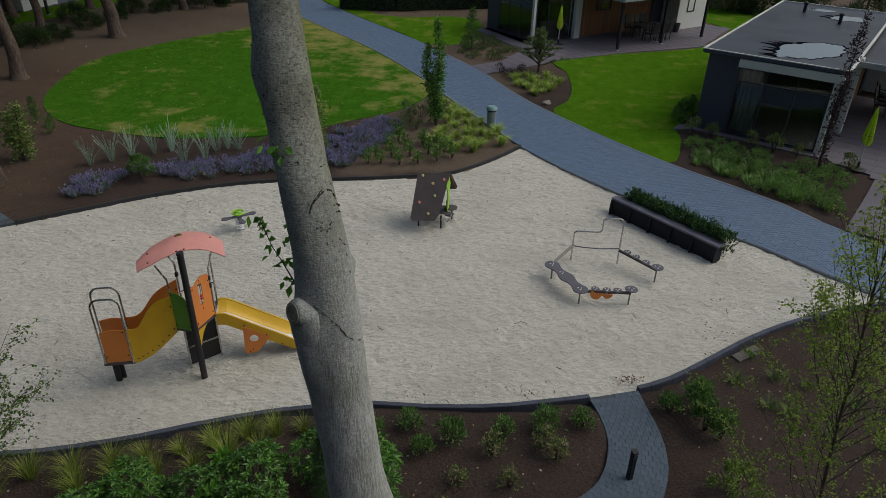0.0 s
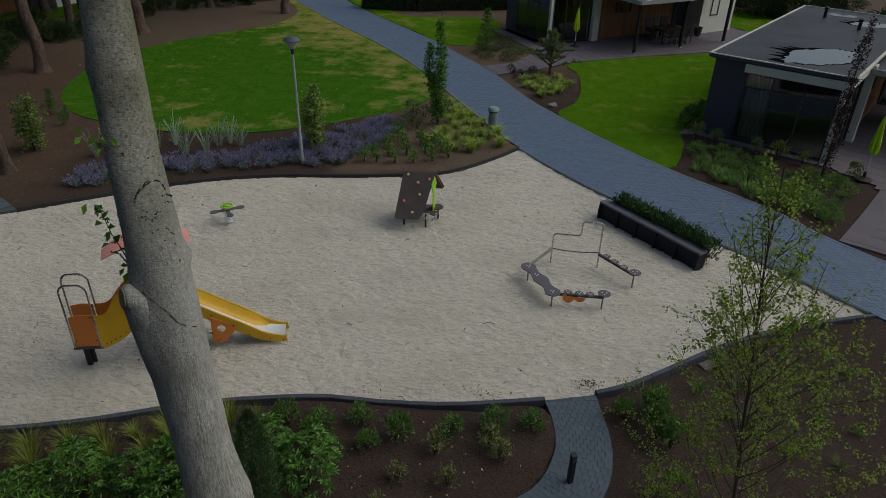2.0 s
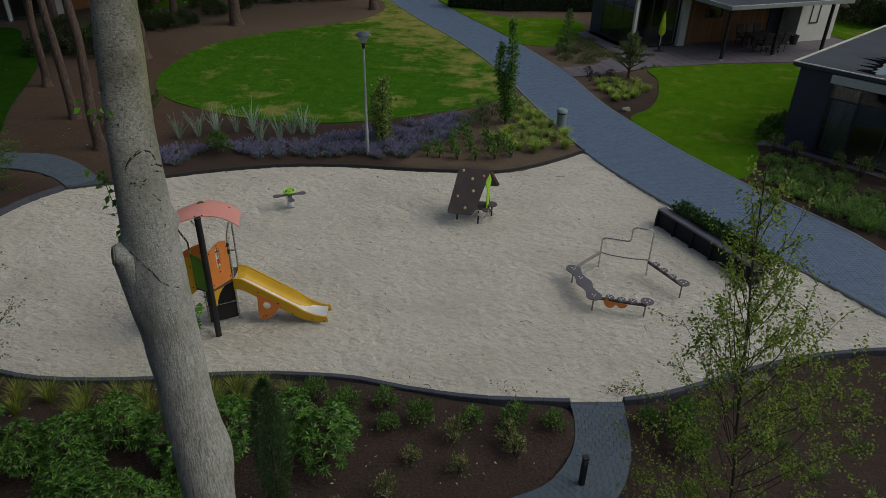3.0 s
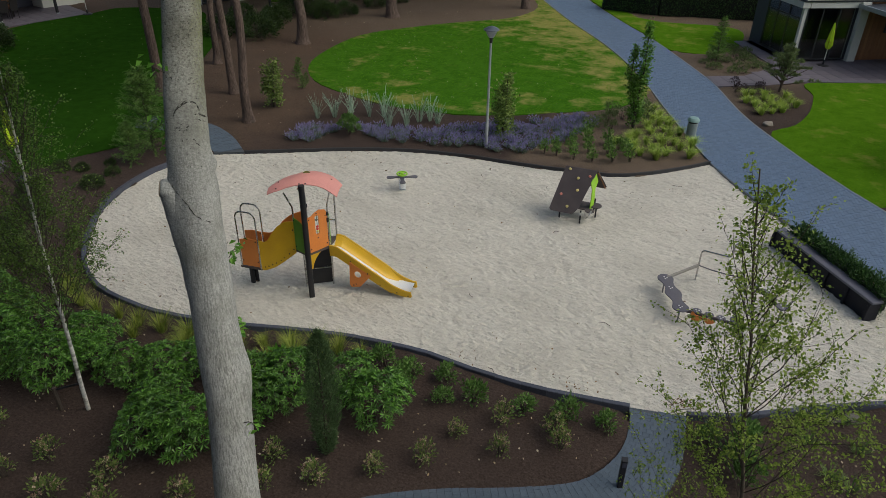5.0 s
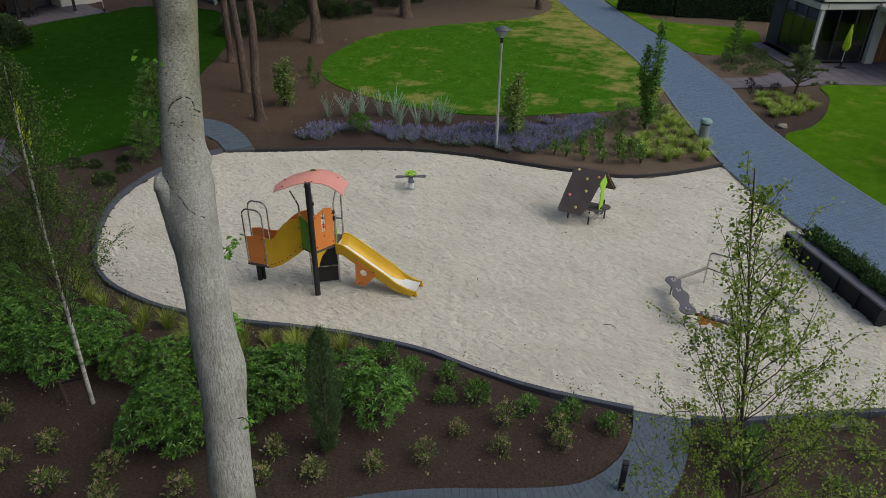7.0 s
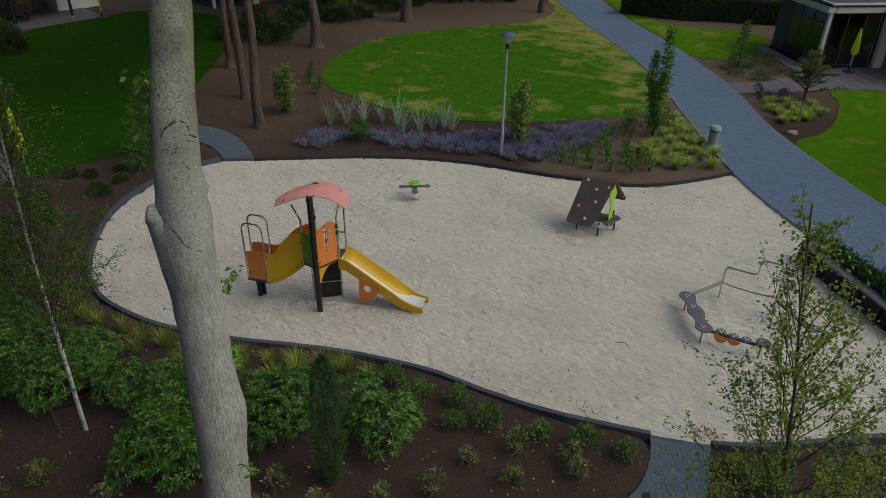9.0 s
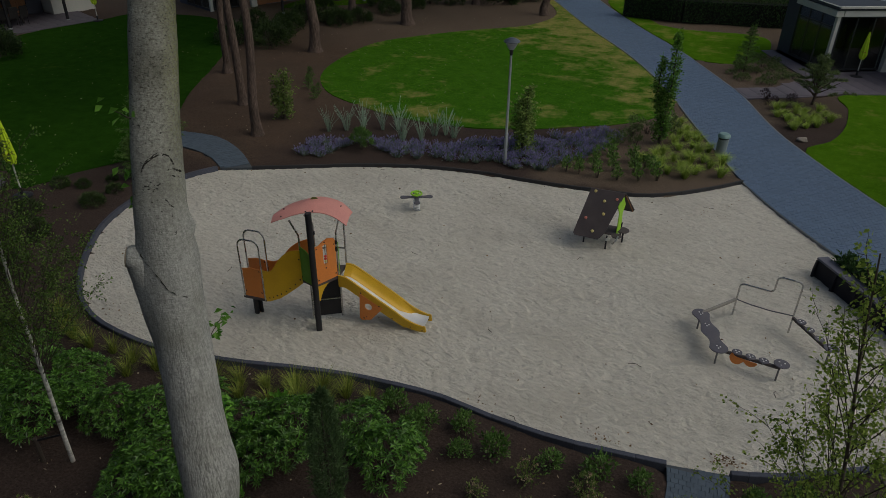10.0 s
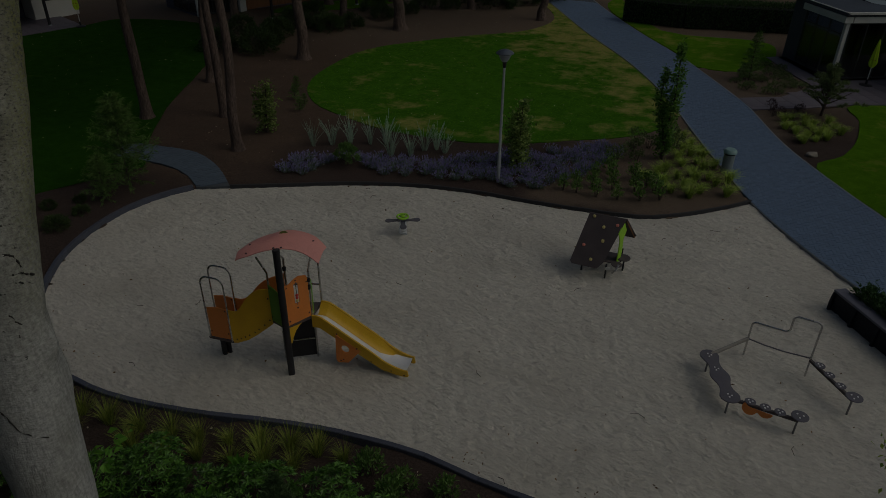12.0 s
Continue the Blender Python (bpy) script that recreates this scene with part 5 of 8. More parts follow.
def house(at, turn, label, puddles, curtains=True):
    W, D, H = 4.3, 11.7, 2.80
    t = thing("house", (*at, 0.03), label, "house", "flat-roofed holiday houses", turn)
    F = pose(0, 0, 0)
    Rt = pose(W, 0, 0, 0, 0, 90)
    # walls
    Mesh().box((1.1, 0.18, H), F, 0.008, (0.55, 0.09, H / 2)).part("wall", DARK, t, "anthracite wall panel")
    Mesh().box((3.2, 0.18, 0.10), F, 0.004, (2.70, 0.10, 0.05)).part("plinth", DARK, t)
    Mesh().box((0.17, 0.22, H - 0.27), F, 0.006, (W - 0.085, 0.06, (H - 0.27) / 2)).part("corner_post", WHITEWOOD, t, "off-white corner post")
    Mesh().box((3.30, 0.36, 0.27), F, 0.006, (1.1 + 1.65, -0.05, H - 0.135)).part("fascia", WHITEWOOD, t, "off-white fascia board")
    Mesh().box((0.34, 2.60, 0.27), F, 0.006, (W - 0.07, 1.47, H - 0.135)).part("fascia", WHITEWOOD, t, "off-white fascia board")
    Mesh().box((0.18, D - 0.18, H), F, 0.008, (0.09, 0.18 + (D - 0.18) / 2, H / 2)).part("wall", DARK, t, "anthracite side wall")
    Mesh().box((W - 0.18, 0.18, H), F, 0.008, (0.18 + (W - 0.18) / 2, D - 0.09, H / 2)).part("wall", DARK, t)
    window(t, F, 1.1, W - 0.17, 0.10, H - 0.27, (2.05, 3.05), (2.0,))
    window(t, Rt, 0.12, 2.65, 0.10, H - 0.27, (0.95, 1.8))
    Mesh().box((0.42, 0.5, H), Rt, 0.006, (2.65 + 0.21, 0.0, H / 2)).part("pier", WHITEWOOD, t, "off-white pier")
    # cedar cladding, board by board, with a small window
    y = 3.07
    core = Mesh().box((6.5, 0.14, H), Rt, 0, (3.07 + 3.25, 0.12, H / 2)).part("wall", CEDAR, t, "vertical cedar boards")
    board = Mesh().box((0.136, 0.03, H - 0.04), None, 0.004, (0, 0, H / 2)).data("board", CEDAR)
    for k in range(46):
        x = 3.07 + 0.07 + k * 0.1405
        ob = new("board", board)
        ob.parent = core
        ob.matrix_basis = Rt @ pose(x, 0.035 + 0.004 * (k % 2), 0)
    window(t, Rt @ pose(0, -0.03, 0), 4.3, 5.4, 1.35, 1.95)
    # white rear wing
    Mesh().box((2.6, 1.35, H - 0.1), Rt, 0.01, (9.6 + 1.3, -0.55, (H - 0.1) / 2)).part("wing", RENDERW, t, "white rendered wing")
    window(t, Rt @ pose(0, -1.235, 0), 10.3, 10.9, 1.0, 2.2)
    Mesh().box((0.9, 0.06, 2.1), Rt @ pose(0, -0.02, 0), 0.006, (9.1, 0.0, 1.05)).part("door", DARK, t, "dark door")
    # roof
    Mesh().box((W + 0.30, D + 0.25, 0.14), F, 0.008, (W / 2, D / 2 - 0.04, H + 0.075)).part("roof", ROOF, t, "flat bitumen roof")
    Mesh().box((W + 0.40, 0.06, 0.11), F, 0.006, (W / 2, -0.19, H + 0.10)).part("roof_edge", DARK, t, "dark roof edge trim")
    Mesh().box((W + 0.42, 0.07, 0.03), F, 0.004, (W / 2, -0.19, H + 0.172)).part("roof_trim", WHITEWOOD, t, "pale drip trim")
    for sx, sy, x_, y_ in ((W + 0.40, 0.06, W / 2, D + 0.115), (0.06, D + 0.24, -0.17, D / 2 - 0.04), (0.08, D + 0.24, W + 0.17, D / 2 - 0.04)):
        Mesh().box((sx, sy, 0.10), F, 0.006, (x_, y_, H + 0.145)).part("roof_edge", WHITEWOOD, t, "pale roof edge trim")
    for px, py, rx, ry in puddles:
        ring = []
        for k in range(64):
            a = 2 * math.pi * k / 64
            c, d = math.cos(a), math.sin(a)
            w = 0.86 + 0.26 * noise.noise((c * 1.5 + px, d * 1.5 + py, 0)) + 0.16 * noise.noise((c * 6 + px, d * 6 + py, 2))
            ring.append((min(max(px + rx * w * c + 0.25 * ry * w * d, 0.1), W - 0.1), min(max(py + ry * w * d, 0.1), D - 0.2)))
        # ragged outline of the painted tree reflection round the pool
        mirror_ring = []
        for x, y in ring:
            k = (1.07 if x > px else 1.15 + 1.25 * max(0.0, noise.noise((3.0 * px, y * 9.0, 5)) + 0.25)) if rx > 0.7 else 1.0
            mirror_ring.append((min(max(px + (x - px) * k, 0.06), W - 0.06), min(max(py + (y - py) * 1.07, 0.06), D - 0.1)))
        Mesh().add([(x, y, H + 0.1475) for x, y in mirror_ring], [tuple(range(64))]).part("wet_patch", ROOFMIRROR, t, "black patch for the trees mirrored in the roof's rainwater")
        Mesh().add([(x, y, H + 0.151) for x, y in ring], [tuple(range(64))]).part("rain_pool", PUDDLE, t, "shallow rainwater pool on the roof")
    for x, y_ in ((2.9, 7.8), (1.2, 9.6)):
        Mesh().lathe([(0.07, H + 0.1), (0.07, H + 0.5), (0.10, H + 0.5), (0.10, H + 0.56), (0.04, H + 0.6)], 14, pose(x, y_, 0)).part("roof_vent", BLACK, t)
    # canopy over the terrace
    Mesh().box((3.70, 7.6, 0.16), F, 0.008, (W + 1.85, 2.6 + 3.8, 2.62)).part("canopy", ROOF, t, "dark canopy roof over the terrace")
    for sx, sy, x_, y_ in ((3.72, 0.07, W + 1.85, 2.56), (0.07, 7.64, W + 3.73, 6.4)):
        Mesh().box((sx, sy, 0.20), F, 0.005, (x_, y_, 2.63)).part("canopy_edge", GALV, t, "pale metal canopy edge")
    for y_ in (3.0, 6.2, 9.4):
        post = Mesh().box((0.13, 0.13, 2.54), F, 0.006, (W + 3.3, y_, 1.27)).part("canopy_post", BLACK, t, "black canopy post")
        Mesh().box((0.17, 0.17, 0.10), F, 0.005, (W + 3.3, y_, 0.05)).part("post_foot", GALV, post)
    # room behind the glass, its dimness painted as dark plaster
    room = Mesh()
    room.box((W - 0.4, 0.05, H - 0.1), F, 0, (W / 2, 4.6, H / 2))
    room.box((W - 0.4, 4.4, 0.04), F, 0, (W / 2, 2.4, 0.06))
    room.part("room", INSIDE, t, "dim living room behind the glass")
    if curtains:
        curtain_mesh(0.75, 2.2, pose(1.2, 0.28, 0.15)).part("curtain", CURTAIN, t, "pale sheer curtain", smooth=80)
    return t


H2, T2 = (9.48, 24.47), -35.0
H1, T1 = (2.38, 40.75), -58.0
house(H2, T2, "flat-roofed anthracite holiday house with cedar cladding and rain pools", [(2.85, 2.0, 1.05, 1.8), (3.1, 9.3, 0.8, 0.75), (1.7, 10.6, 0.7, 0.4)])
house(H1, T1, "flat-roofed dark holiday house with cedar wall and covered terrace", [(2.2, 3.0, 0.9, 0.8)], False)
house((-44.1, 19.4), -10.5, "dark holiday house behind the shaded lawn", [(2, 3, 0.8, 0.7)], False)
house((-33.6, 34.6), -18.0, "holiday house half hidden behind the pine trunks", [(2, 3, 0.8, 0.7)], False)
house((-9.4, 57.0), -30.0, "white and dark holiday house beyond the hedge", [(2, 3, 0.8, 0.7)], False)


def terrace(outline, at, turn, label, size=0.6):
    base = patch(outline, 1.5, lambda x, y: level(x, y) + 0.036, 0.15).part("pavement", TILE)
    tagged(base, label, "terrace", kind="structure")
    tile = Mesh().box((size - 0.008, size - 0.008, 0.03), None, 0.004).data("tile", TILE)
    m = pose(*at, 0, 0, 0, turn)
    poly = [tuple(p) for p in outline]
    n = 0
    for i in range(-25, 26):
        for j in range(-25, 26):
            c = [m @ Vector(((i + a) * size, (j + b) * size, 0)) for a, b in ((0.5, 0.5), (0.02, 0.02), (0.98, 0.02), (0.98, 0.98), (0.02, 0.98))]
            if sum(inside(poly, [p.x for p in c[1:]], [p.y for p in c[1:]])) >= 3:
                ob = new("tile", tile)
                ob.parent = base
                ob.matrix_basis = pose(c[0].x, c[0].y, level(c[0].x, c[0].y) + 0.027 + random.uniform(0, 0.002), random.uniform(-0.15, 0.15), random.uniform(-0.15, 0.15), turn)
                n += 1
    return base


terrace([(1.28, 32.3), (1.95, 30.97), (3.9, 32.25), (5.5, 33.6), (9.0, 35.35), (13.7, 37.15), (17.0, 42.0), (14.6, 44.0), (5.1, 37.2), (4.2, 37.0), (2.2, 40.4), (1.7, 40.0), (3.2, 37.0), (4.0, 35.6), (2.8, 33.2)], H1, T1, "mauve-grey terrace tiles round the house")
terrace([(11.15, 16.45), (12.6, 18.3), (14.0, 20.15), (13.0, 21.55), (9.3, 24.2), (8.6, 24.2), (9.0, 24.75), (9.4, 24.6), (12.9, 22.2), (17.8, 29.0), (20.5, 27.0), (16.6, 20.6), (13.6, 17.5), (12.25, 15.7)], H2, T2, "mauve-grey terrace tiles and path beside the bed")
terrace([(-34.3, 23.3), (-33.4, 28.2), (-36.5, 29.2), (-42, 30), (-43.5, 21), (-36, 19.5)], (-44.1, 19.4), -10.5, "grey terrace tiles under a dark canopy")
terrace([(-16.0, 9.9), (-16.8, 11.4), (-19.2, 12.3), (-22.5, 12.6), (-23, 8), (-17, 7.6)], (-20, 10), 20, "grey terrace tiles beside the shaded lawn")
terrace([(-25.2, 42.4), (-23.9, 46), (-23.1, 50), (-31, 52), (-31, 43.5)], (-31, 43), 15, "grey terrace tiles beyond the pine trunks")
terrace([(-28.2, 37.0), (-27.4, 39.6), (-32.0, 41.5), (-33.5, 35.5)], (-33.6, 34.6), -18.0, "grey terrace tiles behind the pines")


# ---- terrace furniture ----
def parasol(at, high, turn=0):
    t = thing("parasol", (*at, level(*at) + 0.02), "closed lime green parasol on a white pole", "parasol", "closed lime parasols", turn)
    Mesh().lathe([(0.27, 0.0), (0.27, 0.035), (0.20, 0.06), (0.05, 0.075), (0.04, 0.28)], 22).part("base", BLACK, t, "round dark foot")
    Mesh().lathe([(0.022, 0.05), (0.022, high)], 12).part("pole", WHITEWOOD, t, "white pole")
    n, rows = 32, 10
    v, f = [], []
    z0, z1 = high * 0.44, high + 0.04
    for j in range(rows + 1):
        k = j / rows
        r = (0.165 * (1 - k) ** 0.75 + 0.022) * (1 - 0.25 * (k < 0.05))
        for i in range(n):
            a = 2 * math.pi * i / n
            rr = r * (0.80 + 0.20 * math.cos(8 * a + 1.2 * k + 0.4 * math.sin(3 * a)))
            v.append((rr * math.cos(a), rr * math.sin(a), z0 + (z1 - z0) * k + 0.03 * math.cos(8 * a) * (1 - k) + 0.05 * math.sin(a) * (1 - k)))
    for j in range(rows):
        for i in range(n):
            f.append((j * n + i, j * n + (i + 1) % n, (j + 1) * n + (i + 1) % n, (j + 1) * n + i))
    f.append(tuple(range(rows * n, rows * n + n)))
    Mesh().add(v, f).part("canopy", PARASOL, t, "folded lime green cloth", smooth=70)
    Mesh().tube([(0.118 * math.cos(a), 0.118 * math.sin(a), z0 + 0.28) for a in [2 * math.pi * k / 16 for k in range(17)]], 0.012, 6).part("strap", surface("red_strap", (0.35, 0.03, 0.03), 0.7, bump=0), t, "thin red strap")
    return t


parasol((6.02, 36.95), 1.95)
parasol((13.68, 20.75), 2.05, 40)
parasol((-33.3, 28.0), 2.2, 80)
parasol((-15.5, 11.0), 2.40, 120)


def garden_chair():
    t = thing("garden_chair", (0, 0, 0), "dark woven garden chair at the terrace table", "chair", "terrace chairs")
    Mesh().box((0.48, 0.48, 0.05), at=(0, 0, 0.44), bevel=0.015).part("seat", CHAIR, t)
    Mesh().box((0.46, 0.04, 0.62), pose(0, 0.24, 0.46, -12, 0, 0), 0.012, (0, 0, 0.31)).part("backrest", CHAIR, t)
    for x in (-0.21, 0.21):
        for y in (-0.2, 0.2):
            Mesh().tube([(x, y, 0), (x, y, 0.43)], 0.016, 8).part("leg", BLACK, t)
        Mesh().tube([(x * 1.1, -0.2, 0.42), (x * 1.1, -0.2, 0.64), (x * 1.1, 0.26, 0.66)], 0.018, 8).part("armrest", CHAIR, t)
    return t


def garden_table(at, turn):
    t = thing("garden_table", at, "dark wooden terrace table under the canopy", "table", "terrace tables", turn)
    for k in range(6):
        Mesh().box((1.7, 0.14, 0.03), at=(0, -0.375 + 0.15 * k, 0.735)).part("slat", TABLEWOOD, t)
    for x in (-0.75, 0.75):
        for y in (-0.38, 0.38):
            Mesh().box((0.07, 0.07, 0.72), at=(x, y, 0.36)).part("leg", TABLEWOOD, t)
    return t


chair = None
for at, turn in ((H1, T1), (H2, T2), ((-44.1, 19.4), -10.5)):
    h = pose(*at, 0, 0, 0, turn)
    c = h @ Vector((6.2, 6.6, 0))
    garden_table((c.x, c.y, level(c.x, c.y) + 0.03), turn + 90)
    for x, y, r in ((-0.55, -0.75, 180), (0.1, -0.8, 175), (0.6, -0.72, 190), (-0.5, 0.8, 0), (0.15, 0.75, 8), (0.65, 0.85, -10)):
        p = h @ pose(6.2, 6.6, 0, 0, 0, 90) @ pose(x, y, 0, 0, 0, r)
        p.translation.z = level(p.translation.x, p.translation.y) + 0.03
        if chair is None:
            chair = garden_chair()
            chair.matrix_basis = p
        else:
            copy_thing(chair, p)
p = pose(*H1, 0, 0, 0, T1) @ Vector((5.9, 9.2, 0))
pot = thing("flower_pot", (p.x, p.y, 0.06), "dark square-shouldered flower pot by the white wall", "pot")
Mesh().lathe([(0.15, 0), (0.16, 0.02), (0.22, 0.46), (0.23, 0.50), (0.20, 0.50), (0.19, 0.44)], 20).part("body", TERRACOTTA, pot)
Mesh().lathe([(0.19, 0.43), (0.10, 0.45)], 16).part("soil", SOIL, pot)


# ---- plants ----
def rng_dirs(g, n, zmin=-1.0, zmax=1.0):
    z = g.uniform(zmin, zmax, n)
    a = g.uniform(0, 2 * np.pi, n)
    r = np.sqrt(np.clip(1 - z * z, 0, 1))
    return np.stack([r * np.cos(a), r * np.sin(a), z], 1)


def unit(v):
    return v / np.maximum(np.linalg.norm(v, axis=1, keepdims=True), 1e-9)


def leaves(mesh, base, way, length, width, g, droop=0.0, wide=0.45):
    """Adds one folded, pointed leaf for each base point."""
    n = len(base)
    way = unit(way)
    side = unit(np.cross(way, rng_dirs(g, n)))
    up = np.cross(side, way)
    up *= np.sign(up[:, 2:3] + 1e-6)
    length = np.broadcast_to(length, n)[:, None]
    width = np.broadcast_to(width, n)[:, None]
    mid = base + way * length * wide + up * length * 0.06
    tip = base + way * length - np.array([0, 0, 1.0]) * droop * length
    v = np.stack([base, mid + side * width / 2, tip, mid - side * width / 2], 1).reshape(-1, 3)
    k = len(mesh.v)
    mesh.v += [tuple(p) for p in v.tolist()]
    mesh.f += [(k + 4 * i, k + 4 * i + 1, k + 4 * i + 2, k + 4 * i + 3) for i in range(n)]
    return mesh


def blades(mesh, base, way, length, width, g, droop=0.5):
    """Adds one arching blade of two pieces for each base point."""
    n = len(base)
    way = unit(way)
    flat = way * np.array([1, 1, 0.0]) + 1e-6
    side = unit(np.cross(flat, np.array([[0, 0, 1.0]])))
    L = np.broadcast_to(length, n)[:, None]
    w = np.broadcast_to(width, n)[:, None] / 2
    mid = base + way * L * 0.55
    tip = mid + unit(way + unit(flat) * droop * 1.2 - np.array([0, 0, 1.0]) * droop) * L * 0.5
    v = np.stack([base - side * w, base + side * w, mid + side * w * 0.8, mid - side * w * 0.8, tip], 1).reshape(-1, 3)
    k = len(mesh.v)
    mesh.v += [tuple(p) for p in v.tolist()]
    for i in range(n):
        q = k + 5 * i
        mesh.f += [(q, q + 1, q + 2, q + 3), (q + 3, q + 2, q + 4)]
    return mesh


def place(first, spots, low=0.85, high=1.15, seed=1, sink=0.02):
    """Copies a plant to the spots (x, y or x, y, size), each turned and sized a little differently."""
    rr = random.Random(seed)
    for k, s in enumerate(spots):
        z = level(s[0], s[1]) - sink
        size = (s[2] if len(s) > 2 else 1.0) * rr.uniform(low, high)
        m = pose(s[0], s[1], z, 0, 0, rr.uniform(0, 360)) @ Matrix.Diagonal((size, size, size * rr.uniform(0.92, 1.1), 1))
        if k == 0 and not first.get("set"):
            first.matrix_basis = m
            first["set"] = 1
        else:
            c = copy_thing(first, Matrix.Identity(4))
            c.matrix_basis = m
    for o in list(bpy.data.objects):
        if "set" in o:
            del o["set"]


def scatter(poly, gap, seed, jitter=0.4):
    rr = random.Random(seed)
    xs, ys = [p[0] for p in poly], [p[1] for p in poly]
    out = []
    y, row = min(ys), 0
    while y < max(ys):
        x = min(xs) + (gap / 2 if row % 2 else 0)
        while x < max(xs):
            p = (x + rr.uniform(-jitter, jitter) * gap, y + rr.uniform(-jitter, jitter) * gap)
            if inside(poly, [p[0]], [p[1]])[0]:
                out.append(p)
            x += gap
        y += gap * 0.87
        row += 1
    return out


def stems(g, n, spread, high, r=0.008):
    m = Mesh()
    for _ in range(n):
        a, k = g.uniform(0, 6.28), g.uniform(0.3, 1)
        x, y = math.cos(a) * spread * k, math.sin(a) * spread * k
        m.tube([(x * 0.15, y * 0.15, -0.05), (x * 0.6, y * 0.6, high * 0.5), (x, y, high * g.uniform(0.7, 1))], [r * 1.4, r, r * 0.5], 5)
    return m


# rhododendron bushes
def rhododendron(seed, r=0.50, h=0.94, whorls=170):
    g = np.random.default_rng(seed)
    t = thing("rhododendron", (0, 0, 0), "dense dark green rhododendron bush with whorled leaves in mulch", "bush", "rhododendrons in the near bed")
    stems(g, 12, r * 0.7, h * 0.75, 0.011).part("stem", TWIG, t, kind="stuff")
    d = rng_dirs(g, whorls, -0.1, 1.0)
    rad = g.uniform(0.86, 1.06, whorls)[:, None]
    p = d * rad * np.array([r, r, h * 0.55]) + np.array([0, 0, h * 0.45])
    p *= (1 + 0.18 * np.sin(3 * np.arctan2(p[:, 1], p[:, 0]) + seed))[:, None] * np.array([1, 1, 0]) + np.array([0, 0, 1])
    axis = unit(d + np.array([0, 0, 0.8]) + g.normal(0, 0.15, d.shape))
    m = Mesh()
    k = 9
    base = np.repeat(p, k, 0)
    ax = np.repeat(axis, k, 0)
    s = unit(np.cross(ax, np.array([[0.3, 0.2, 1.0]])))
    b = np.cross(ax, s)
    ang = np.tile(np.arange(k) * 2 * np.pi / k, whorls) + np.repeat(g.uniform(0, 6, whorls), k)
    tilt = g.uniform(0.12, 0.5, len(base))[:, None]
    way = s * np.cos(ang)[:, None] + b * np.sin(ang)[:, None] + ax * tilt
    leaves(m, base, way, g.uniform(0.082, 0.115, len(base)), g.uniform(0.027, 0.035, len(base)), g, 0.05, 0.58)
    n = 110
    q = rng_dirs(g, n, -0.5, 0.8) * g.uniform(0.4, 0.8, n)[:, None] * np.array([r, r, h * 0.5]) + np.array([0, 0, h * 0.42])
    leaves(m, q, rng_dirs(g, n, -0.3, 0.8), 0.12, 0.04, g)
    m.part("foliage", RHODO, t, smooth=0, kind="stuff")
    return t


RHODOS = [(-8.83, 5.96), (-7.88, 6.04), (-7.35, 4.98), (-6.5, 5.1), (-6.78, 6.2), (-6.2, 5.75), (-5.3, 5.75), (-4.7, 6.1), (-4.02, 5.34, 1.1), (-3.61, 4.8, 1.1), (-2.95, 5.04), (-3.2, 6.6), (-2.55, 6.2), (-2.5, 6.9), (-1.62, 7.45), (-0.85, 7.05, 1.1), (-4.2, 6.55), (-9.6, 6.3), (-9.2, 5.2), (-8.2, 5.3), (-10.3, 5.6)]
for k in range(3):
    place(rhododendron(11 + k), RHODOS[k::3], 0.85, 1.1, 5 + k)


# small evergreen shrubs, some with pale faded flower heads
def small_shrub(seed, material, label, group, r=0.21, h=0.40, n=420, size=0.085, heads=0):
    g = np.random.default_rng(seed)
    t = thing("shrub", (0, 0, 0), label, "shrub", group)
    stems(g, 9, r * 0.75, h * 0.85, 0.006).part("stem", TWIG, t, kind="stuff")
    c = rng_dirs(g, 16, 0.0, 1.0) * np.array([r * 0.75, r * 0.75, h * 0.55]) + np.array([0, 0, h * 0.38])
    p = c[g.integers(0, 16, n)] + g.normal(0, 0.045, (n, 3))
    way = unit(p - np.array([0, 0, h * 0.2])) + g.normal(0, 0.55, (n, 3)) + np.array([0, 0, 0.15])
    leaves(Mesh(), p, way, g.uniform(0.7, 1.2, n) * size, size * 0.46, g).part("foliage", material, t, smooth=0, kind="stuff")
    if heads:
        m = Mesh()
        for q in c[g.integers(0, 16, heads)]:
            top_ = q + np.array([g.normal(0, 0.02), g.normal(0, 0.02), 0.05])
            k = 16
            leaves(m, top_ + g.normal(0, 0.018, (k, 3)), rng_dirs(g, k, 0.0, 1.0), g.uniform(0.02, 0.035, k), 0.018, g)
        m.part("flower_head", FADED, t, "faded pinkish-brown flower heads", smooth=0, kind="stuff")
    return t


GREENS = [(-1.55, 8.43), (-0.94, 8.45), (-0.05, 8.0), (-0.27, 8.6), (0.41, 8.3), (1.32, 8.52), (2.07, 8.68), (2.72, 8.76), (-0.82, 7.9), (-1.0, 8.15), (4.36, 9.2), (4.95, 9.45, 1.1)]
TIPPED = [(-1.78, 5.46), (-0.96, 5.36), (-0.26, 5.98), (0.33, 6.55), (0.51, 7.36), (1.09, 8.03), (1.34, 7.28), (2.17, 7.9), (-5.15, 3.29), (-4.12, 3.26), (-4.9, 3.87), (-3.69, 3.96), (-2.44, 4.13), (-3.26, 3.49), (-1.59, 4.87), (1.98, 8.2), (-6.3, 3.9), (-6.9, 3.2), (-5.9, 3.0)]
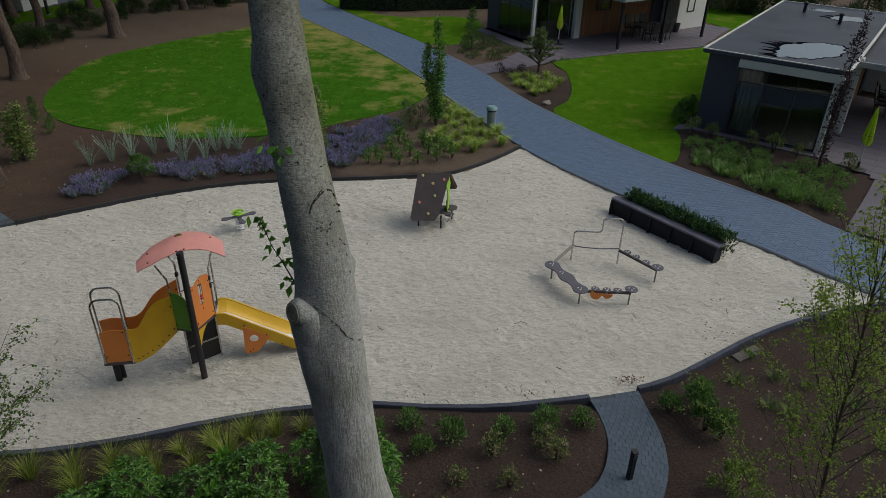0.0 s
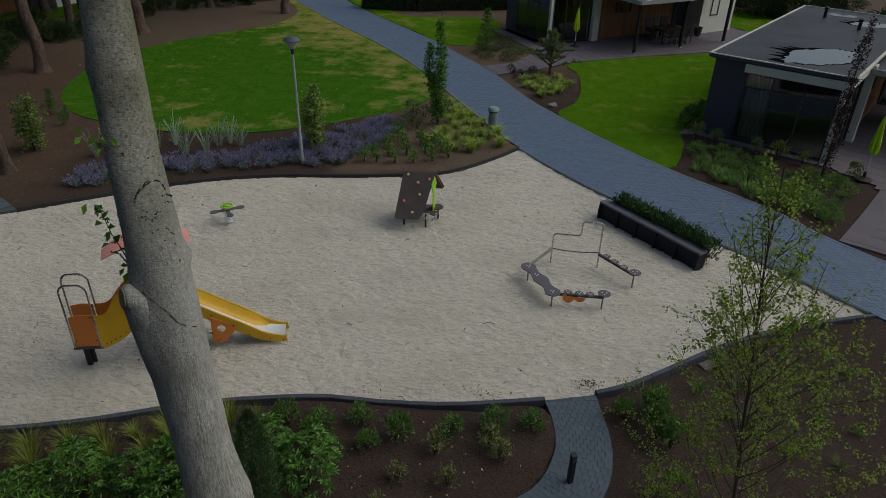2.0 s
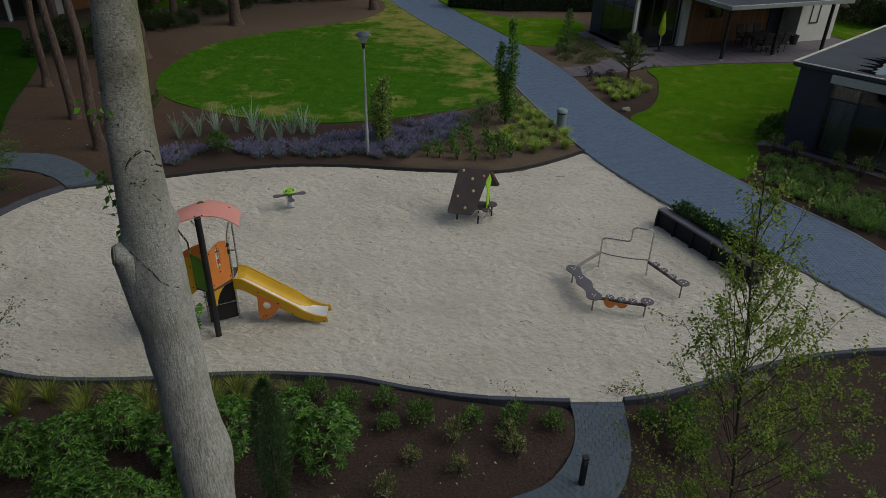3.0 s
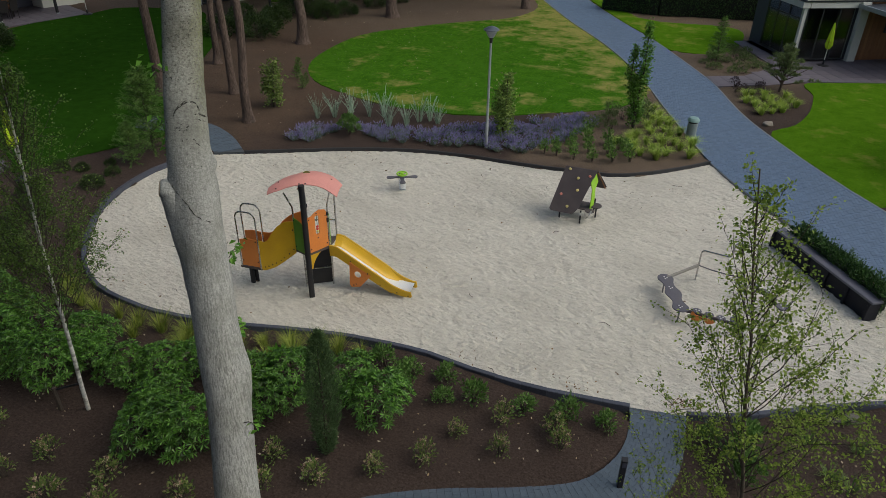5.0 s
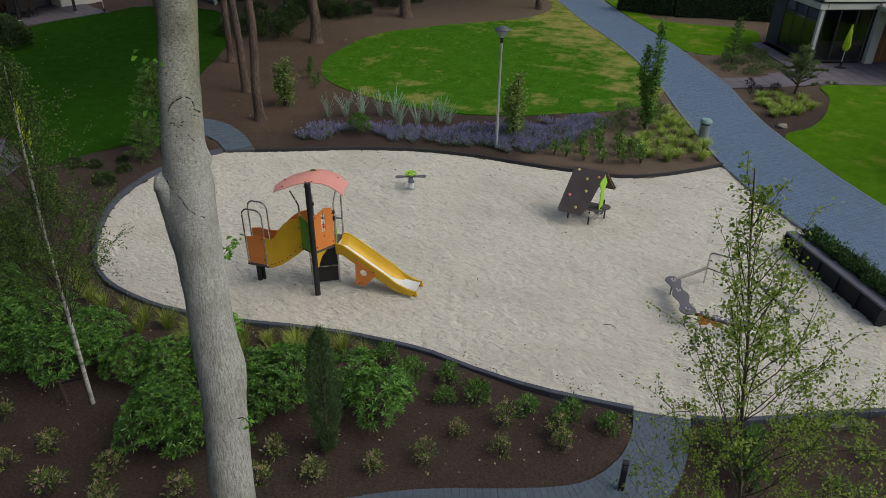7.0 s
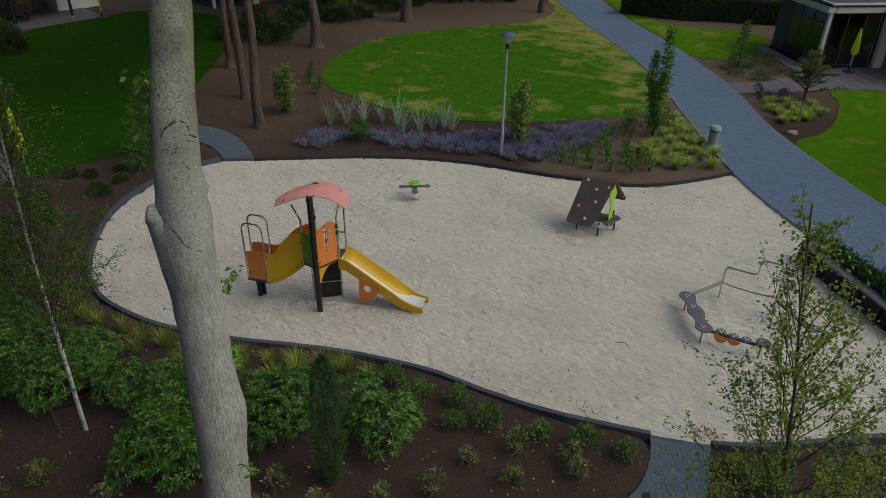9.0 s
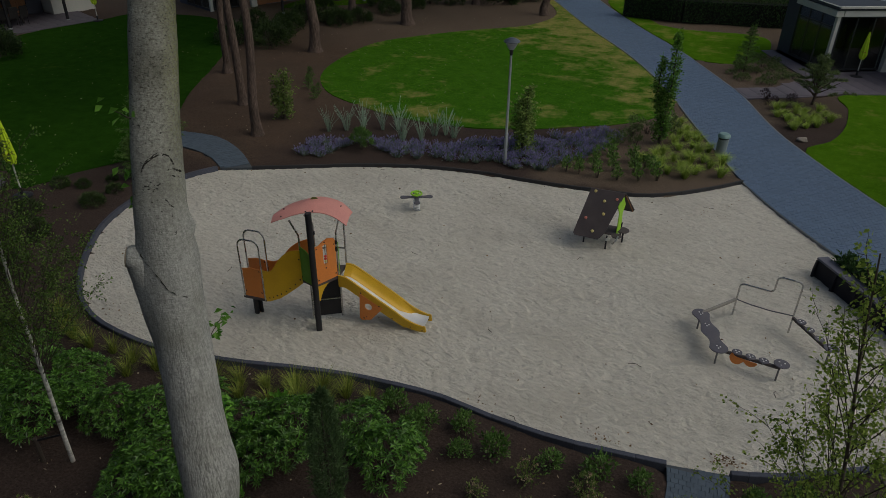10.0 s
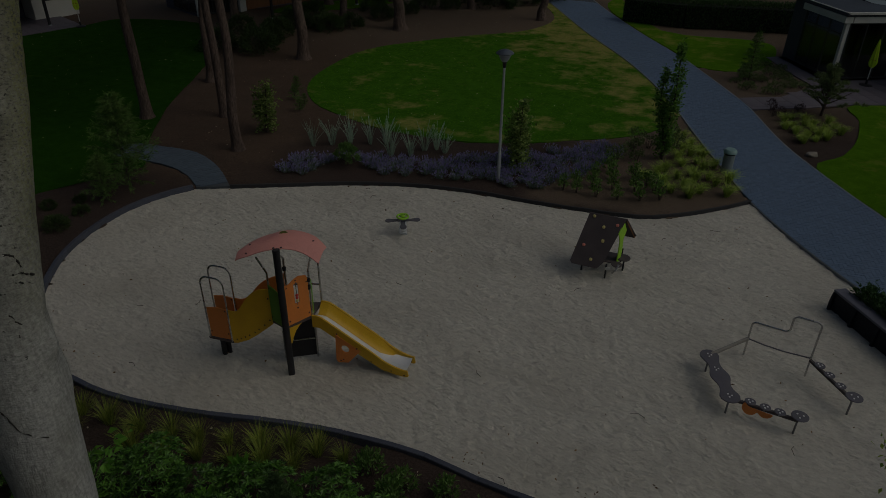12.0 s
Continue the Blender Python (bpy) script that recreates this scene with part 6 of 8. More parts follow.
for k in range(2):
    place(small_shrub(31 + k, SHRUB, "small rounded evergreen shrub in dark mulch", "small evergreen shrubs", 0.21, 0.42, 400, 0.075), GREENS[k::2], 0.82, 1.08, 15 + k)
    place(small_shrub(41 + k, SHRUBTIP, "small shrub with faded pinkish flower heads", "faded flowering shrubs", 0.17, 0.40, 210, 0.062, 7), TIPPED[k::2], 0.85, 1.15, 25 + k)
place(small_shrub(51, BUSHPALE, "pale green small-leaved bush beside the path", "pale bushes", 0.40, 0.62, 1300, 0.06), [(4.72, 7.2), (5.2, 6.6)], 0.9, 1.1, 7)
place(small_shrub(53, SHRUB, "rounded green bush among the catmint", "bush in the catmint", 0.44, 0.78, 1500, 0.085), [(-9.0, 18.7)], 1.0, 1.0, 9)
place(small_shrub(52, SHRUB, "tall dark green shrub beside the near path", "tall dark shrubs", 0.24, 0.75, 800, 0.075), [(4.85, 8.75), (5.02, 8.5, 0.9), (4.9, 9.15, 0.8)], 0.95, 1.1, 8)


# feather grass and sedges
def grass_clump(seed, material, label, group, n=150, h=0.46, w=0.008, spread=0.05, lean=0.5, droop=0.30):
    g = np.random.default_rng(seed)
    t = thing("grass_clump", (0, 0, 0), label, "grass", group)
    a = g.uniform(0, 2 * np.pi, n)
    k = np.sqrt(g.uniform(0, 1, n))
    base = np.stack([np.cos(a) * spread * k, np.sin(a) * spread * k, np.full(n, -0.02)], 1)
    way = np.stack([np.cos(a) * lean * k + 0.12, np.sin(a) * lean * k, np.ones(n)], 1) + g.normal(0, 0.12, (n, 3))
    blades(Mesh(), base, way, g.uniform(0.7, 1.2, n) * h, w, g, droop).part("blade", material, t, smooth=0, kind="stuff")
    return t


FEATHER = [(-7.9, 7.2), (-7.35, 7.3), (-6.75, 7.25), (-6.15, 7.3), (-5.55, 7.45), (-5.0, 7.62), (-4.5, 7.75), (-4.0, 7.92), (-3.5, 8.1), (-3.0, 8.28), (-2.55, 8.4), (-2.1, 8.5), (-5.3, 7.05), (-4.75, 7.25), (-4.2, 7.4), (-3.7, 7.6), (-3.2, 7.8),
           (-6.5, 6.9), (-8.45, 7.25), (-9.0, 7.45), (-9.5, 7.7), (-2.7, 7.95)]
for k in range(3):
    place(grass_clump(61 + k, GRASSY, "arching yellow-green feather grass clump by the kerb", "feather grasses along the kerb"), FEATHER[k::3], 0.8, 1.15, 35 + k)
BED_FAR = [(0.5, 21.2), (1.1, 21.1), (1.7, 21.7), (2.25, 22.3), (2.3, 22.8), (1.6, 24.1), (0.9, 25.5), (0.3, 26.6), (-0.2, 26.2), (0.1, 24.6), (-0.1, 23.2), (-0.4, 22.2)]
spots = scatter(BED_FAR, 0.60, 3, 0.22)
for k in range(2):
    place(grass_clump(71 + k, BEDGRASS, "pale green feather grass clump beside the brick path", "grasses in the far bed", 200, 0.50, 0.011, 0.05, 0.36, 0.70), spots[k::2], 0.9, 1.2, 45 + k)
BED_PINE = [(3.2, 28.8), (4.1, 27.4), (4.9, 28.4), (5.2, 29.8), (4.9, 31.0), (3.6, 30.8), (2.7, 30.3)]
place(grass_clump(75, BEDGRASS, "pale green feather grass clump under the small pine", "grasses round the pine", 150, 0.44, 0.012, 0.06, 0.42, 0.75), scatter(BED_PINE, 0.52, 4, 0.3), 0.85, 1.2, 47)
place(grass_clump(76, GRASSB, "low green sedge tuft in dark mulch", "sedge tufts", 60, 0.28, 0.009, 0.05, 1.0), [(6.24, 9.36), (6.5, 10.9), (6.7, 10.22), (6.55, 9.2), (7.74, 8.3), (7.24, 10.03), (8.18, 10.47), (8.46, 9.21), (7.0, 8.6), (9.0, 10.9), (7.9, 9.5), (5.9, 10.1), (8.9, 8.2), (9.6, 9.6)], 0.8, 1.3, 48)
BED_SHRUBS = [(-1.9, 20.3), (-1.3, 20.3), (-0.7, 20.4), (-0.1, 20.6), (0.4, 20.9), (-1.6, 20.9), (-1.0, 21.0), (-0.4, 21.2), (-1.2, 21.7), (-0.6, 21.9), (-2.1, 20.8), (-1.7, 21.6), (-2.3, 20.25), (0.15, 21.35), (-1.45, 22.3), (-0.15, 21.75)]
place(small_shrub(81, COVER, "light green young shrub in the flower bed", "young shrubs in the far bed", 0.13, 0.48, 150, 0.09), BED_SHRUBS, 0.9, 1.2, 49)
place(small_shrub(82, HERB, "grey-green low shrub under the columnar tree", "low grey shrubs", 0.3, 0.4, 360, 0.06), [(-1.2, 24.3), (-0.8, 24.9), (-0.3, 25.3), (-0.9, 23.6), (-1.5, 23.4), (-0.3, 26.0), (-1.3, 25.2), (0.0, 25.2)], 0.9, 1.3, 50)

# bed in front of the house
HOUSE_BED = [(8.0, 21.4), (9.2, 19.6), (10.4, 18.2), (11.2, 17.1), (12.2, 18.4), (13.4, 20.0), (12.6, 20.9), (9.9, 22.9), (9.2, 23.3), (8.7, 22.8)]
for k in range(2):
    place(small_shrub(85 + k, COVER, "low spreading green ground-cover plant before the house", "ground cover before the house", 0.34, 0.26, 480, 0.055), scatter(HOUSE_BED, 0.62, 8)[k::2], 0.75, 1.2, 52 + k)
place(small_shrub(87, SHRUBTIP, "pale green upright shrub beside the house wall", "shrubs at the house wall", 0.22, 0.62, 300, 0.075), [(9.15, 23.75), (9.75, 23.4), (10.9, 22.6), (11.5, 22.15), (12.1, 21.7), (13.3, 20.6)], 0.9, 1.2, 54)
place(small_shrub(88, SHRUB, "dark green leafy shrub against the house wall", "house corner shrubs", 0.34, 0.6, 600, 0.07), [(9.05, 25.0), (9.3, 25.45), (9.55, 25.9), (9.85, 26.35)], 0.9, 1.1, 55)
NORTH_BED = [(0.2, 35.9), (0.9, 34.5), (1.7, 33.2), (2.7, 33.4), (3.6, 35.3), (3.0, 36.8), (2.0, 38.8), (1.2, 38.0), (0.7, 36.7)]
place(small_shrub(89, HERB, "low grey-green planting beside the far house", "planting at the far house", 0.30, 0.22, 320, 0.06), scatter(NORTH_BED, 0.75, 9), 0.85, 1.3, 56)
place(small_shrub(90, PURPLE, "low dark red shrub at the bed's edge", "dark red shrubs", 0.2, 0.34, 160, 0.06), [(3.0, 31.0), (3.6, 31.5), (2.6, 31.3), (2.7, 30.6)], 0.9, 1.2, 57)


for k in range(2):
    place(grass_clump(93 + k, COVER, "bright green strap-leaved perennial before the house", "perennials before the house", 60, 0.36, 0.028, 0.08, 0.9), scatter([(8.1, 21.3), (9.2, 19.6), (10.4, 18.2), (11.0, 17.4), (11.8, 18.3), (11.4, 19.6), (10.0, 21.0), (9.0, 22.2)], 0.54, 17)[k::2], 0.8, 1.25, 58 + k)


# silvery upright perennials behind the catmint
def silver_spikes(seed):
    g = np.random.default_rng(seed)
    t = thing("silver_perennial", (0, 0, 0), "clump of upright silvery grey-green stems in the bed", "perennial", "silvery perennials by the lawn")
    n = 20
    a = g.uniform(0, 6.28, n)
    k = np.sqrt(g.uniform(0, 1, n))
    m = Mesh()
    for i in range(n):
        h = g.uniform(0.55, 0.98)
        out = np.array([math.cos(a[i]), math.sin(a[i])]) * k[i]
        line = [np.array([*(out * 0.05), -0.03]), np.array([*(out * 0.15), h * 0.5]), np.array([*(out * 0.40), h])]
        m.tube(line, [0.006, 0.008, 0.003], 4)
        w = g.uniform(0.15, 0.97, 18)
        q = np.stack([np.interp(w, [0, 0.5, 1], [p[c] for p in line]) for c in range(3)], 1)
        leaves(m, q, np.tile([*out, 1.2], (18, 1)) + g.normal(0, 0.5, (18, 3)), 0.055, 0.014, g)
    m.part("stem", SAGE, t, smooth=0, kind="stuff")
    return t


SPIKES = [(-10.95, 19.6), (-10.45, 20.0), (-9.97, 20.4), (-9.35, 20.7), (-8.17, 20.1), (-7.58, 20.38), (-7.4, 21.0), (-7.1, 21.3), (-6.7, 21.15), (-8.9, 21.0)]
for k in range(2):
    place(silver_spikes(91 + k), SPIKES[k::2], 0.9, 1.15, 60 + k)


# catmint
def catmint():
    g = np.random.default_rng(97)
    t = tagged(new("catmint"), "low drift of purple flowering catmint along the kerb", "flowers", kind="stuff")
    drift = [(-10.57, 17.1), (-9.57, 17.65), (-8.17, 18.45), (-6.37, 19.15), (-4.67, 19.5), (-3.07, 19.75), (-2.67, 20.38), (-2.17, 21.38), (-1.57, 23.08), (-1.47, 24.68), (-2.57, 24.08), (-3.77, 22.75), (-4.97, 21.95), (-5.87, 20.95), (-6.57, 20.25), (-8.27, 19.75), (-9.87, 18.95), (-10.9, 18.25)]
    low_, flo = Mesh(), Mesh()
    for x, y in scatter(drift, 0.40, 12, 0.45):
        if abs(x + 9.0) < 0.55 and abs(y - 18.6) < 0.55:
            continue
        size = g.uniform(0.75, 1.2)
        n = 70
        a, k = g.uniform(0, 6.28, n), np.sqrt(g.uniform(0, 1, n))
        base = np.stack([x + np.cos(a) * 0.10 * k, y + np.sin(a) * 0.10 * k, np.full(n, level(x, y))], 1)
        way = np.stack([np.cos(a) * k * 0.8, np.sin(a) * k * 0.8, np.ones(n)], 1)
        tip = base + unit(way) * (g.uniform(0.16, 0.30, n) * size)[:, None]
        blades(low_, base, way, np.linalg.norm(tip - base, axis=1), 0.016, g, 0.05)
        q = np.repeat(tip[:40], 3, 0)
        leaves(flo, q - np.array([0, 0, 0.04]), unit(np.repeat(way[:40], 3, 0)) + g.normal(0, 0.35, (120, 3)), g.uniform(0.05, 0.11, 120), 0.018, g)
        q = tip[g.integers(0, n, 50)] * np.array([1, 1, 0.6]) + g.normal(0, 0.04, (50, 3)) * np.array([1, 1, 0.5])
        leaves(low_, q, rng_dirs(g, 50, -0.1, 0.6), 0.06, 0.028, g)
    low_.part("leaf", SILVER, t, smooth=0, kind="stuff")
    flo.part("flower", LAVENDER, t, smooth=0, kind="stuff")


catmint()


# ---- trees ----
def branch_line(g, a, way, length, bend=0.15, n=5, lift=0.0):
    p, d = Vector(a), Vector(way).normalized()
    out = [p.copy()]
    for _ in range(n):
        d = (d + Vector(g.normal(0, bend, 3)) + Vector((0, 0, lift))).normalized()
        p = p + d * (length / n)
        out.append(p.copy())
    return out


# the big grey-barked tree close by
def big_tree():
    t = thing("big_tree", (0, 0, 0), "tall smooth grey-barked tree trunk with a sawn-off branch stub", "tree")
    g = np.random.default_rng(5)
    axis = [(-0.05, 2.85, 0.0, 0.43), (-0.07, 2.90, 0.35, 0.33), (-0.12, 3.02, 1.2, 0.28), (-0.185, 3.18, 2.2, 0.248), (-0.209, 3.23, 2.5, 0.239), (-0.248, 3.31, 3.0, 0.227), (-0.278, 3.40, 3.5, 0.218), (-0.315, 3.48, 4.0, 0.214), (-0.378, 3.54, 4.5, 0.212), (-0.428, 3.61, 5.0, 0.206),
            (-0.484, 3.68, 5.5, 0.206), (-0.522, 3.73, 6.0, 0.206), (-0.565, 3.80, 6.5, 0.184), (-0.69, 4.0, 7.0, 0.168), (-0.79, 4.20, 7.5, 0.166), (-0.86, 4.37, 8.0, 0.150), (-1.0, 4.68, 9.0, 0.143), (-1.12, 5.0, 10.2, 0.132), (-1.2, 5.2, 11.6, 0.11), (-1.2, 5.4, 13.2, 0.073), (-1.25, 5.5, 15.0, 0.027)]
    zs = np.concatenate([np.linspace(0, 2.9, 24), np.linspace(3.0, 9.0, 150), np.linspace(9.2, 15, 24)])
    ax = np.array(axis)
    n = 64
    # branch collars and healed wounds: angle, height, width, reach
    knots = [(3.88, 6.00, 0.40, 0.20, 0.055), (0.45, 4.25, 0.34, 0.30, 0.062), (1.3, 6.05, 0.22, 0.20, 0.03), (0.55, 6.34, 0.17, 0.07, 0.04), (2.9, 7.50, 0.4, 0.16, 0.05), (3.8, 5.70, 0.40, 0.26, 0.045), (-1.6, 6.9, 0.5, 0.12, 0.012), (3.6, 5.2, 0.3, 0.2, 0.018)]
    v, f = [], []
    for j, z in enumerate(zs):
        x, y, r = (np.interp(z, ax[:, 2], ax[:, c]) for c in (0, 1, 3))
        for i in range(n):
            a = 2 * math.pi * i / n
            rr = r * (1 + 0.03 * noise.noise((math.cos(a) * 1.2, math.sin(a) * 1.2, z * 0.9)) + 0.022 * noise.noise((math.cos(a) * 3, math.sin(a) * 3, z * 6)) + 0.008 * noise.noise((math.cos(a) * 9, math.sin(a) * 9, z * 24)))
            rr += 0.0014 * math.sin(z * 62 + 3 * noise.noise((math.cos(a) * 2, math.sin(a) * 2, z * 2))) * max(0, noise.noise((math.cos(a) * 2.2 + 9, math.sin(a) * 2.2, z * 1.3)) + 0.25)
            for ka, kz, kw, kh, kr in knots:
                da = (a - ka + math.pi) % (2 * math.pi) - math.pi
                rr += kr * math.exp(-(da / (kw * 1.3)) ** 2 - ((z - kz) / kh) ** 2)
            if z < 0.7:
                rr *= 1 + 0.10 * math.sin(5 * a + 1) * (0.7 - z) / 0.7
            v.append((x + rr * math.cos(a), y + rr * math.sin(a), z + level(0, 3) - 0.1 if z < 0.05 else z))
        if j:
            f += [((j - 1) * n + i, (j - 1) * n + (i + 1) % n, j * n + (i + 1) % n, j * n + i) for i in range(n)]
    Mesh().add(v, f).part("trunk", BARK, t, "smooth grey bark with horizontal wrinkles", smooth=80)
    # sawn branch stub
    d = Vector((-0.72, -0.66, 0.20)).normalized()
    a = Vector((-0.51, 3.74, 6.09))
    out = Vector((-0.737, -0.676, 0))
    bend = [a + out * 0.0 - Vector((0, 0, 0.52)), a + out * 0.055 - Vector((0, 0, 0.37)), a + out * 0.105 - Vector((0, 0, 0.22)), a + out * 0.16 - Vector((0, 0, 0.10)), a + d * 0.21, a + d * 0.255, a + d * 0.285, a + d * 0.295]
    Mesh().tube(bend, [0.150, 0.160, 0.158, 0.142, 0.116, 0.094, 0.084, 0.073], 24).part("stub", BARK, t, smooth=60)
    Mesh().lathe([(0.072, 0), (0.072, 0.006), (0.05, 0.010), (0.045, 0.004), (0.02, 0.008), (0.004, 0.004)], 20, Matrix.Translation(a + d * 0.2965) @ d.to_track_quat("Z", "Y").to_matrix().to_4x4()).part("cut_face", CUT, t, "weathered sawn face")
    # healed scars: short dark cracks in the bark
    def crack(pts, w):
        m = Mesh()
        line = []
        for an, z in pts:
            z += 0.026
            x, y, r = (np.interp(z, ax[:, 2], ax[:, c]) for c in (0, 1, 3))
            rr = r * 1.0 + 0.002
            for ka, kz, kw, kh, kr in knots:
                da = (an - ka + math.pi) % (2 * math.pi) - math.pi
                rr += kr * math.exp(-(da / (kw * 1.3)) ** 2 - ((z - kz) / kh) ** 2)
            line.append((x + rr * math.cos(an), y + rr * math.sin(an), z))
        line = [p + Vector(g.normal(0, 0.003, 3)) for p in spline(line, 5)]
        m.tube(line, [w * (0.12, 0.2, 1.0, 1.3, 0.7)[int(g.integers(0, 5))] for k in range(len(line))], 6)
        m.part("scar", SCAR, t)
    crack([(-1.39, 6.745), (-1.17, 6.805), (-0.87, 6.840), (-0.54, 6.850), (-0.29, 6.825), (-0.09, 6.775)], 0.005)
    crack([(-1.39, 6.755), (-1.12, 6.820), (-0.67, 6.860), (-0.29, 6.830)], 0.004)
    crack([(-1.29, 6.665), (-1.07, 6.660), (-0.77, 6.665), (-0.57, 6.670)], 0.005)
    crack([(-1.17, 6.645), (-0.87, 6.640), (-0.67, 6.650)], 0.004)
    crack([(-0.42, 6.750), (-0.17, 6.745), (0.03, 6.730), (0.28, 6.705)], 0.006)
    crack([(-0.29, 6.705), (-0.12, 6.700), (0.23, 6.665)], 0.005)
    crack([(-0.52, 6.565), (-0.37, 6.535), (-0.22, 6.505)], 0.004)
    crack([(-1.82, 6.18), (-1.47, 6.11), (-1.17, 6.04), (-0.84, 5.92), (-0.30, 5.84)], 0.0035)
    for _ in range(110):
        an, z = g.uniform(-2.9, -0.2), g.uniform(6.3, 8.6)
        crack([(an, z), (an + g.uniform(0.015, 0.06), z + g.normal(0, 0.003))], g.uniform(0.0015, 0.0035))
    # water shoots with leaves
    for a, way, size, k_ in (((-0.72, 3.75, 6.20), (-0.20, 0.30, 0.50), 0.55, 16), ((-0.66, 3.81, 6.25), (-0.28, 0.25, 0.40), 0.42, 9), ((-0.68, 3.73, 6.20), (-0.7, 0.15, 0.25), 0.16, 5), ((-0.47, 3.86, 5.14), (-0.12, 0.33, 0.28), 0.42, 16), ((-0.76, 3.87, 7.09), (-0.3, -0.8, 0.35), 0.13, 6), ((-0.40, 3.74, 4.46), (-0.10, 0.32, 0.20), 0.36, 18), ((-0.04, 3.36, 3.80), (0.9, 0.3, 0.3), 0.3, 6), ((-0.41, 3.21, 4.67), (-0.1, -1, 0.2), 0.10, 4)):
        k = int(1.5 * k_)
        line = branch_line(g, a, way, size, 0.22, 5)
        sh = Mesh().tube(line, [0.006, 0.005, 0.004, 0.003, 0.003, 0.002], 5).part("water_shoot", TWIG, t)
        pts = np.array([line[2 + i % 4][:] for i in range(k)]) + g.normal(0, 0.03, (k, 3))
        lm = Mesh()
        leaves(lm, pts, rng_dirs(g, k, -0.6, 0.5), g.uniform(0.055, 0.085, k), g.uniform(0.034, 0.05, k), g, 0.25, 0.6)
        lm.part("leaf_spray", LAUREL, sh, smooth=0, kind="stuff")
    # crown above
    limbs, crown = Mesh(), Mesh()
    for k in range(14):
        z = 10.0 + 0.35 * k
        x, y, r = (np.interp(z, ax[:, 2], ax[:, c]) for c in (0, 1, 3))
        an = 2.4 * k
        line = branch_line(g, (x, y, z), (math.cos(an), math.sin(an), 0.6), 3.2 - 0.1 * k, 0.12, 6)
        limbs.tube(line, [0.07, 0.055, 0.045, 0.035, 0.025, 0.015, 0.006], 7)
        q = np.array([p[:] for p in line[2:]])
        q = q[g.integers(0, len(q), 420)] + g.normal(0, 0.45, (420, 3))
        leaves(crown, q, rng_dirs(g, 420, -0.5, 0.6), 0.17, 0.12, g)
    limbs.part("limb", BARK, t, kind="stuff")
    crown.part("crown", CANOPY, t, smooth=0, kind="stuff")


big_tree()


# young birches
def birch(base, axis, reach, twigs, seed, label, tie=False, leaf=0.042, first=0.25, dense=9, bark=None, leaf_material=None, taper=0.85):
    g = np.random.default_rng(seed)
    t = thing("birch", (0, 0, 0), label, "tree", "young birches")
    line = spline([Vector(p) for p in axis], 5)
    n = len(line)
    r0 = 0.034 if tie else 0.021
    Mesh().tube(line, [r0 * (1 - i / n) ** 0.8 + 0.004 for i in range(n)], 10).part("trunk", bark or BIRCHBARK, t, "slim young trunk")
    limbs, crown = Mesh(), Mesh()
    pts = []
    h = axis[-1][2]
    for k in range(twigs):
        s = first + (0.97 - first) * ((k + 0.5) / twigs) ** 1.25
        p = line[int(s * (n - 1))]
        a = 2.4 * k + g.uniform(-0.4, 0.4)
        long_ = (reach * (1.0 - s) ** taper + 0.06) * g.uniform(0.7, 1.15)
        b = branch_line(g, p, (math.cos(a), math.sin(a), 1.25 + 1.0 * s), long_, 0.08, 6, 0.03)
        limbs.tube(b, [0.009 * (1 - s * 0.6), 0.007 * (1 - s * 0.6), 0.005, 0.0035, 0.0026, 0.002, 0.0014], 5)
        for q in range(8 if s < 0.5 else 7 if s < 0.75 else 5):
            i = 2 + q % 4
            c = b[i].lerp(b[i + 1], g.uniform())
            w = (b[i + 1] - b[i]).normalized() + Vector(g.normal(0, 0.6, 3))
            tw = branch_line(g, c, w, g.uniform(0.2, 0.55) * (long_ / reach + 0.12), 0.2, 4)
            limbs.tube(tw, [0.0028, 0.0022, 0.0018, 0.0014, 0.001], 4, caps=False)
            for d in tw[1:]:
                for _ in range(dense if s < 0.5 else dense - 2 if s < 0.7 else 3):
                    pts.append((d + Vector(g.normal(0, 0.025, 3)))[:])
        for d in b[3:]:
            for _ in range(2):
                pts.append((d + Vector(g.normal(0, 0.03, 3)))[:])
    limbs.part("branch", TWIG, t, kind="stuff")
    pts = np.array(pts)
    leaves(crown, pts, rng_dirs(g, len(pts), -0.9, 0.4), g.uniform(0.75, 1.2, len(pts)) * leaf, g.uniform(0.6, 0.8, len(pts)) * leaf, g, 0.1)
    crown.part("crown", leaf_material or BIRCHLEAF, t, smooth=0, kind="stuff")
    if tie:
        z = level(base[0] - 0.33, base[1] - 0.2)
        Mesh().tube([(base[0] - 0.33, base[1] - 0.25, z - 0.1), (base[0] - 0.36, base[1] - 0.24, z + 0.5)], 0.035, 9).part("stake", TWIG, t, "short wooden stake")
        q = line[3]
        Mesh().tube([(base[0] - 0.36, base[1] - 0.24, z + 0.45), (base[0] - 0.15, base[1] - 0.12, z + 0.52), (q.x - 0.05, q.y, z + 0.62), (q.x + 0.06, q.y, z + 0.62)], 0.018, 6).part("tie", BLACK, t, "black rubber tie")
    return t


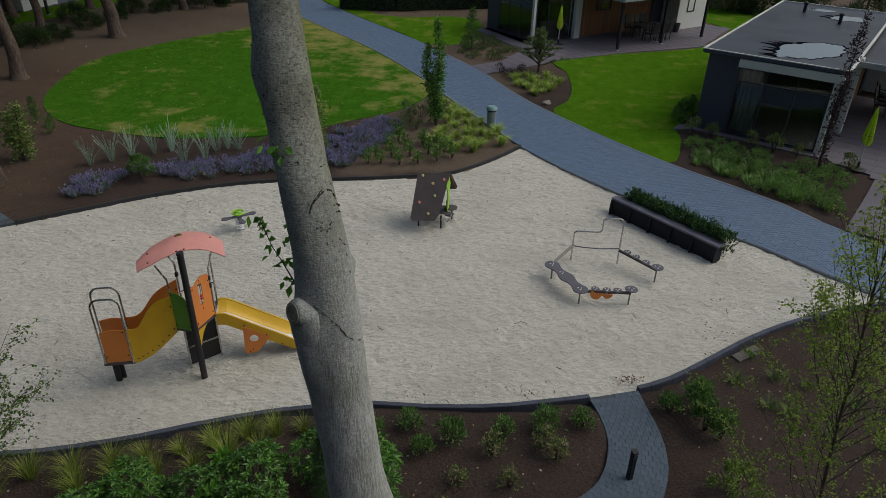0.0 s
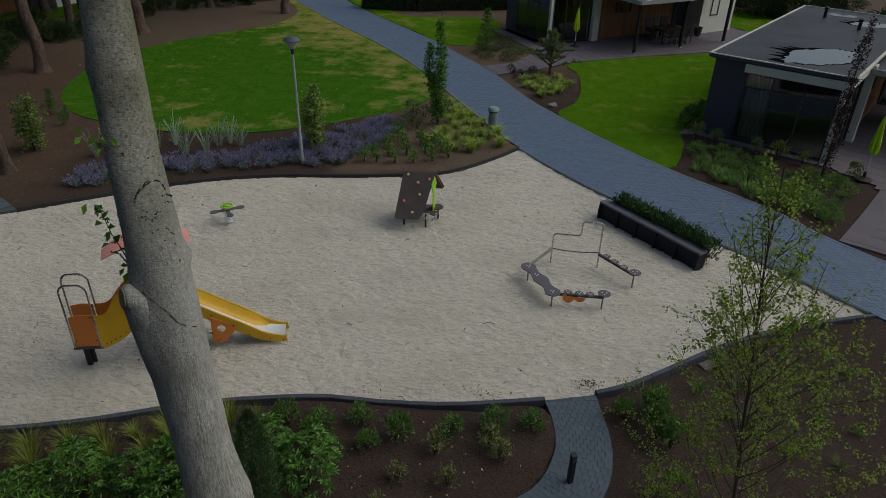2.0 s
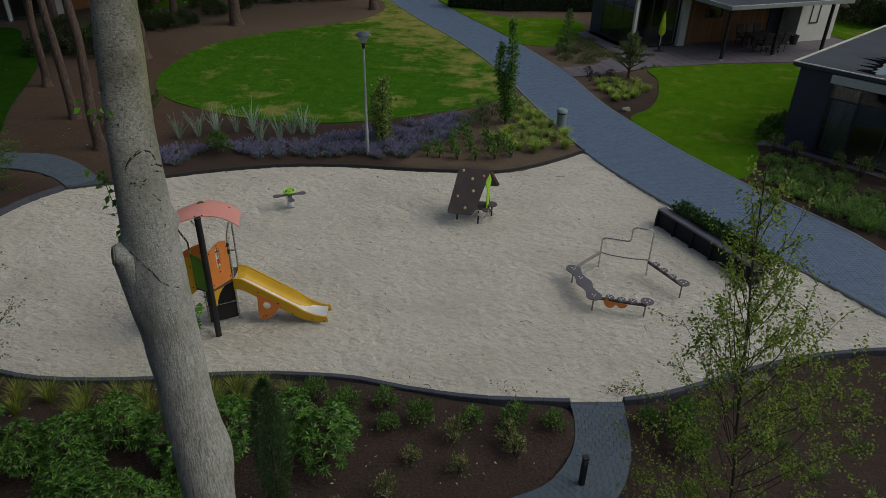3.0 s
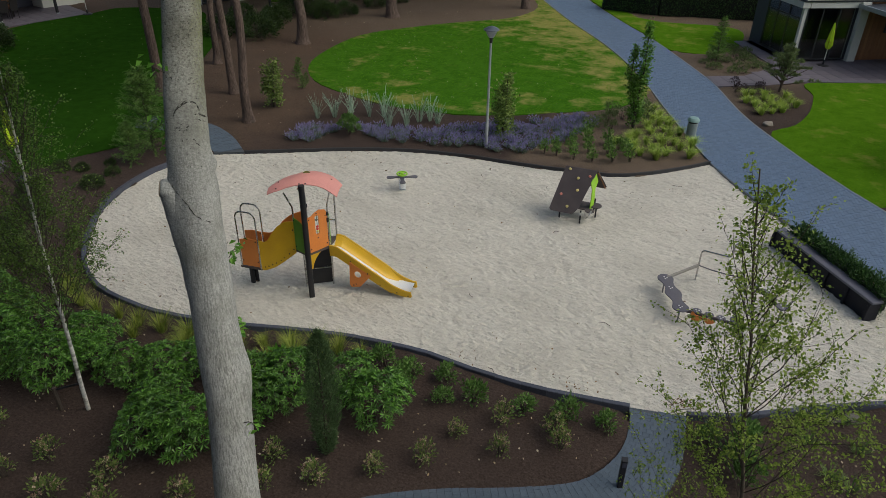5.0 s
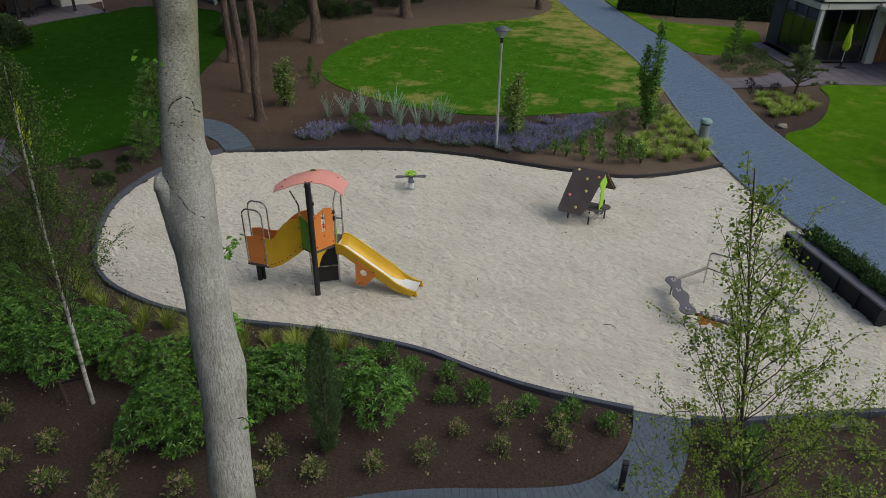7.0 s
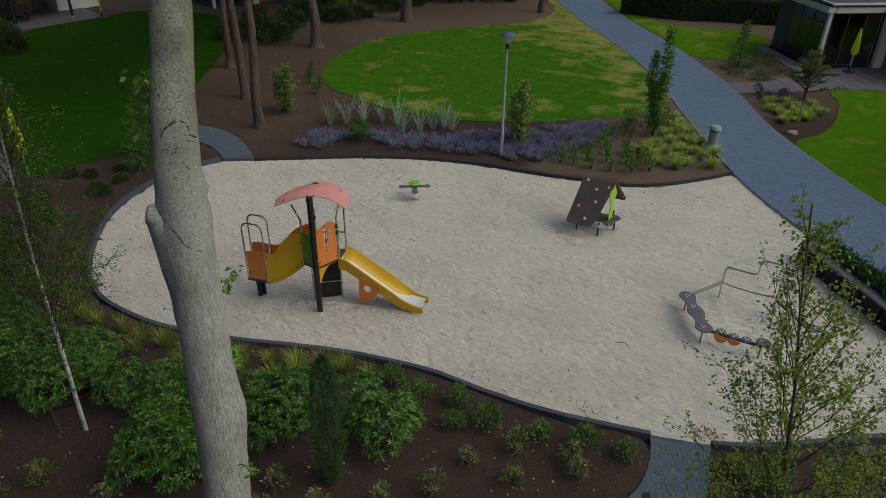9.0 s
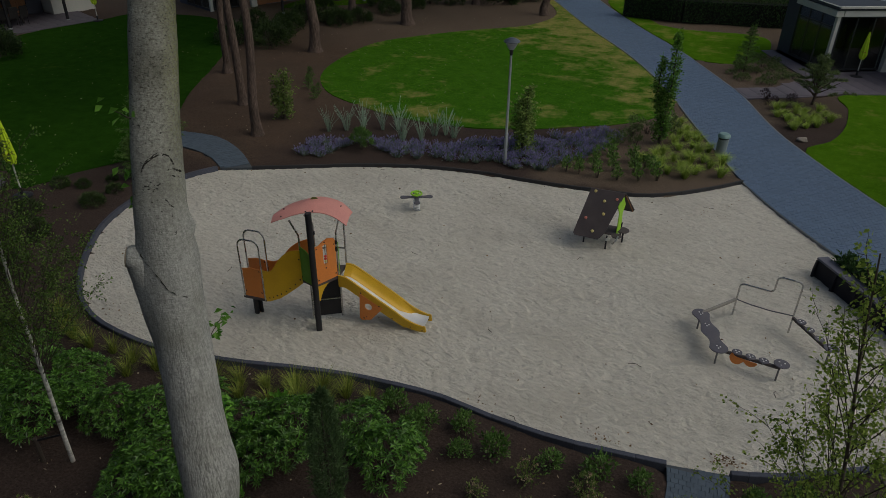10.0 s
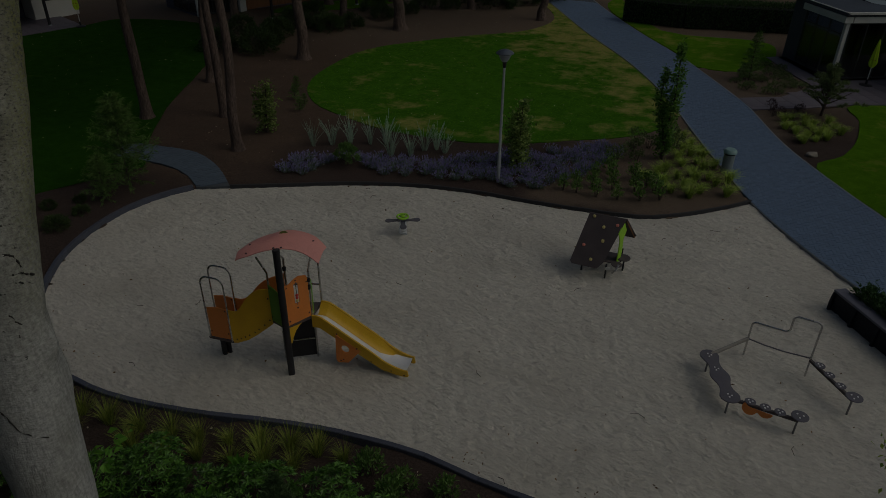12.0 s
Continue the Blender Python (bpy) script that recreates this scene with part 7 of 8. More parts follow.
birch((4.95, 5.5), [(4.95, 5.55, 0.25), (4.8, 5.5, 1.6), (4.62, 5.49, 3.0), (4.5, 5.43, 3.6), (4.36, 5.33, 4.4), (4.25, 5.32, 5.1), (4.11, 5.2, 5.8), (3.96, 5.03, 6.72)], 2.35, 74, 3, "young birch with loose airy yellow-green crown beside the path", leaf=0.036, first=0.06, dense=7, bark=TWIGBARK, taper=0.72)
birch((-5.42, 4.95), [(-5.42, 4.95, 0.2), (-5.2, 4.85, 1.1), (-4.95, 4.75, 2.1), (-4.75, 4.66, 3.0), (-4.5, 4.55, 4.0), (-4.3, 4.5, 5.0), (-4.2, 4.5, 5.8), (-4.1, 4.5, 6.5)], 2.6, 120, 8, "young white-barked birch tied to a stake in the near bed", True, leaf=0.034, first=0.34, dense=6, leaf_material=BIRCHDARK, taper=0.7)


# narrow dark cypress
def cypress():
    g = np.random.default_rng(21)
    z0 = level(-1.15, 5.95)
    t = thing("cypress", (-1.12, 5.95, z0), "narrow dark green columnar cypress in the near bed", "tree")
    Mesh().tube([(0, 0, -0.1), (0.02, 0, 1.0), (-0.04, 0.05, 2.35)], [0.03, 0.022, 0.006], 7).part("trunk", TWIG, t)
    n = 7500
    h = g.uniform(0.06, 2.42, n)
    r = np.interp(h, [0, 0.25, 0.8, 1.4, 1.9, 2.2, 2.42], [0.05, 0.13, 0.21, 0.22, 0.175, 0.11, 0.01]) * (0.45 + 0.62 * np.sqrt(g.uniform(0, 1, n)))
    a = g.uniform(0, 6.28, n)
    r *= 1 + 0.24 * np.sin(5 * a + 3 * h) * np.sin(5.2 * h)
    p = np.stack([r * np.cos(a), r * np.sin(a) + 0.02 * h, h], 1)
    way = np.stack([np.cos(a) * 0.45, np.sin(a) * 0.45, np.ones(n)], 1) + g.normal(0, 0.45, (n, 3))
    leaves(Mesh(), p, way, g.uniform(0.05, 0.11, n), 0.012, g).part("foliage", CYPRESS, t, smooth=0, kind="stuff")


cypress()


def conifer_shrub(seed, high, wide, n, material, label, group, name="conifer_shrub", fall=0.25):
    """A loose young conifer: a leader with tiers of feathery sprays."""
    g = np.random.default_rng(seed)
    t = thing(name, (0, 0, 0), label, "shrub", group)
    m, tw = Mesh(), Mesh()
    tw.tube([(0, 0, -0.1), (0.02, 0.01, high * 0.5), (0, 0, high * 0.97)], [0.03, 0.018, 0.004], 6)
    for k in range(n):
        s = 0.06 + 0.92 * (k + g.uniform()) / n
        a = 2.4 * k
        long_ = wide * (1.05 - s) ** 0.75 * g.uniform(0.65, 1.15) * min(1, 0.5 + s * 4)
        b = branch_line(g, (0, 0, high * s), (math.cos(a), math.sin(a), 0.45), long_, 0.12, 4, -0.06 * fall)
        tw.tube(b, [0.008, 0.006, 0.005, 0.003, 0.002], 4, caps=False)
        q = 70
        i = g.integers(0, 4, q)
        w = g.uniform(0, 1, q)
        pts = np.array([b[int(c)].lerp(b[int(c) + 1], float(d))[:] for c, d in zip(i, w)])
        way = np.array([(b[int(c) + 1] - b[int(c)])[:] for c in i])
        leaves(m, pts, unit(way) + g.normal(0, 0.5, (q, 3)) - np.array([0, 0, fall]), g.uniform(0.08, 0.20, q) * (0.6 + 0.4 * wide), 0.015, g)
    tw.part("branch", TWIG, t, kind="stuff")
    m.part("foliage", material, t, smooth=0, kind="stuff")
    return t


place(conifer_shrub(102, 2.6, 1.35, 110, CONIFER, "loose drooping conifer shrub beside the paved path", "drooping conifers", fall=0.5), [(-13.85, 14.45), (-13.6, 13.4, 0.55)], 0.95, 1.1, 72)
place(conifer_shrub(103, 1.4, 0.62, 30, CONIFER, "small young conifer in needle litter", "small conifers"), [(-14.6, 23.3, 0.5), (-15.2, 24.2, 0.5), (-13.6, 22.3, 0.45), (-13.9, 23.0, 0.4)], 0.9, 1.1, 73)
place(conifer_shrub(104, 2.6, 0.8, 60, CONIFER, "grey-green young conifer beside the far house", "grey conifers"), [(1.35, 35.3, 0.85)], 0.95, 1.05, 74)


def mugo_pine():
    g = np.random.default_rng(31)
    t = thing("mountain_pine", (4.38, 31.55, 0.05), "small irregular mountain pine in the grass bed", "tree")
    tw, m = Mesh(), Mesh()
    for k in range(30):
        a = 2.4 * k
        out = 1.0 - 0.03 * k
        b = branch_line(g, (0, 0, 0.30 + 0.03 * k), (math.cos(a) * out, math.sin(a) * out, 0.22 + 0.030 * k), g.uniform(1.0, 1.4) * (1 - 0.016 * k), 0.13, 5, 0.07)
        tw.tube(b, [0.03, 0.024, 0.018, 0.013, 0.010, 0.006], 6)
        for q in b[2:]:
            n = 90
            c = Vector(q) + Vector(g.normal(0, 0.05, 3))
            w = rng_dirs(g, n, 0.05, 1.0)
            leaves(m, np.tile(np.array(c), (n, 1)) + w * 0.02, w, g.uniform(0.10, 0.19, n), 0.014, g)
    tw.tube([(0, 0, -0.1), (0.03, 0, 0.5), (0, 0.04, 1.1)], [0.06, 0.05, 0.03], 8)
    tw.part("branch", PINEBARK, t, kind="stuff")
    m.part("needle", PINEYOUNG, t, smooth=0, kind="stuff")


mugo_pine()


def column_tree(at, high, r, n, material, label, seed, leaf=0.08, forks=((0, 0, 1.0),)):
    """A narrow upright tree: close-set ascending branches thick with leaves."""
    g = np.random.default_rng(seed)
    t = thing("column_tree", (*at, level(*at)), label, "tree")
    tw, m = Mesh(), Mesh()
    for fx, fy, k in forks:
        h = high * k
        bend = [(0, 0, -0.1), (fx * 0.3, fy * 0.3, h * 0.35), (fx, fy, h * 0.6), (fx + g.normal(0, 0.05), fy, h * 0.98)]
        line = spline(bend, 5)
        tw.tube(line, [0.045 * (1 - i / len(line)) + 0.006 for i in range(len(line))], 7)
        q = int(n * k / len(forks) / 9)
        for i in range(q):
            s = 0.10 + 0.88 * i / q
            c = line[int(s * (len(line) - 1))].lerp(line[min(len(line) - 1, int(s * (len(line) - 1)) + 1)], g.uniform())
            a = g.uniform(0, 6.28)
            rad = r * (0.55 + 0.6 * noise.noise((s * 7, a, seed)) + 0.35) * min(1, 3.2 * (1.02 - s) + 0.25)
            pts = np.array(c[:]) + np.stack([np.cos(a) * rad * g.uniform(0.2, 1.0, 9), np.sin(a) * rad * g.uniform(0.2, 1.0, 9), g.normal(0.05, 0.09, 9)], 1) + g.normal(0, 0.03, (9, 3))
            leaves(m, pts, rng_dirs(g, 9, -0.4, 0.7) + np.array([0, 0, 0.2]), g.uniform(0.7, 1.2, 9) * leaf, leaf * 0.6, g)
            if i % 5 == 0:
                tw.tube([c, c + Vector((math.cos(a) * rad * 0.9, math.sin(a) * rad * 0.9, 0.22))], [0.007, 0.003], 4, caps=False)
    tw.part("trunk", TWIG, t)
    m.part("crown", material, t, smooth=0, kind="stuff")
    return t


column_tree((-0.2, 24.1), 3.75, 0.27, 4200, COLUMN, "narrow dark green columnar tree in the far bed", 41, 0.095, ((0.08, 0.0, 1.0), (-0.34, 0.08, 0.78)))
column_tree((-4.08, 21.0), 2.2, 0.42, 2000, BUSHPALE, "young leafy yellow-green column tree beside the lamp post", 43, 0.11, ((0.06, 0.0, 1.0), (-0.10, 0.05, 0.85)))
column_tree((-13.15, 19.85), 1.8, 0.44, 1600, BUSHPALE, "young leafy yellow-green tree under the pines", 44, 0.11, ((0.1, 0.0, 1.0), (-0.18, 0.05, 0.85)))
column_tree((12.26, 20.5), 4.9, 0.27, 1500, PURPLE, "narrow dark purple-leaved tree before the house", 42, 0.085)


# pines
def pine(seed, high, r, label):
    g = np.random.default_rng(seed)
    t = thing("pine", (0, 0, 0), label, "tree", "tall pines")
    pts = [(0, 0, -0.15), (0.0, 0.0, 0.12), (g.normal(0, 0.03), g.normal(0, 0.03), 0.5)]
    x = y = 0
    for k in range(1, 13):
        x, y = x + g.normal(0, 0.07), y + g.normal(0, 0.07)
        pts.append((x, y, high * k / 12))
    line = spline(pts, 3)
    rs = []
    for p in line:
        k = max(0.0, p.z) / high
        rs.append(r * (1 - 0.75 * k) * (1 + 0.55 * math.exp(-max(p.z, 0) / 0.22)))
    Mesh().tube(line, rs, 16).part("trunk", PINEBARK, t, "straight bare trunk with scaly bark", smooth=60)
    limbs, crown = Mesh(), Mesh()
    for k in range(30):
        s = 0.70 + 0.29 * k / 30
        c = line[int(s * (len(line) - 1))]
        a = 2.4 * k
        b = branch_line(g, c, (math.cos(a), math.sin(a), 0.22), 4.4 * (1.25 - s) / 0.55, 0.15, 6, 0.04)
        limbs.tube(b, [0.06, 0.05, 0.04, 0.03, 0.02, 0.012, 0.006], 5)
        for q in b[2:]:
            n = 72
            leaves(crown, np.array(q[:]) + g.normal(0, 0.34, (n, 3)), rng_dirs(g, n, -0.1, 1), g.uniform(0.22, 0.36, n), 0.12, g)
    limbs.part("limb", PINEBARK, t, kind="stuff")
    crown.part("crown", PINENEEDLE, t, smooth=0, kind="stuff")
    return t


PINES = [(-12.95, 18.12, 0.82), (-15.72, 20.51, 0.80), (-19.35, 23.56, 0.76), (-18.2, 28.6, 1.3), (-17.35, 36.4, 1.55), (-11.2, 42.8, 1.15), (-21.7, 37.1, 1.1), (-22.1, 43.5, 1.1), (-16.4, 43.9, 1.1), (-18.1, 18.95, 0.95), (-26.5, 33.0, 1.2),
         (-19.4, 47.5, 1.2), (-25.2, 40.5, 1.2), (-27.5, 45.0, 1.0), (-14.6, 49.5, 1.0)]
for k in range(3):
    first = pine(111 + k, 15.0, 0.205, "tall pine with a bare scaly trunk in needle litter")
    for q, (x, y, w) in enumerate(PINES[k::3]):
        m = pose(x, y, level(x, y), 0, 0, 77 * q + 30 * k) @ Matrix.Diagonal((w, w, 1, 1))
        if q == 0:
            first.matrix_basis = m
        else:
            c = copy_thing(first, Matrix.Identity(4))
            c.matrix_basis = m


# dark evergreen shrubs at the edge of the wood
def wood_shrub(seed, r=1.0, h=1.05, n=2800):
    g = np.random.default_rng(seed)
    t = thing("evergreen_bush", (0, 0, 0), "dark evergreen bush at the edge of the pines", "bush", "bushes under the pines")
    stems(g, 10, r * 0.7, h * 0.8, 0.015).part("stem", TWIG, t, kind="stuff")
    c = rng_dirs(g, 34, -0.3, 1.0) * np.array([r * 0.8, r * 0.8, h * 0.62]) + np.array([0, 0, h * 0.36])
    p = c[g.integers(0, 34, n)] + g.normal(0, 0.13, (n, 3))
    p[:, 2] = np.abs(p[:, 2])
    leaves(Mesh(), p, unit(p - np.array([0, 0, h * 0.3])) + g.normal(0, 0.4, (n, 3)), g.uniform(0.10, 0.18, n), 0.055, g).part("foliage", WOODLEAF, t, smooth=0, kind="stuff")
    return t


WOODS = [(-13.5, 12.5, 0.22), (-14.2, 13.0, 0.2), (-14.6, 12.3, 0.22), (-20.8, 28.4, 0.74), (-21.6, 30.2, 0.74), (-22.2, 31.6, 0.74), (-22.7, 33.7, 0.74), (-21.3, 34.6, 0.74), (-20.0, 35.4, 0.74), (-19.7, 38.4, 0.74), (-19.1, 42.5, 0.74), (-17.6, 43.2, 0.74), (-15.2, 45.2, 1.0), (-13.9, 47.2, 1.0), (-20.5, 34.1, 0.74), (-19.2, 40.6, 0.74), (-16.0, 46.6, 1.0), (-21.4, 40.0, 0.74), (-23.5, 36.5, 0.74), (-12.9, 49.5, 1.0), (-17.9, 46.0, 0.74), (-23.0, 28.0, 0.74), (-24.6, 31.5, 0.74), (-30.5, 20.3, 1.0), (-32.5, 21.0, 1.0), (-31.5, 19.0, 1.0), (-13.3, 11.6, 0.33), (-14.4, 10.4, 0.39), (-13.2, 9.6, 0.39), (-12.2, 7.6, 0.8), (-11.3, 6.6, 0.8), (18.8, 47.4, 1.0), (20.6, 47.0, 1.0), (17.2, 49.2, 1.0), (13.6, 47.0, 1.0), (22.2, 46.0, 1.0), (24.5, 43.0, 1.0), (26, 40.5, 1.0), (19.5, 47.5, 1.0), (-15.6, 9.1, 0.44), (-15.2, 12.0, 0.28), (23.0, 47.0, 1.0)]
for k in range(2):
    place(wood_shrub(121 + k), WOODS[k::2], 0.85, 1.25, 81 + k)


# tall evergreens: some beyond the houses, the rest added out of view to block sky light
def evergreen_tree(seed, r=1.7, h=7.0, n=5200):
    g = np.random.default_rng(seed)
    t = thing("evergreen_tree", (0, 0, 0), "tall dark evergreen tree, beyond the houses or added out of view to cast shade", "tree", "evergreens round the garden")
    Mesh().tube([(0, 0, -0.1), (0.05, 0, h * 0.5), (0, 0.05, h * 0.95)], [0.14, 0.09, 0.02], 9).part("trunk", PINEBARK, t)
    z = g.uniform(0.15, 1.0, 60) ** 0.9
    a = g.uniform(0, 6.28, 60)
    rad = r * np.interp(z, [0, 0.25, 0.6, 1], [0.8, 1.0, 0.75, 0.1]) * g.uniform(0.5, 1.0, 60)
    c = np.stack([rad * np.cos(a), rad * np.sin(a), z * h], 1)
    p = c[g.integers(0, 60, n)] + g.normal(0, 0.26, (n, 3))
    p[:, 2] = np.abs(p[:, 2])
    leaves(Mesh(), p, rng_dirs(g, n, -0.2, 0.8), g.uniform(0.16, 0.30, n), 0.09, g).part("foliage", WOODLEAF, t, smooth=0, kind="stuff")
    return t


EVERGREENS = [(14.2, 49.5, 0.8), (16.6, 50.5, 0.7), (19.0, 49.6, 0.75), (21.6, 48.8, 0.7), (24.0, 47.0, 0.75), (26.5, 45.0, 0.7),
              # south and west rows: unseen, added only to shade the trunk and near bed
              (-18.5, -5.5, 1.9), (-14.0, -7.0, 2.1), (-9.5, -6.0, 1.9), (-5.0, -7.5, 2.1), (-0.5, -7.0, 2.0), (4.0, -8.5, 2.1), (8.5, -7.5, 1.9), (13.0, -6.5, 2.0), (-22.5, -1.5, 2.0), (-25.0, 3.5, 1.9), (-27.5, 8.5, 2.0)]
for k in range(2):
    place(evergreen_tree(125 + k), EVERGREENS[k::2], 0.9, 1.1, 83 + k)


# clipped hedges
def hedge(line, width, high, n, material, label, seed, ragged=0.08, size=0.06, shoots=0):
    g = np.random.default_rng(seed)
    t = thing("hedge", (0, 0, 0), label, "hedge")
    pts = resample([Vector((*p, 0)) for p in line], 0.25)
    idx = g.integers(0, len(pts) - 1, n)
    k = g.uniform(0, 1, n)
    P_ = np.array([p[:] for p in pts])
    a, b = P_[idx], P_[idx + 1]
    d = unit(b - a)
    side = np.stack([-d[:, 1], d[:, 0], np.zeros(n)], 1)
    face = g.uniform(0, 1, n)
    across = np.where(face < 0.45, g.uniform(-1, 1, n), np.sign(g.uniform(-1, 1, n)) * g.uniform(0.8, 1.05, n)) * width / 2
    up = np.where(face < 0.45, high * g.uniform(0.85, 1.0, n) + np.abs(g.normal(0, ragged, n)), high * g.uniform(0.02, 1.0, n))
    p = a + (b - a) * k[:, None] + side * across[:, None] + np.array([0, 0, 1.0]) * up[:, None]
    p[:, 2] += rise(p[:, 0], p[:, 1])
    way = side * np.sign(across)[:, None] * 0.5 + np.array([0, 0, 0.9]) + g.normal(0, 0.5, (n, 3))
    leaves(Mesh(), p, way, g.uniform(0.7, 1.4, n) * size, size * 0.35, g).part("foliage", material, t, smooth=0, kind="stuff")
    if shoots:
        m = Mesh()
        for _ in range(shoots):
            i = int(g.integers(0, len(pts) - 1))
            c = pts[i].lerp(pts[i + 1], g.uniform()) + Vector((*g.normal(0, width * 0.22, 2), 0))
            c.z = level(c.x, c.y) + high * 0.9
            b = branch_line(g, c, (g.normal(0, 0.35), g.normal(0, 0.35), 1), g.uniform(0.12, 0.42), 0.1, 4)
            P4 = np.array([b[int(k)].lerp(b[int(k) + 1], float(g.uniform()))[:] for k in g.integers(0, 4, 26)])
            leaves(m, P4, rng_dirs(g, 26, 0.0, 0.9), g.uniform(0.05, 0.09, 26), 0.018, g)
        m.part("shoot", material, t, smooth=0, kind="stuff")
    # filler boxes in near-black, painting the shade deep between the leaves
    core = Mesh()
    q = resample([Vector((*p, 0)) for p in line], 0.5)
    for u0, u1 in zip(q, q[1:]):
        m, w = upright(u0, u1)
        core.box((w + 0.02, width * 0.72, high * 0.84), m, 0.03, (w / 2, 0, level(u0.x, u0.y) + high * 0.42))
    core.part("core", surface("hedge_inner_shade", (0.010, 0.014, 0.008), 0.95, bump=0.8, fine=30), t)
    return t


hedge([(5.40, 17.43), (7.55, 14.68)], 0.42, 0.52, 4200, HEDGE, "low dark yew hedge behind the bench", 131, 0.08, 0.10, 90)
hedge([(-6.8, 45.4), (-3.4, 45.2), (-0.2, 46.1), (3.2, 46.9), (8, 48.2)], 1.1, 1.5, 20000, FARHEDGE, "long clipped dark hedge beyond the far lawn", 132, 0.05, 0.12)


# bright-leaved suckers among the rhododendrons
place(small_shrub(141, LAUREL, "bright green broad-leaved sucker among the rhododendrons", "bright suckers", 0.22, 0.75, 90, 0.19), [(-2.95, 6.45), (-3.0, 7.2, 0.9), (-2.35, 5.35, 0.6)], 0.9, 1.1, 91)


# field stone in the pine bed
b = bmesh.new()
bmesh.ops.create_icosphere(b, subdivisions=3, radius=1)
for v in b.verts:
    v.co = Vector((v.co.x * 0.20, v.co.y * 0.14, v.co.z * 0.11)) * (1 + 0.3 * noise.noise(v.co * 1.6))
st = Mesh().bm(b).part("stone", STONE, smooth=60)
st.matrix_basis = pose(4.23, 26.82, 0.09, 0, 0, 30)
tagged(st, "rounded tan field stone at the corner of the bed", "stone")


# ---- lawn blades, fallen leaves, debris ----
def lawn_blades(outline, n, seed, h=0.05):
    g = np.random.default_rng(seed)
    xs, ys = [p[0] for p in outline], [p[1] for p in outline]
    x, y = g.uniform(min(xs), max(xs), n * 2), g.uniform(min(ys), max(ys), n * 2)
    ok = inside([tuple(p) for p in outline], x, y)
    x, y = x[ok][:n], y[ok][:n]
    base = np.stack([x, y, rise(x, y) + 0.032], 1)
    m = Mesh()
    leaves(m, base, rng_dirs(g, len(x), 0.1, 0.5), g.uniform(0.6, 1.5, len(x)) * h, 0.014, g)
    return m


tagged(lawn_blades(LAWN_OVAL, 26000, 151).part("grass", TURFBLADE, smooth=0), "short mown grass blades of the oval lawn", "grass", kind="stuff")
tagged(lawn_blades(LAWN_EAST, 16000, 152).part("grass", TURFBLADE, smooth=0), "short mown grass blades beside the house", "grass", kind="stuff")


def litter(poly, n, seed, size, material, label, up=0.03):
    g = np.random.default_rng(seed)
    xs, ys = [p[0] for p in poly], [p[1] for p in poly]
    x, y = g.uniform(min(xs), max(xs), n * 3), g.uniform(min(ys), max(ys), n * 3)
    ok = inside([tuple(p) for p in poly], x, y)
    x, y = x[ok][:n], y[ok][:n]
    base = np.stack([x, y, (rise(x, y) if poly is not PIT else np.zeros(len(x))) + up], 1)
    m = Mesh()
    leaves(m, base, rng_dirs(g, len(x), -0.1, 0.25), g.uniform(0.5, 1.5, len(x)) * size, g.uniform(0.4, 0.8, len(x)) * size, g)
    return tagged(m.part("fallen_leaves", material, smooth=0), label, "leaves", kind="stuff")


NEAR_BED = [(-12.5, 8), (-9.6, 7.9), (-6.0, 7.6), (-3.0, 8.6), (0, 9.0), (2.9, 9.3), (3.0, 8.0), (0.0, 5.8), (-5, 1.5), (-12, 1)]
RIGHT_BED = [(4.3, 9.6), (5.6, 10.6), (8, 12), (10, 12.6), (12, 8), (9, 3), (4.5, 4.5), (4.4, 8)]
litter(NEAR_BED, 420, 161, 0.05, DEADLEAF, "pale fallen leaves scattered on the mulch")
litter(RIGHT_BED, 200, 162, 0.06, DEADLEAF, "pale fallen leaves on the near bed")
litter(LAWN_WEST, 130, 163, 0.055, DEADLEAF, "pale fallen leaves on the shaded lawn", 0.07)
litter(LAWN_OVAL, 200, 164, 0.05, DEADLEAF, "a few pale fallen leaves on the lawn", 0.07)
litter(woods, 330, 165, 0.055, DEADLEAF, "pale fallen leaves on the needle litter")
DRYLEAF = foliage("brown_dry_leaf", (0.10, 0.06, 0.03), (0.28, 0.17, 0.08), 0.85, 0.05)
litter(PIT, 170, 166, 0.055, DRYLEAF, "brown dry leaves and bits lying on the sand", 0.02)
tw = Mesh()
g = np.random.default_rng(171)
for _ in range(30):
    x, y = g.uniform(-12, 8), g.uniform(8.5, 20)
    if inside(PIT, [x], [y])[0]:
        a = g.uniform(0, 6.28)
        L = g.uniform(0.06, 0.3)
        tw.tube([(x, y, 0.025), (x + math.cos(a) * L / 2, y + math.sin(a) * L / 2, 0.04), (x + math.cos(a + 0.4) * L, y + math.sin(a + 0.4) * L, 0.025)], 0.006, 4)
tagged(tw.part("twigs", TWIG), "small dry twigs dropped on the sand", "twigs", kind="stuff")


# pale flat stones outside the kerb
for k, (x, y, a, w) in enumerate(((6.30, 10.90, 30, 0.34), (6.66, 11.10, 27, 0.26))):
    st = Mesh().box((w, 0.22 + 0.03 * (k % 2), 0.06), bevel=0.012).part("flagstone", surface("pale_flagstone", (0.12, 0.108, 0.095), 0.9, big=4, fine=30, vary=0.3, bump=0.6, dirt=(0.06, 0.048, 0.038), dirt_amount=0.95), smooth=0)
    st.matrix_basis = pose(x, y, level(x, y) - 0.012, 1.5, -1, a + 3 * (k % 2))
    tagged(st, "pale weathered flagstone half sunk in soil by the kerb", "stone", "flagstones outside the kerb")


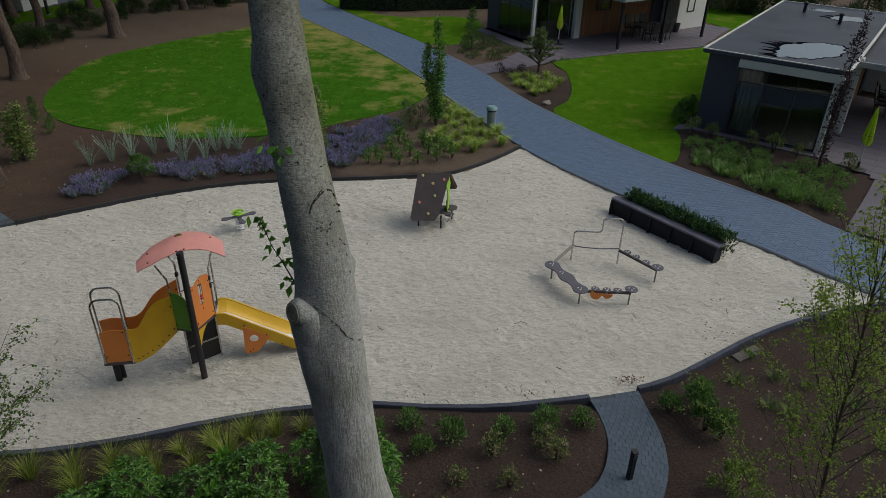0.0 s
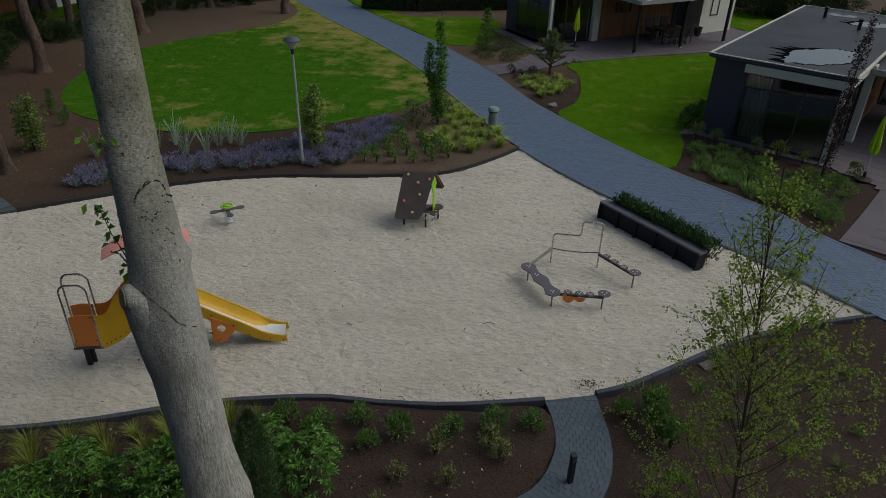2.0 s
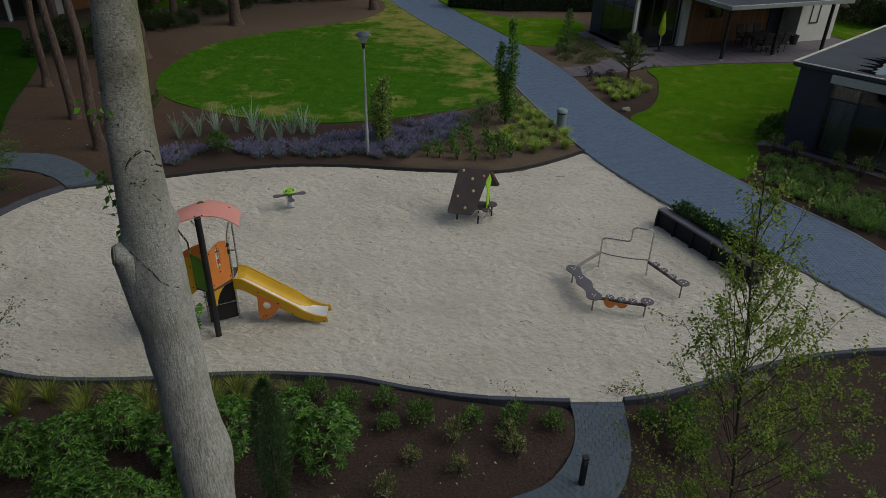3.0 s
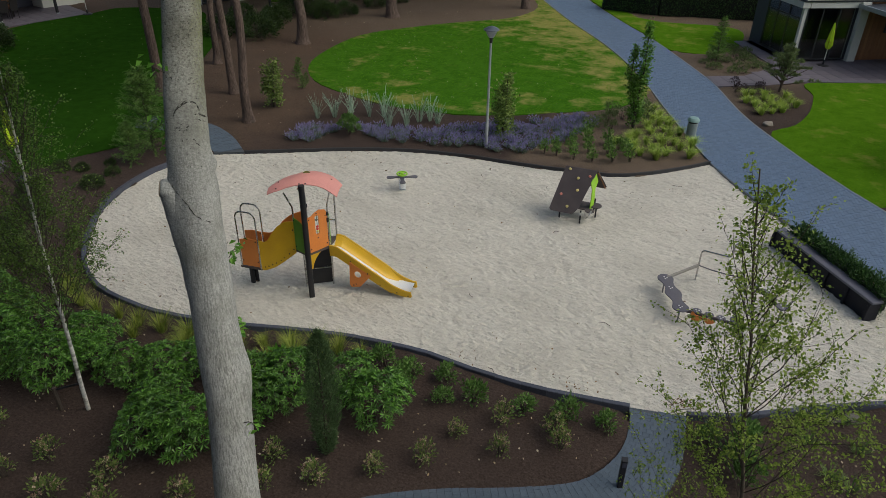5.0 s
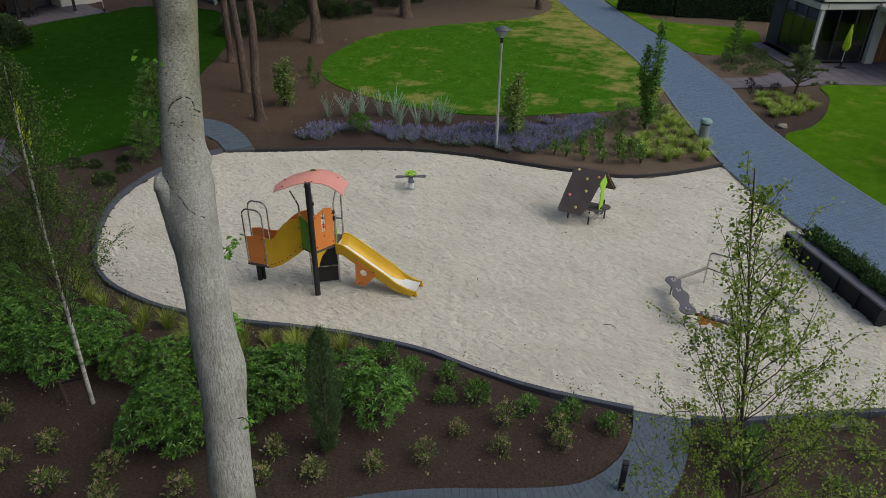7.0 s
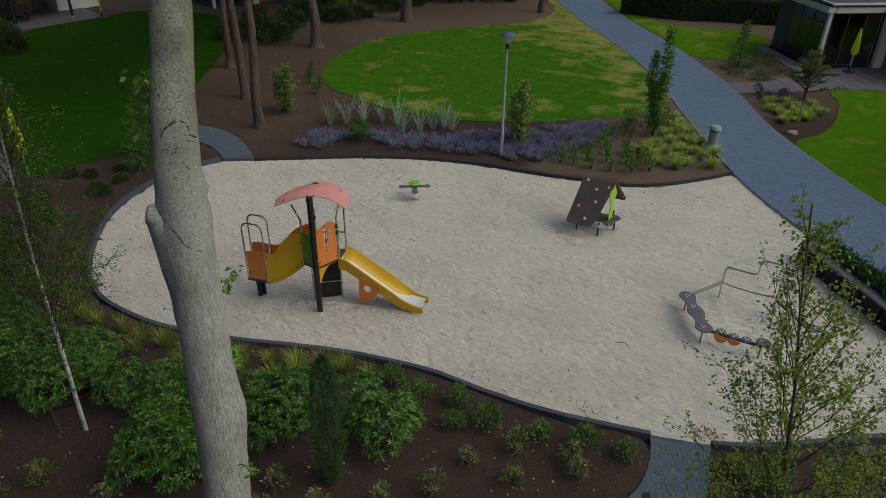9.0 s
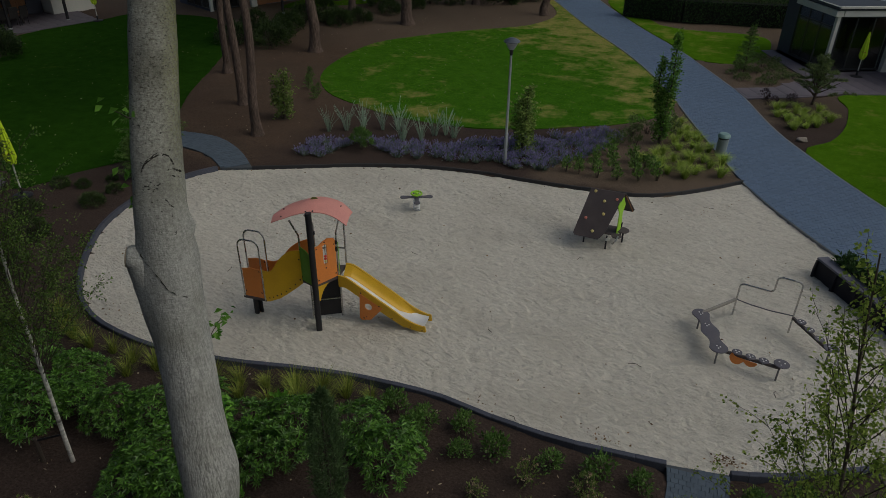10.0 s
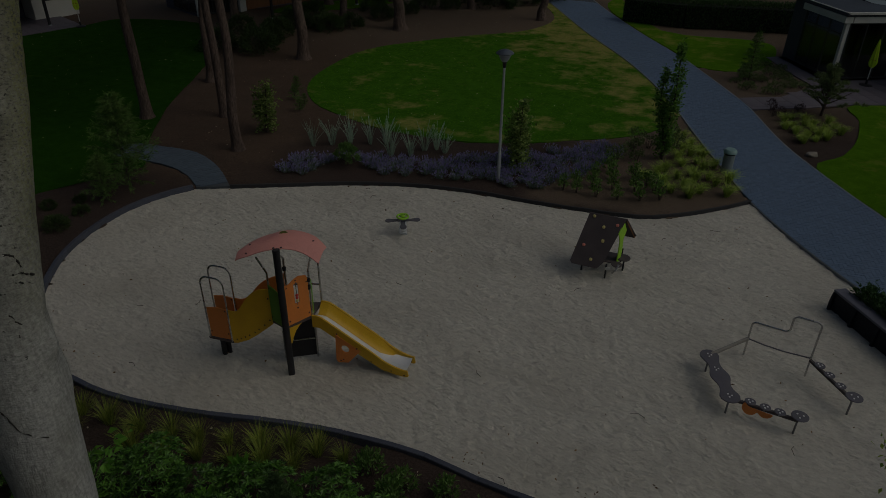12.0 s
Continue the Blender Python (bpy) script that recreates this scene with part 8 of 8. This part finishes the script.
# drifts of dry leaves against the kerb
def drift(spots, seed):
    g = np.random.default_rng(seed)
    m = Mesh()
    for x, y, r, n in spots:
        p = np.stack([g.normal(x, r, n), g.normal(y, r * 0.5, n), np.full(n, 0.03) + g.uniform(0, 0.04, n)], 1)
        leaves(m, p, rng_dirs(g, n, -0.1, 0.4), g.uniform(0.03, 0.07, n), g.uniform(0.02, 0.045, n), g)
    return tagged(m.part("leaf_drift", DRYLEAF, smooth=0), "small drifts of brown dry leaves on the sand", "leaves", kind="stuff")


drift([(3.84, 10.08, 0.14, 70), (1.9, 9.68, 0.2, 26), (-0.3, 9.45, 0.2, 14), (6.0, 11.6, 0.3, 16), (2.3, 19.3, 0.3, 14), (-8.5, 8.4, 0.3, 14)], 181)


# ---- paving, piece by piece ----
def herringbone(outline, size, near, base, name="brick"):
    """Bricks of size laid in herringbone; those nearest to a point become pieces of their own."""
    L, w = size
    poly = [tuple(p) for p in outline]
    xs, ys = [p[0] for p in poly], [p[1] for p in poly]
    m = pose(4.0, 22.0, 0, 0, 0, 12)
    cells, cut = [], []
    R_ = int(70 / w)
    i = np.arange(-R_, R_)
    ii, jj = np.meshgrid(i, i)
    k = (ii - jj) % 4
    for kk, (dx, dy, turn) in ((0, (1.0, 0.5, 0.0)), (2, (0.5, 0.0, 90.0))):
        sel = k == kk
        px, py = (ii[sel] + dx) * w, (jj[sel] + dy) * w
        wx, wy = m[0][0] * px + m[0][1] * py + m[0][3], m[1][0] * px + m[1][1] * py + m[1][3]
        ok = (wx > min(xs)) & (wx < max(xs)) & (wy > min(ys)) & (wy < min(max(ys), 50))
        wx, wy = wx[ok], wy[ok]
        c, s = math.cos(radians(turn + 12)), math.sin(radians(turn + 12))
        corner = [inside(poly, wx + c * p * L / 2 - s * q * w / 2, wy + s * p * L / 2 + c * q * w / 2) for p in (-1, 1) for q in (-1, 1)]
        whole, some = np.all(corner, 0), np.any(corner, 0)
        cells += [(a, b, turn + 12) for a, b in zip(wx[whole], wy[whole])]
        cut += [(a, b, turn + 12) for a, b in zip(wx[some & ~whole], wy[some & ~whole])]
    return cells, cut


def cut_bricks(cells, size, outline, base, material, lift, label):
    """Bricks sawn off along the border of the path."""
    L, w = size
    pts = np.array([tuple(p) for p in outline])
    nxt = np.roll(pts, -1, 0)
    turn_way = np.sign(np.sum(pts[:, 0] * nxt[:, 1] - nxt[:, 0] * pts[:, 1]))
    d = nxt - pts
    ln = np.maximum(np.linalg.norm(d, axis=1), 1e-9)
    inward = np.stack([-d[:, 1], d[:, 0]], 1) / ln[:, None] * turn_way
    vv, ff = [], []
    for x, y, a in cells:
        c, s = math.cos(radians(a)), math.sin(radians(a))
        ring = [(x + c * p * (L - 0.006) / 2 - s * q * (w - 0.006) / 2, y + s * p * (L - 0.006) / 2 + c * q * (w - 0.006) / 2) for p, q in ((-1, -1), (1, -1), (1, 1), (-1, 1))]
        k = np.clip(((x - pts[:, 0]) * d[:, 0] + (y - pts[:, 1]) * d[:, 1]) / ln ** 2, 0, 1)
        i = int(np.argmin((pts[:, 0] + d[:, 0] * k - x) ** 2 + (pts[:, 1] + d[:, 1] * k - y) ** 2))
        far = [(px - pts[i, 0]) * inward[i, 0] + (py - pts[i, 1]) * inward[i, 1] for px, py in ring]
        out = []
        for e in range(4):
            f = (e + 1) % 4
            if far[e] >= 0:
                out.append(ring[e])
            if (far[e] >= 0) != (far[f] >= 0):
                t = far[e] / (far[e] - far[f])
                out.append((ring[e][0] + (ring[f][0] - ring[e][0]) * t, ring[e][1] + (ring[f][1] - ring[e][1]) * t))
        if len(out) < 3:
            continue
        z = level(x, y) + lift
        k, n = len(vv), len(out)
        vv += [(px, py, z) for px, py in out] + [(px, py, z - 0.05) for px, py in out]
        ff += [tuple(range(k, k + n))] + [(k + (q + 1) % n, k + q, k + n + q, k + n + (q + 1) % n) for q in range(n)]
    me = bpy.data.meshes.new("cut_bricks")
    me.from_pydata(vv, [], ff)
    me.materials.append(material)
    ob = new("cut_bricks", me)
    ob.parent = base
    tagged(ob, label, "", "", "stuff")


def brick_data(name, L, w, material, gap=0.004, deep=0.05):
    a, b, c = (L - gap) / 2, (w - gap) / 2, 0.004
    v = [(x * (a - q), y * (b - q), z) for z, q in ((-deep, 0), (-c, 0), (0, c)) for x, y in ((-1, -1), (1, -1), (1, 1), (-1, 1))]
    f = [(k + i, k + (i + 1) % 4, k + 4 + (i + 1) % 4, k + 4 + i) for k in (0, 4) for i in range(4)] + [(8, 9, 10, 11)]
    me = bpy.data.meshes.new(name)
    me.from_pydata(v, [], f)
    me.materials.append(material)
    return me, v, f


def lay(cells, size, name, base, piece, material, near, count, lift, seed, label):
    rr = random.Random(seed)
    cells = sorted(cells, key=lambda c: (c[0] - near[0]) ** 2 + (c[1] - near[1]) ** 2)
    me, v, f = brick_data(name, *size, piece)
    for x, y, a, *fit in cells[:count]:
        sx_, sy_ = fit or (1, 1)
        ob = new(name, me)
        ob.parent = base
        ob.matrix_basis = pose(x, y, level(x, y) + lift + rr.uniform(-0.003, 0.003), rr.uniform(-0.4, 0.4), rr.uniform(-0.4, 0.4), a + rr.uniform(-0.6, 0.6)) @ Matrix.Diagonal((sx_, sy_, 1, 1))
    vv, ff = [], []
    for x, y, a, *fit in cells[count:]:
        sx_, sy_ = fit or (1, 1)
        c, s = math.cos(radians(a)), math.sin(radians(a))
        z = level(x, y) + lift + rr.uniform(-0.003, 0.003)
        tx, ty = rr.uniform(-0.01, 0.01), rr.uniform(-0.01, 0.01)
        k = len(vv)
        vv += [(x + c * p * sx_ - s * q * sy_, y + s * p * sx_ + c * q * sy_, z + h + tx * p + ty * q) for p, q, h in v]
        ff += [tuple(i + k for i in t) for t in f]
    if vv:
        rest = bpy.data.meshes.new("bricks")
        rest.from_pydata(vv, [], ff)
        rest.materials.append(material)
        ob = new("bricks", rest)
        ob.parent = base
        tagged(ob, label, "", "", "stuff")


whole_bricks, sawn = herringbone(ROAD, (0.20, 0.10), None, road)
cut_bricks(sawn, (0.20, 0.10), ROAD, road, PAVER, 0.011, "sawn bricks along the border of the path")
lay(whole_bricks, (0.20, 0.10), "brick", road, PAVER_PIECE, PAVER, (7.5, 17.6), 300, 0.012, 1, "blue-grey herringbone bricks")


def courses(left, right_, size, outline):
    """Pavers laid in courses across a curving path, each course fitted from edge to edge."""
    L, w = size
    a, b = resample(left, 0.05), resample(right_, 0.05)
    mid = [(a[int(k / 200 * (len(a) - 1))] + b[int(k / 200 * (len(b) - 1))]) / 2 for k in range(201)]
    mid = resample(spline(mid[::8], 4), w)
    poly = [tuple(p) for p in outline]
    reach = np.arange(0, 1.3, 0.01)
    rows = []
    for k, p in enumerate(mid):
        d = (mid[min(k + 3, len(mid) - 1)] - mid[max(k - 3, 0)]).normalized()
        n = Vector((-d.y, d.x, 0))
        ends = []
        for s in (-1, 1):
            ok = inside(poly, p.x + n.x * s * reach, p.y + n.y * s * reach)
            stop = int(np.argmin(ok)) if not ok.all() else len(ok)
            ends.append(reach[max(stop - 1, 0)] * s)
        rows.append((p, n, ends[0], ends[1]))
    out = []
    for k, (p, n, lo, hi) in enumerate(rows[:-1]):
        if hi - lo < 0.3:
            continue
        q = rows[k + 1]
        count = max(2, round((hi - lo) / L))
        cuts = [lo + (hi - lo) * (i + (0.5 if k % 2 else 0)) / count for i in range(-1, count + 2)]
        cuts = sorted({min(max(c, lo), hi) for c in cuts})
        for c0, c1 in zip(cuts, cuts[1:]):
            m0 = p + n * (c0 + c1) / 2
            m1 = q[0] + q[1] * (c0 + c1) / 2
            c = (m0 + m1) / 2
            turn = n + q[1]
            out.append((c.x, c.y, math.degrees(math.atan2(turn.y, turn.x)), (c1 - c0) / L, (m1 - m0).length / w))
    return out


lay(courses(near_l, near_r[::-1], (0.125, 0.115), NEARPATH), (0.125, 0.115), "paver", near_path, COBBLE, COBBLE, (3.4, 8.3), 300, 0.016, 2, "tumbled grey pavers")
lp = [Vector((*p, 0)) for p in LEFTPATH]
half = len(lp) // 2
lay(courses(lp[:half], lp[half:][::-1], (0.20, 0.14), LEFTPATH), (0.20, 0.14), "paver", left_path, COBBLE, COBBLE, (-13, 16.3), 200, 0.016, 3, "tumbled grey pavers")


# soldier course along both sides of the brick road
def edging(line, base, inward):
    pts = resample(line, 0.205)
    me, v, f = brick_data("edge_brick", 0.2, 0.1, PAVER_PIECE)
    out = []
    for a, b in zip(pts, pts[1:]):
        d = (b - a).normalized()
        c = (a + b) / 2 + Vector((-d.y, d.x, 0)) * inward
        out.append((c.x, c.y, math.degrees(math.atan2(d.y, d.x))))
    return out


lay([c for c in edging(path_r, road, -0.03) + edging(path_l, road, -0.03) if c[1] < 50], (0.2, 0.1), "edge_brick", road, PAVER_PIECE, PAVER, (6, 19), 120, 0.018, 4, "edge bricks of the path")
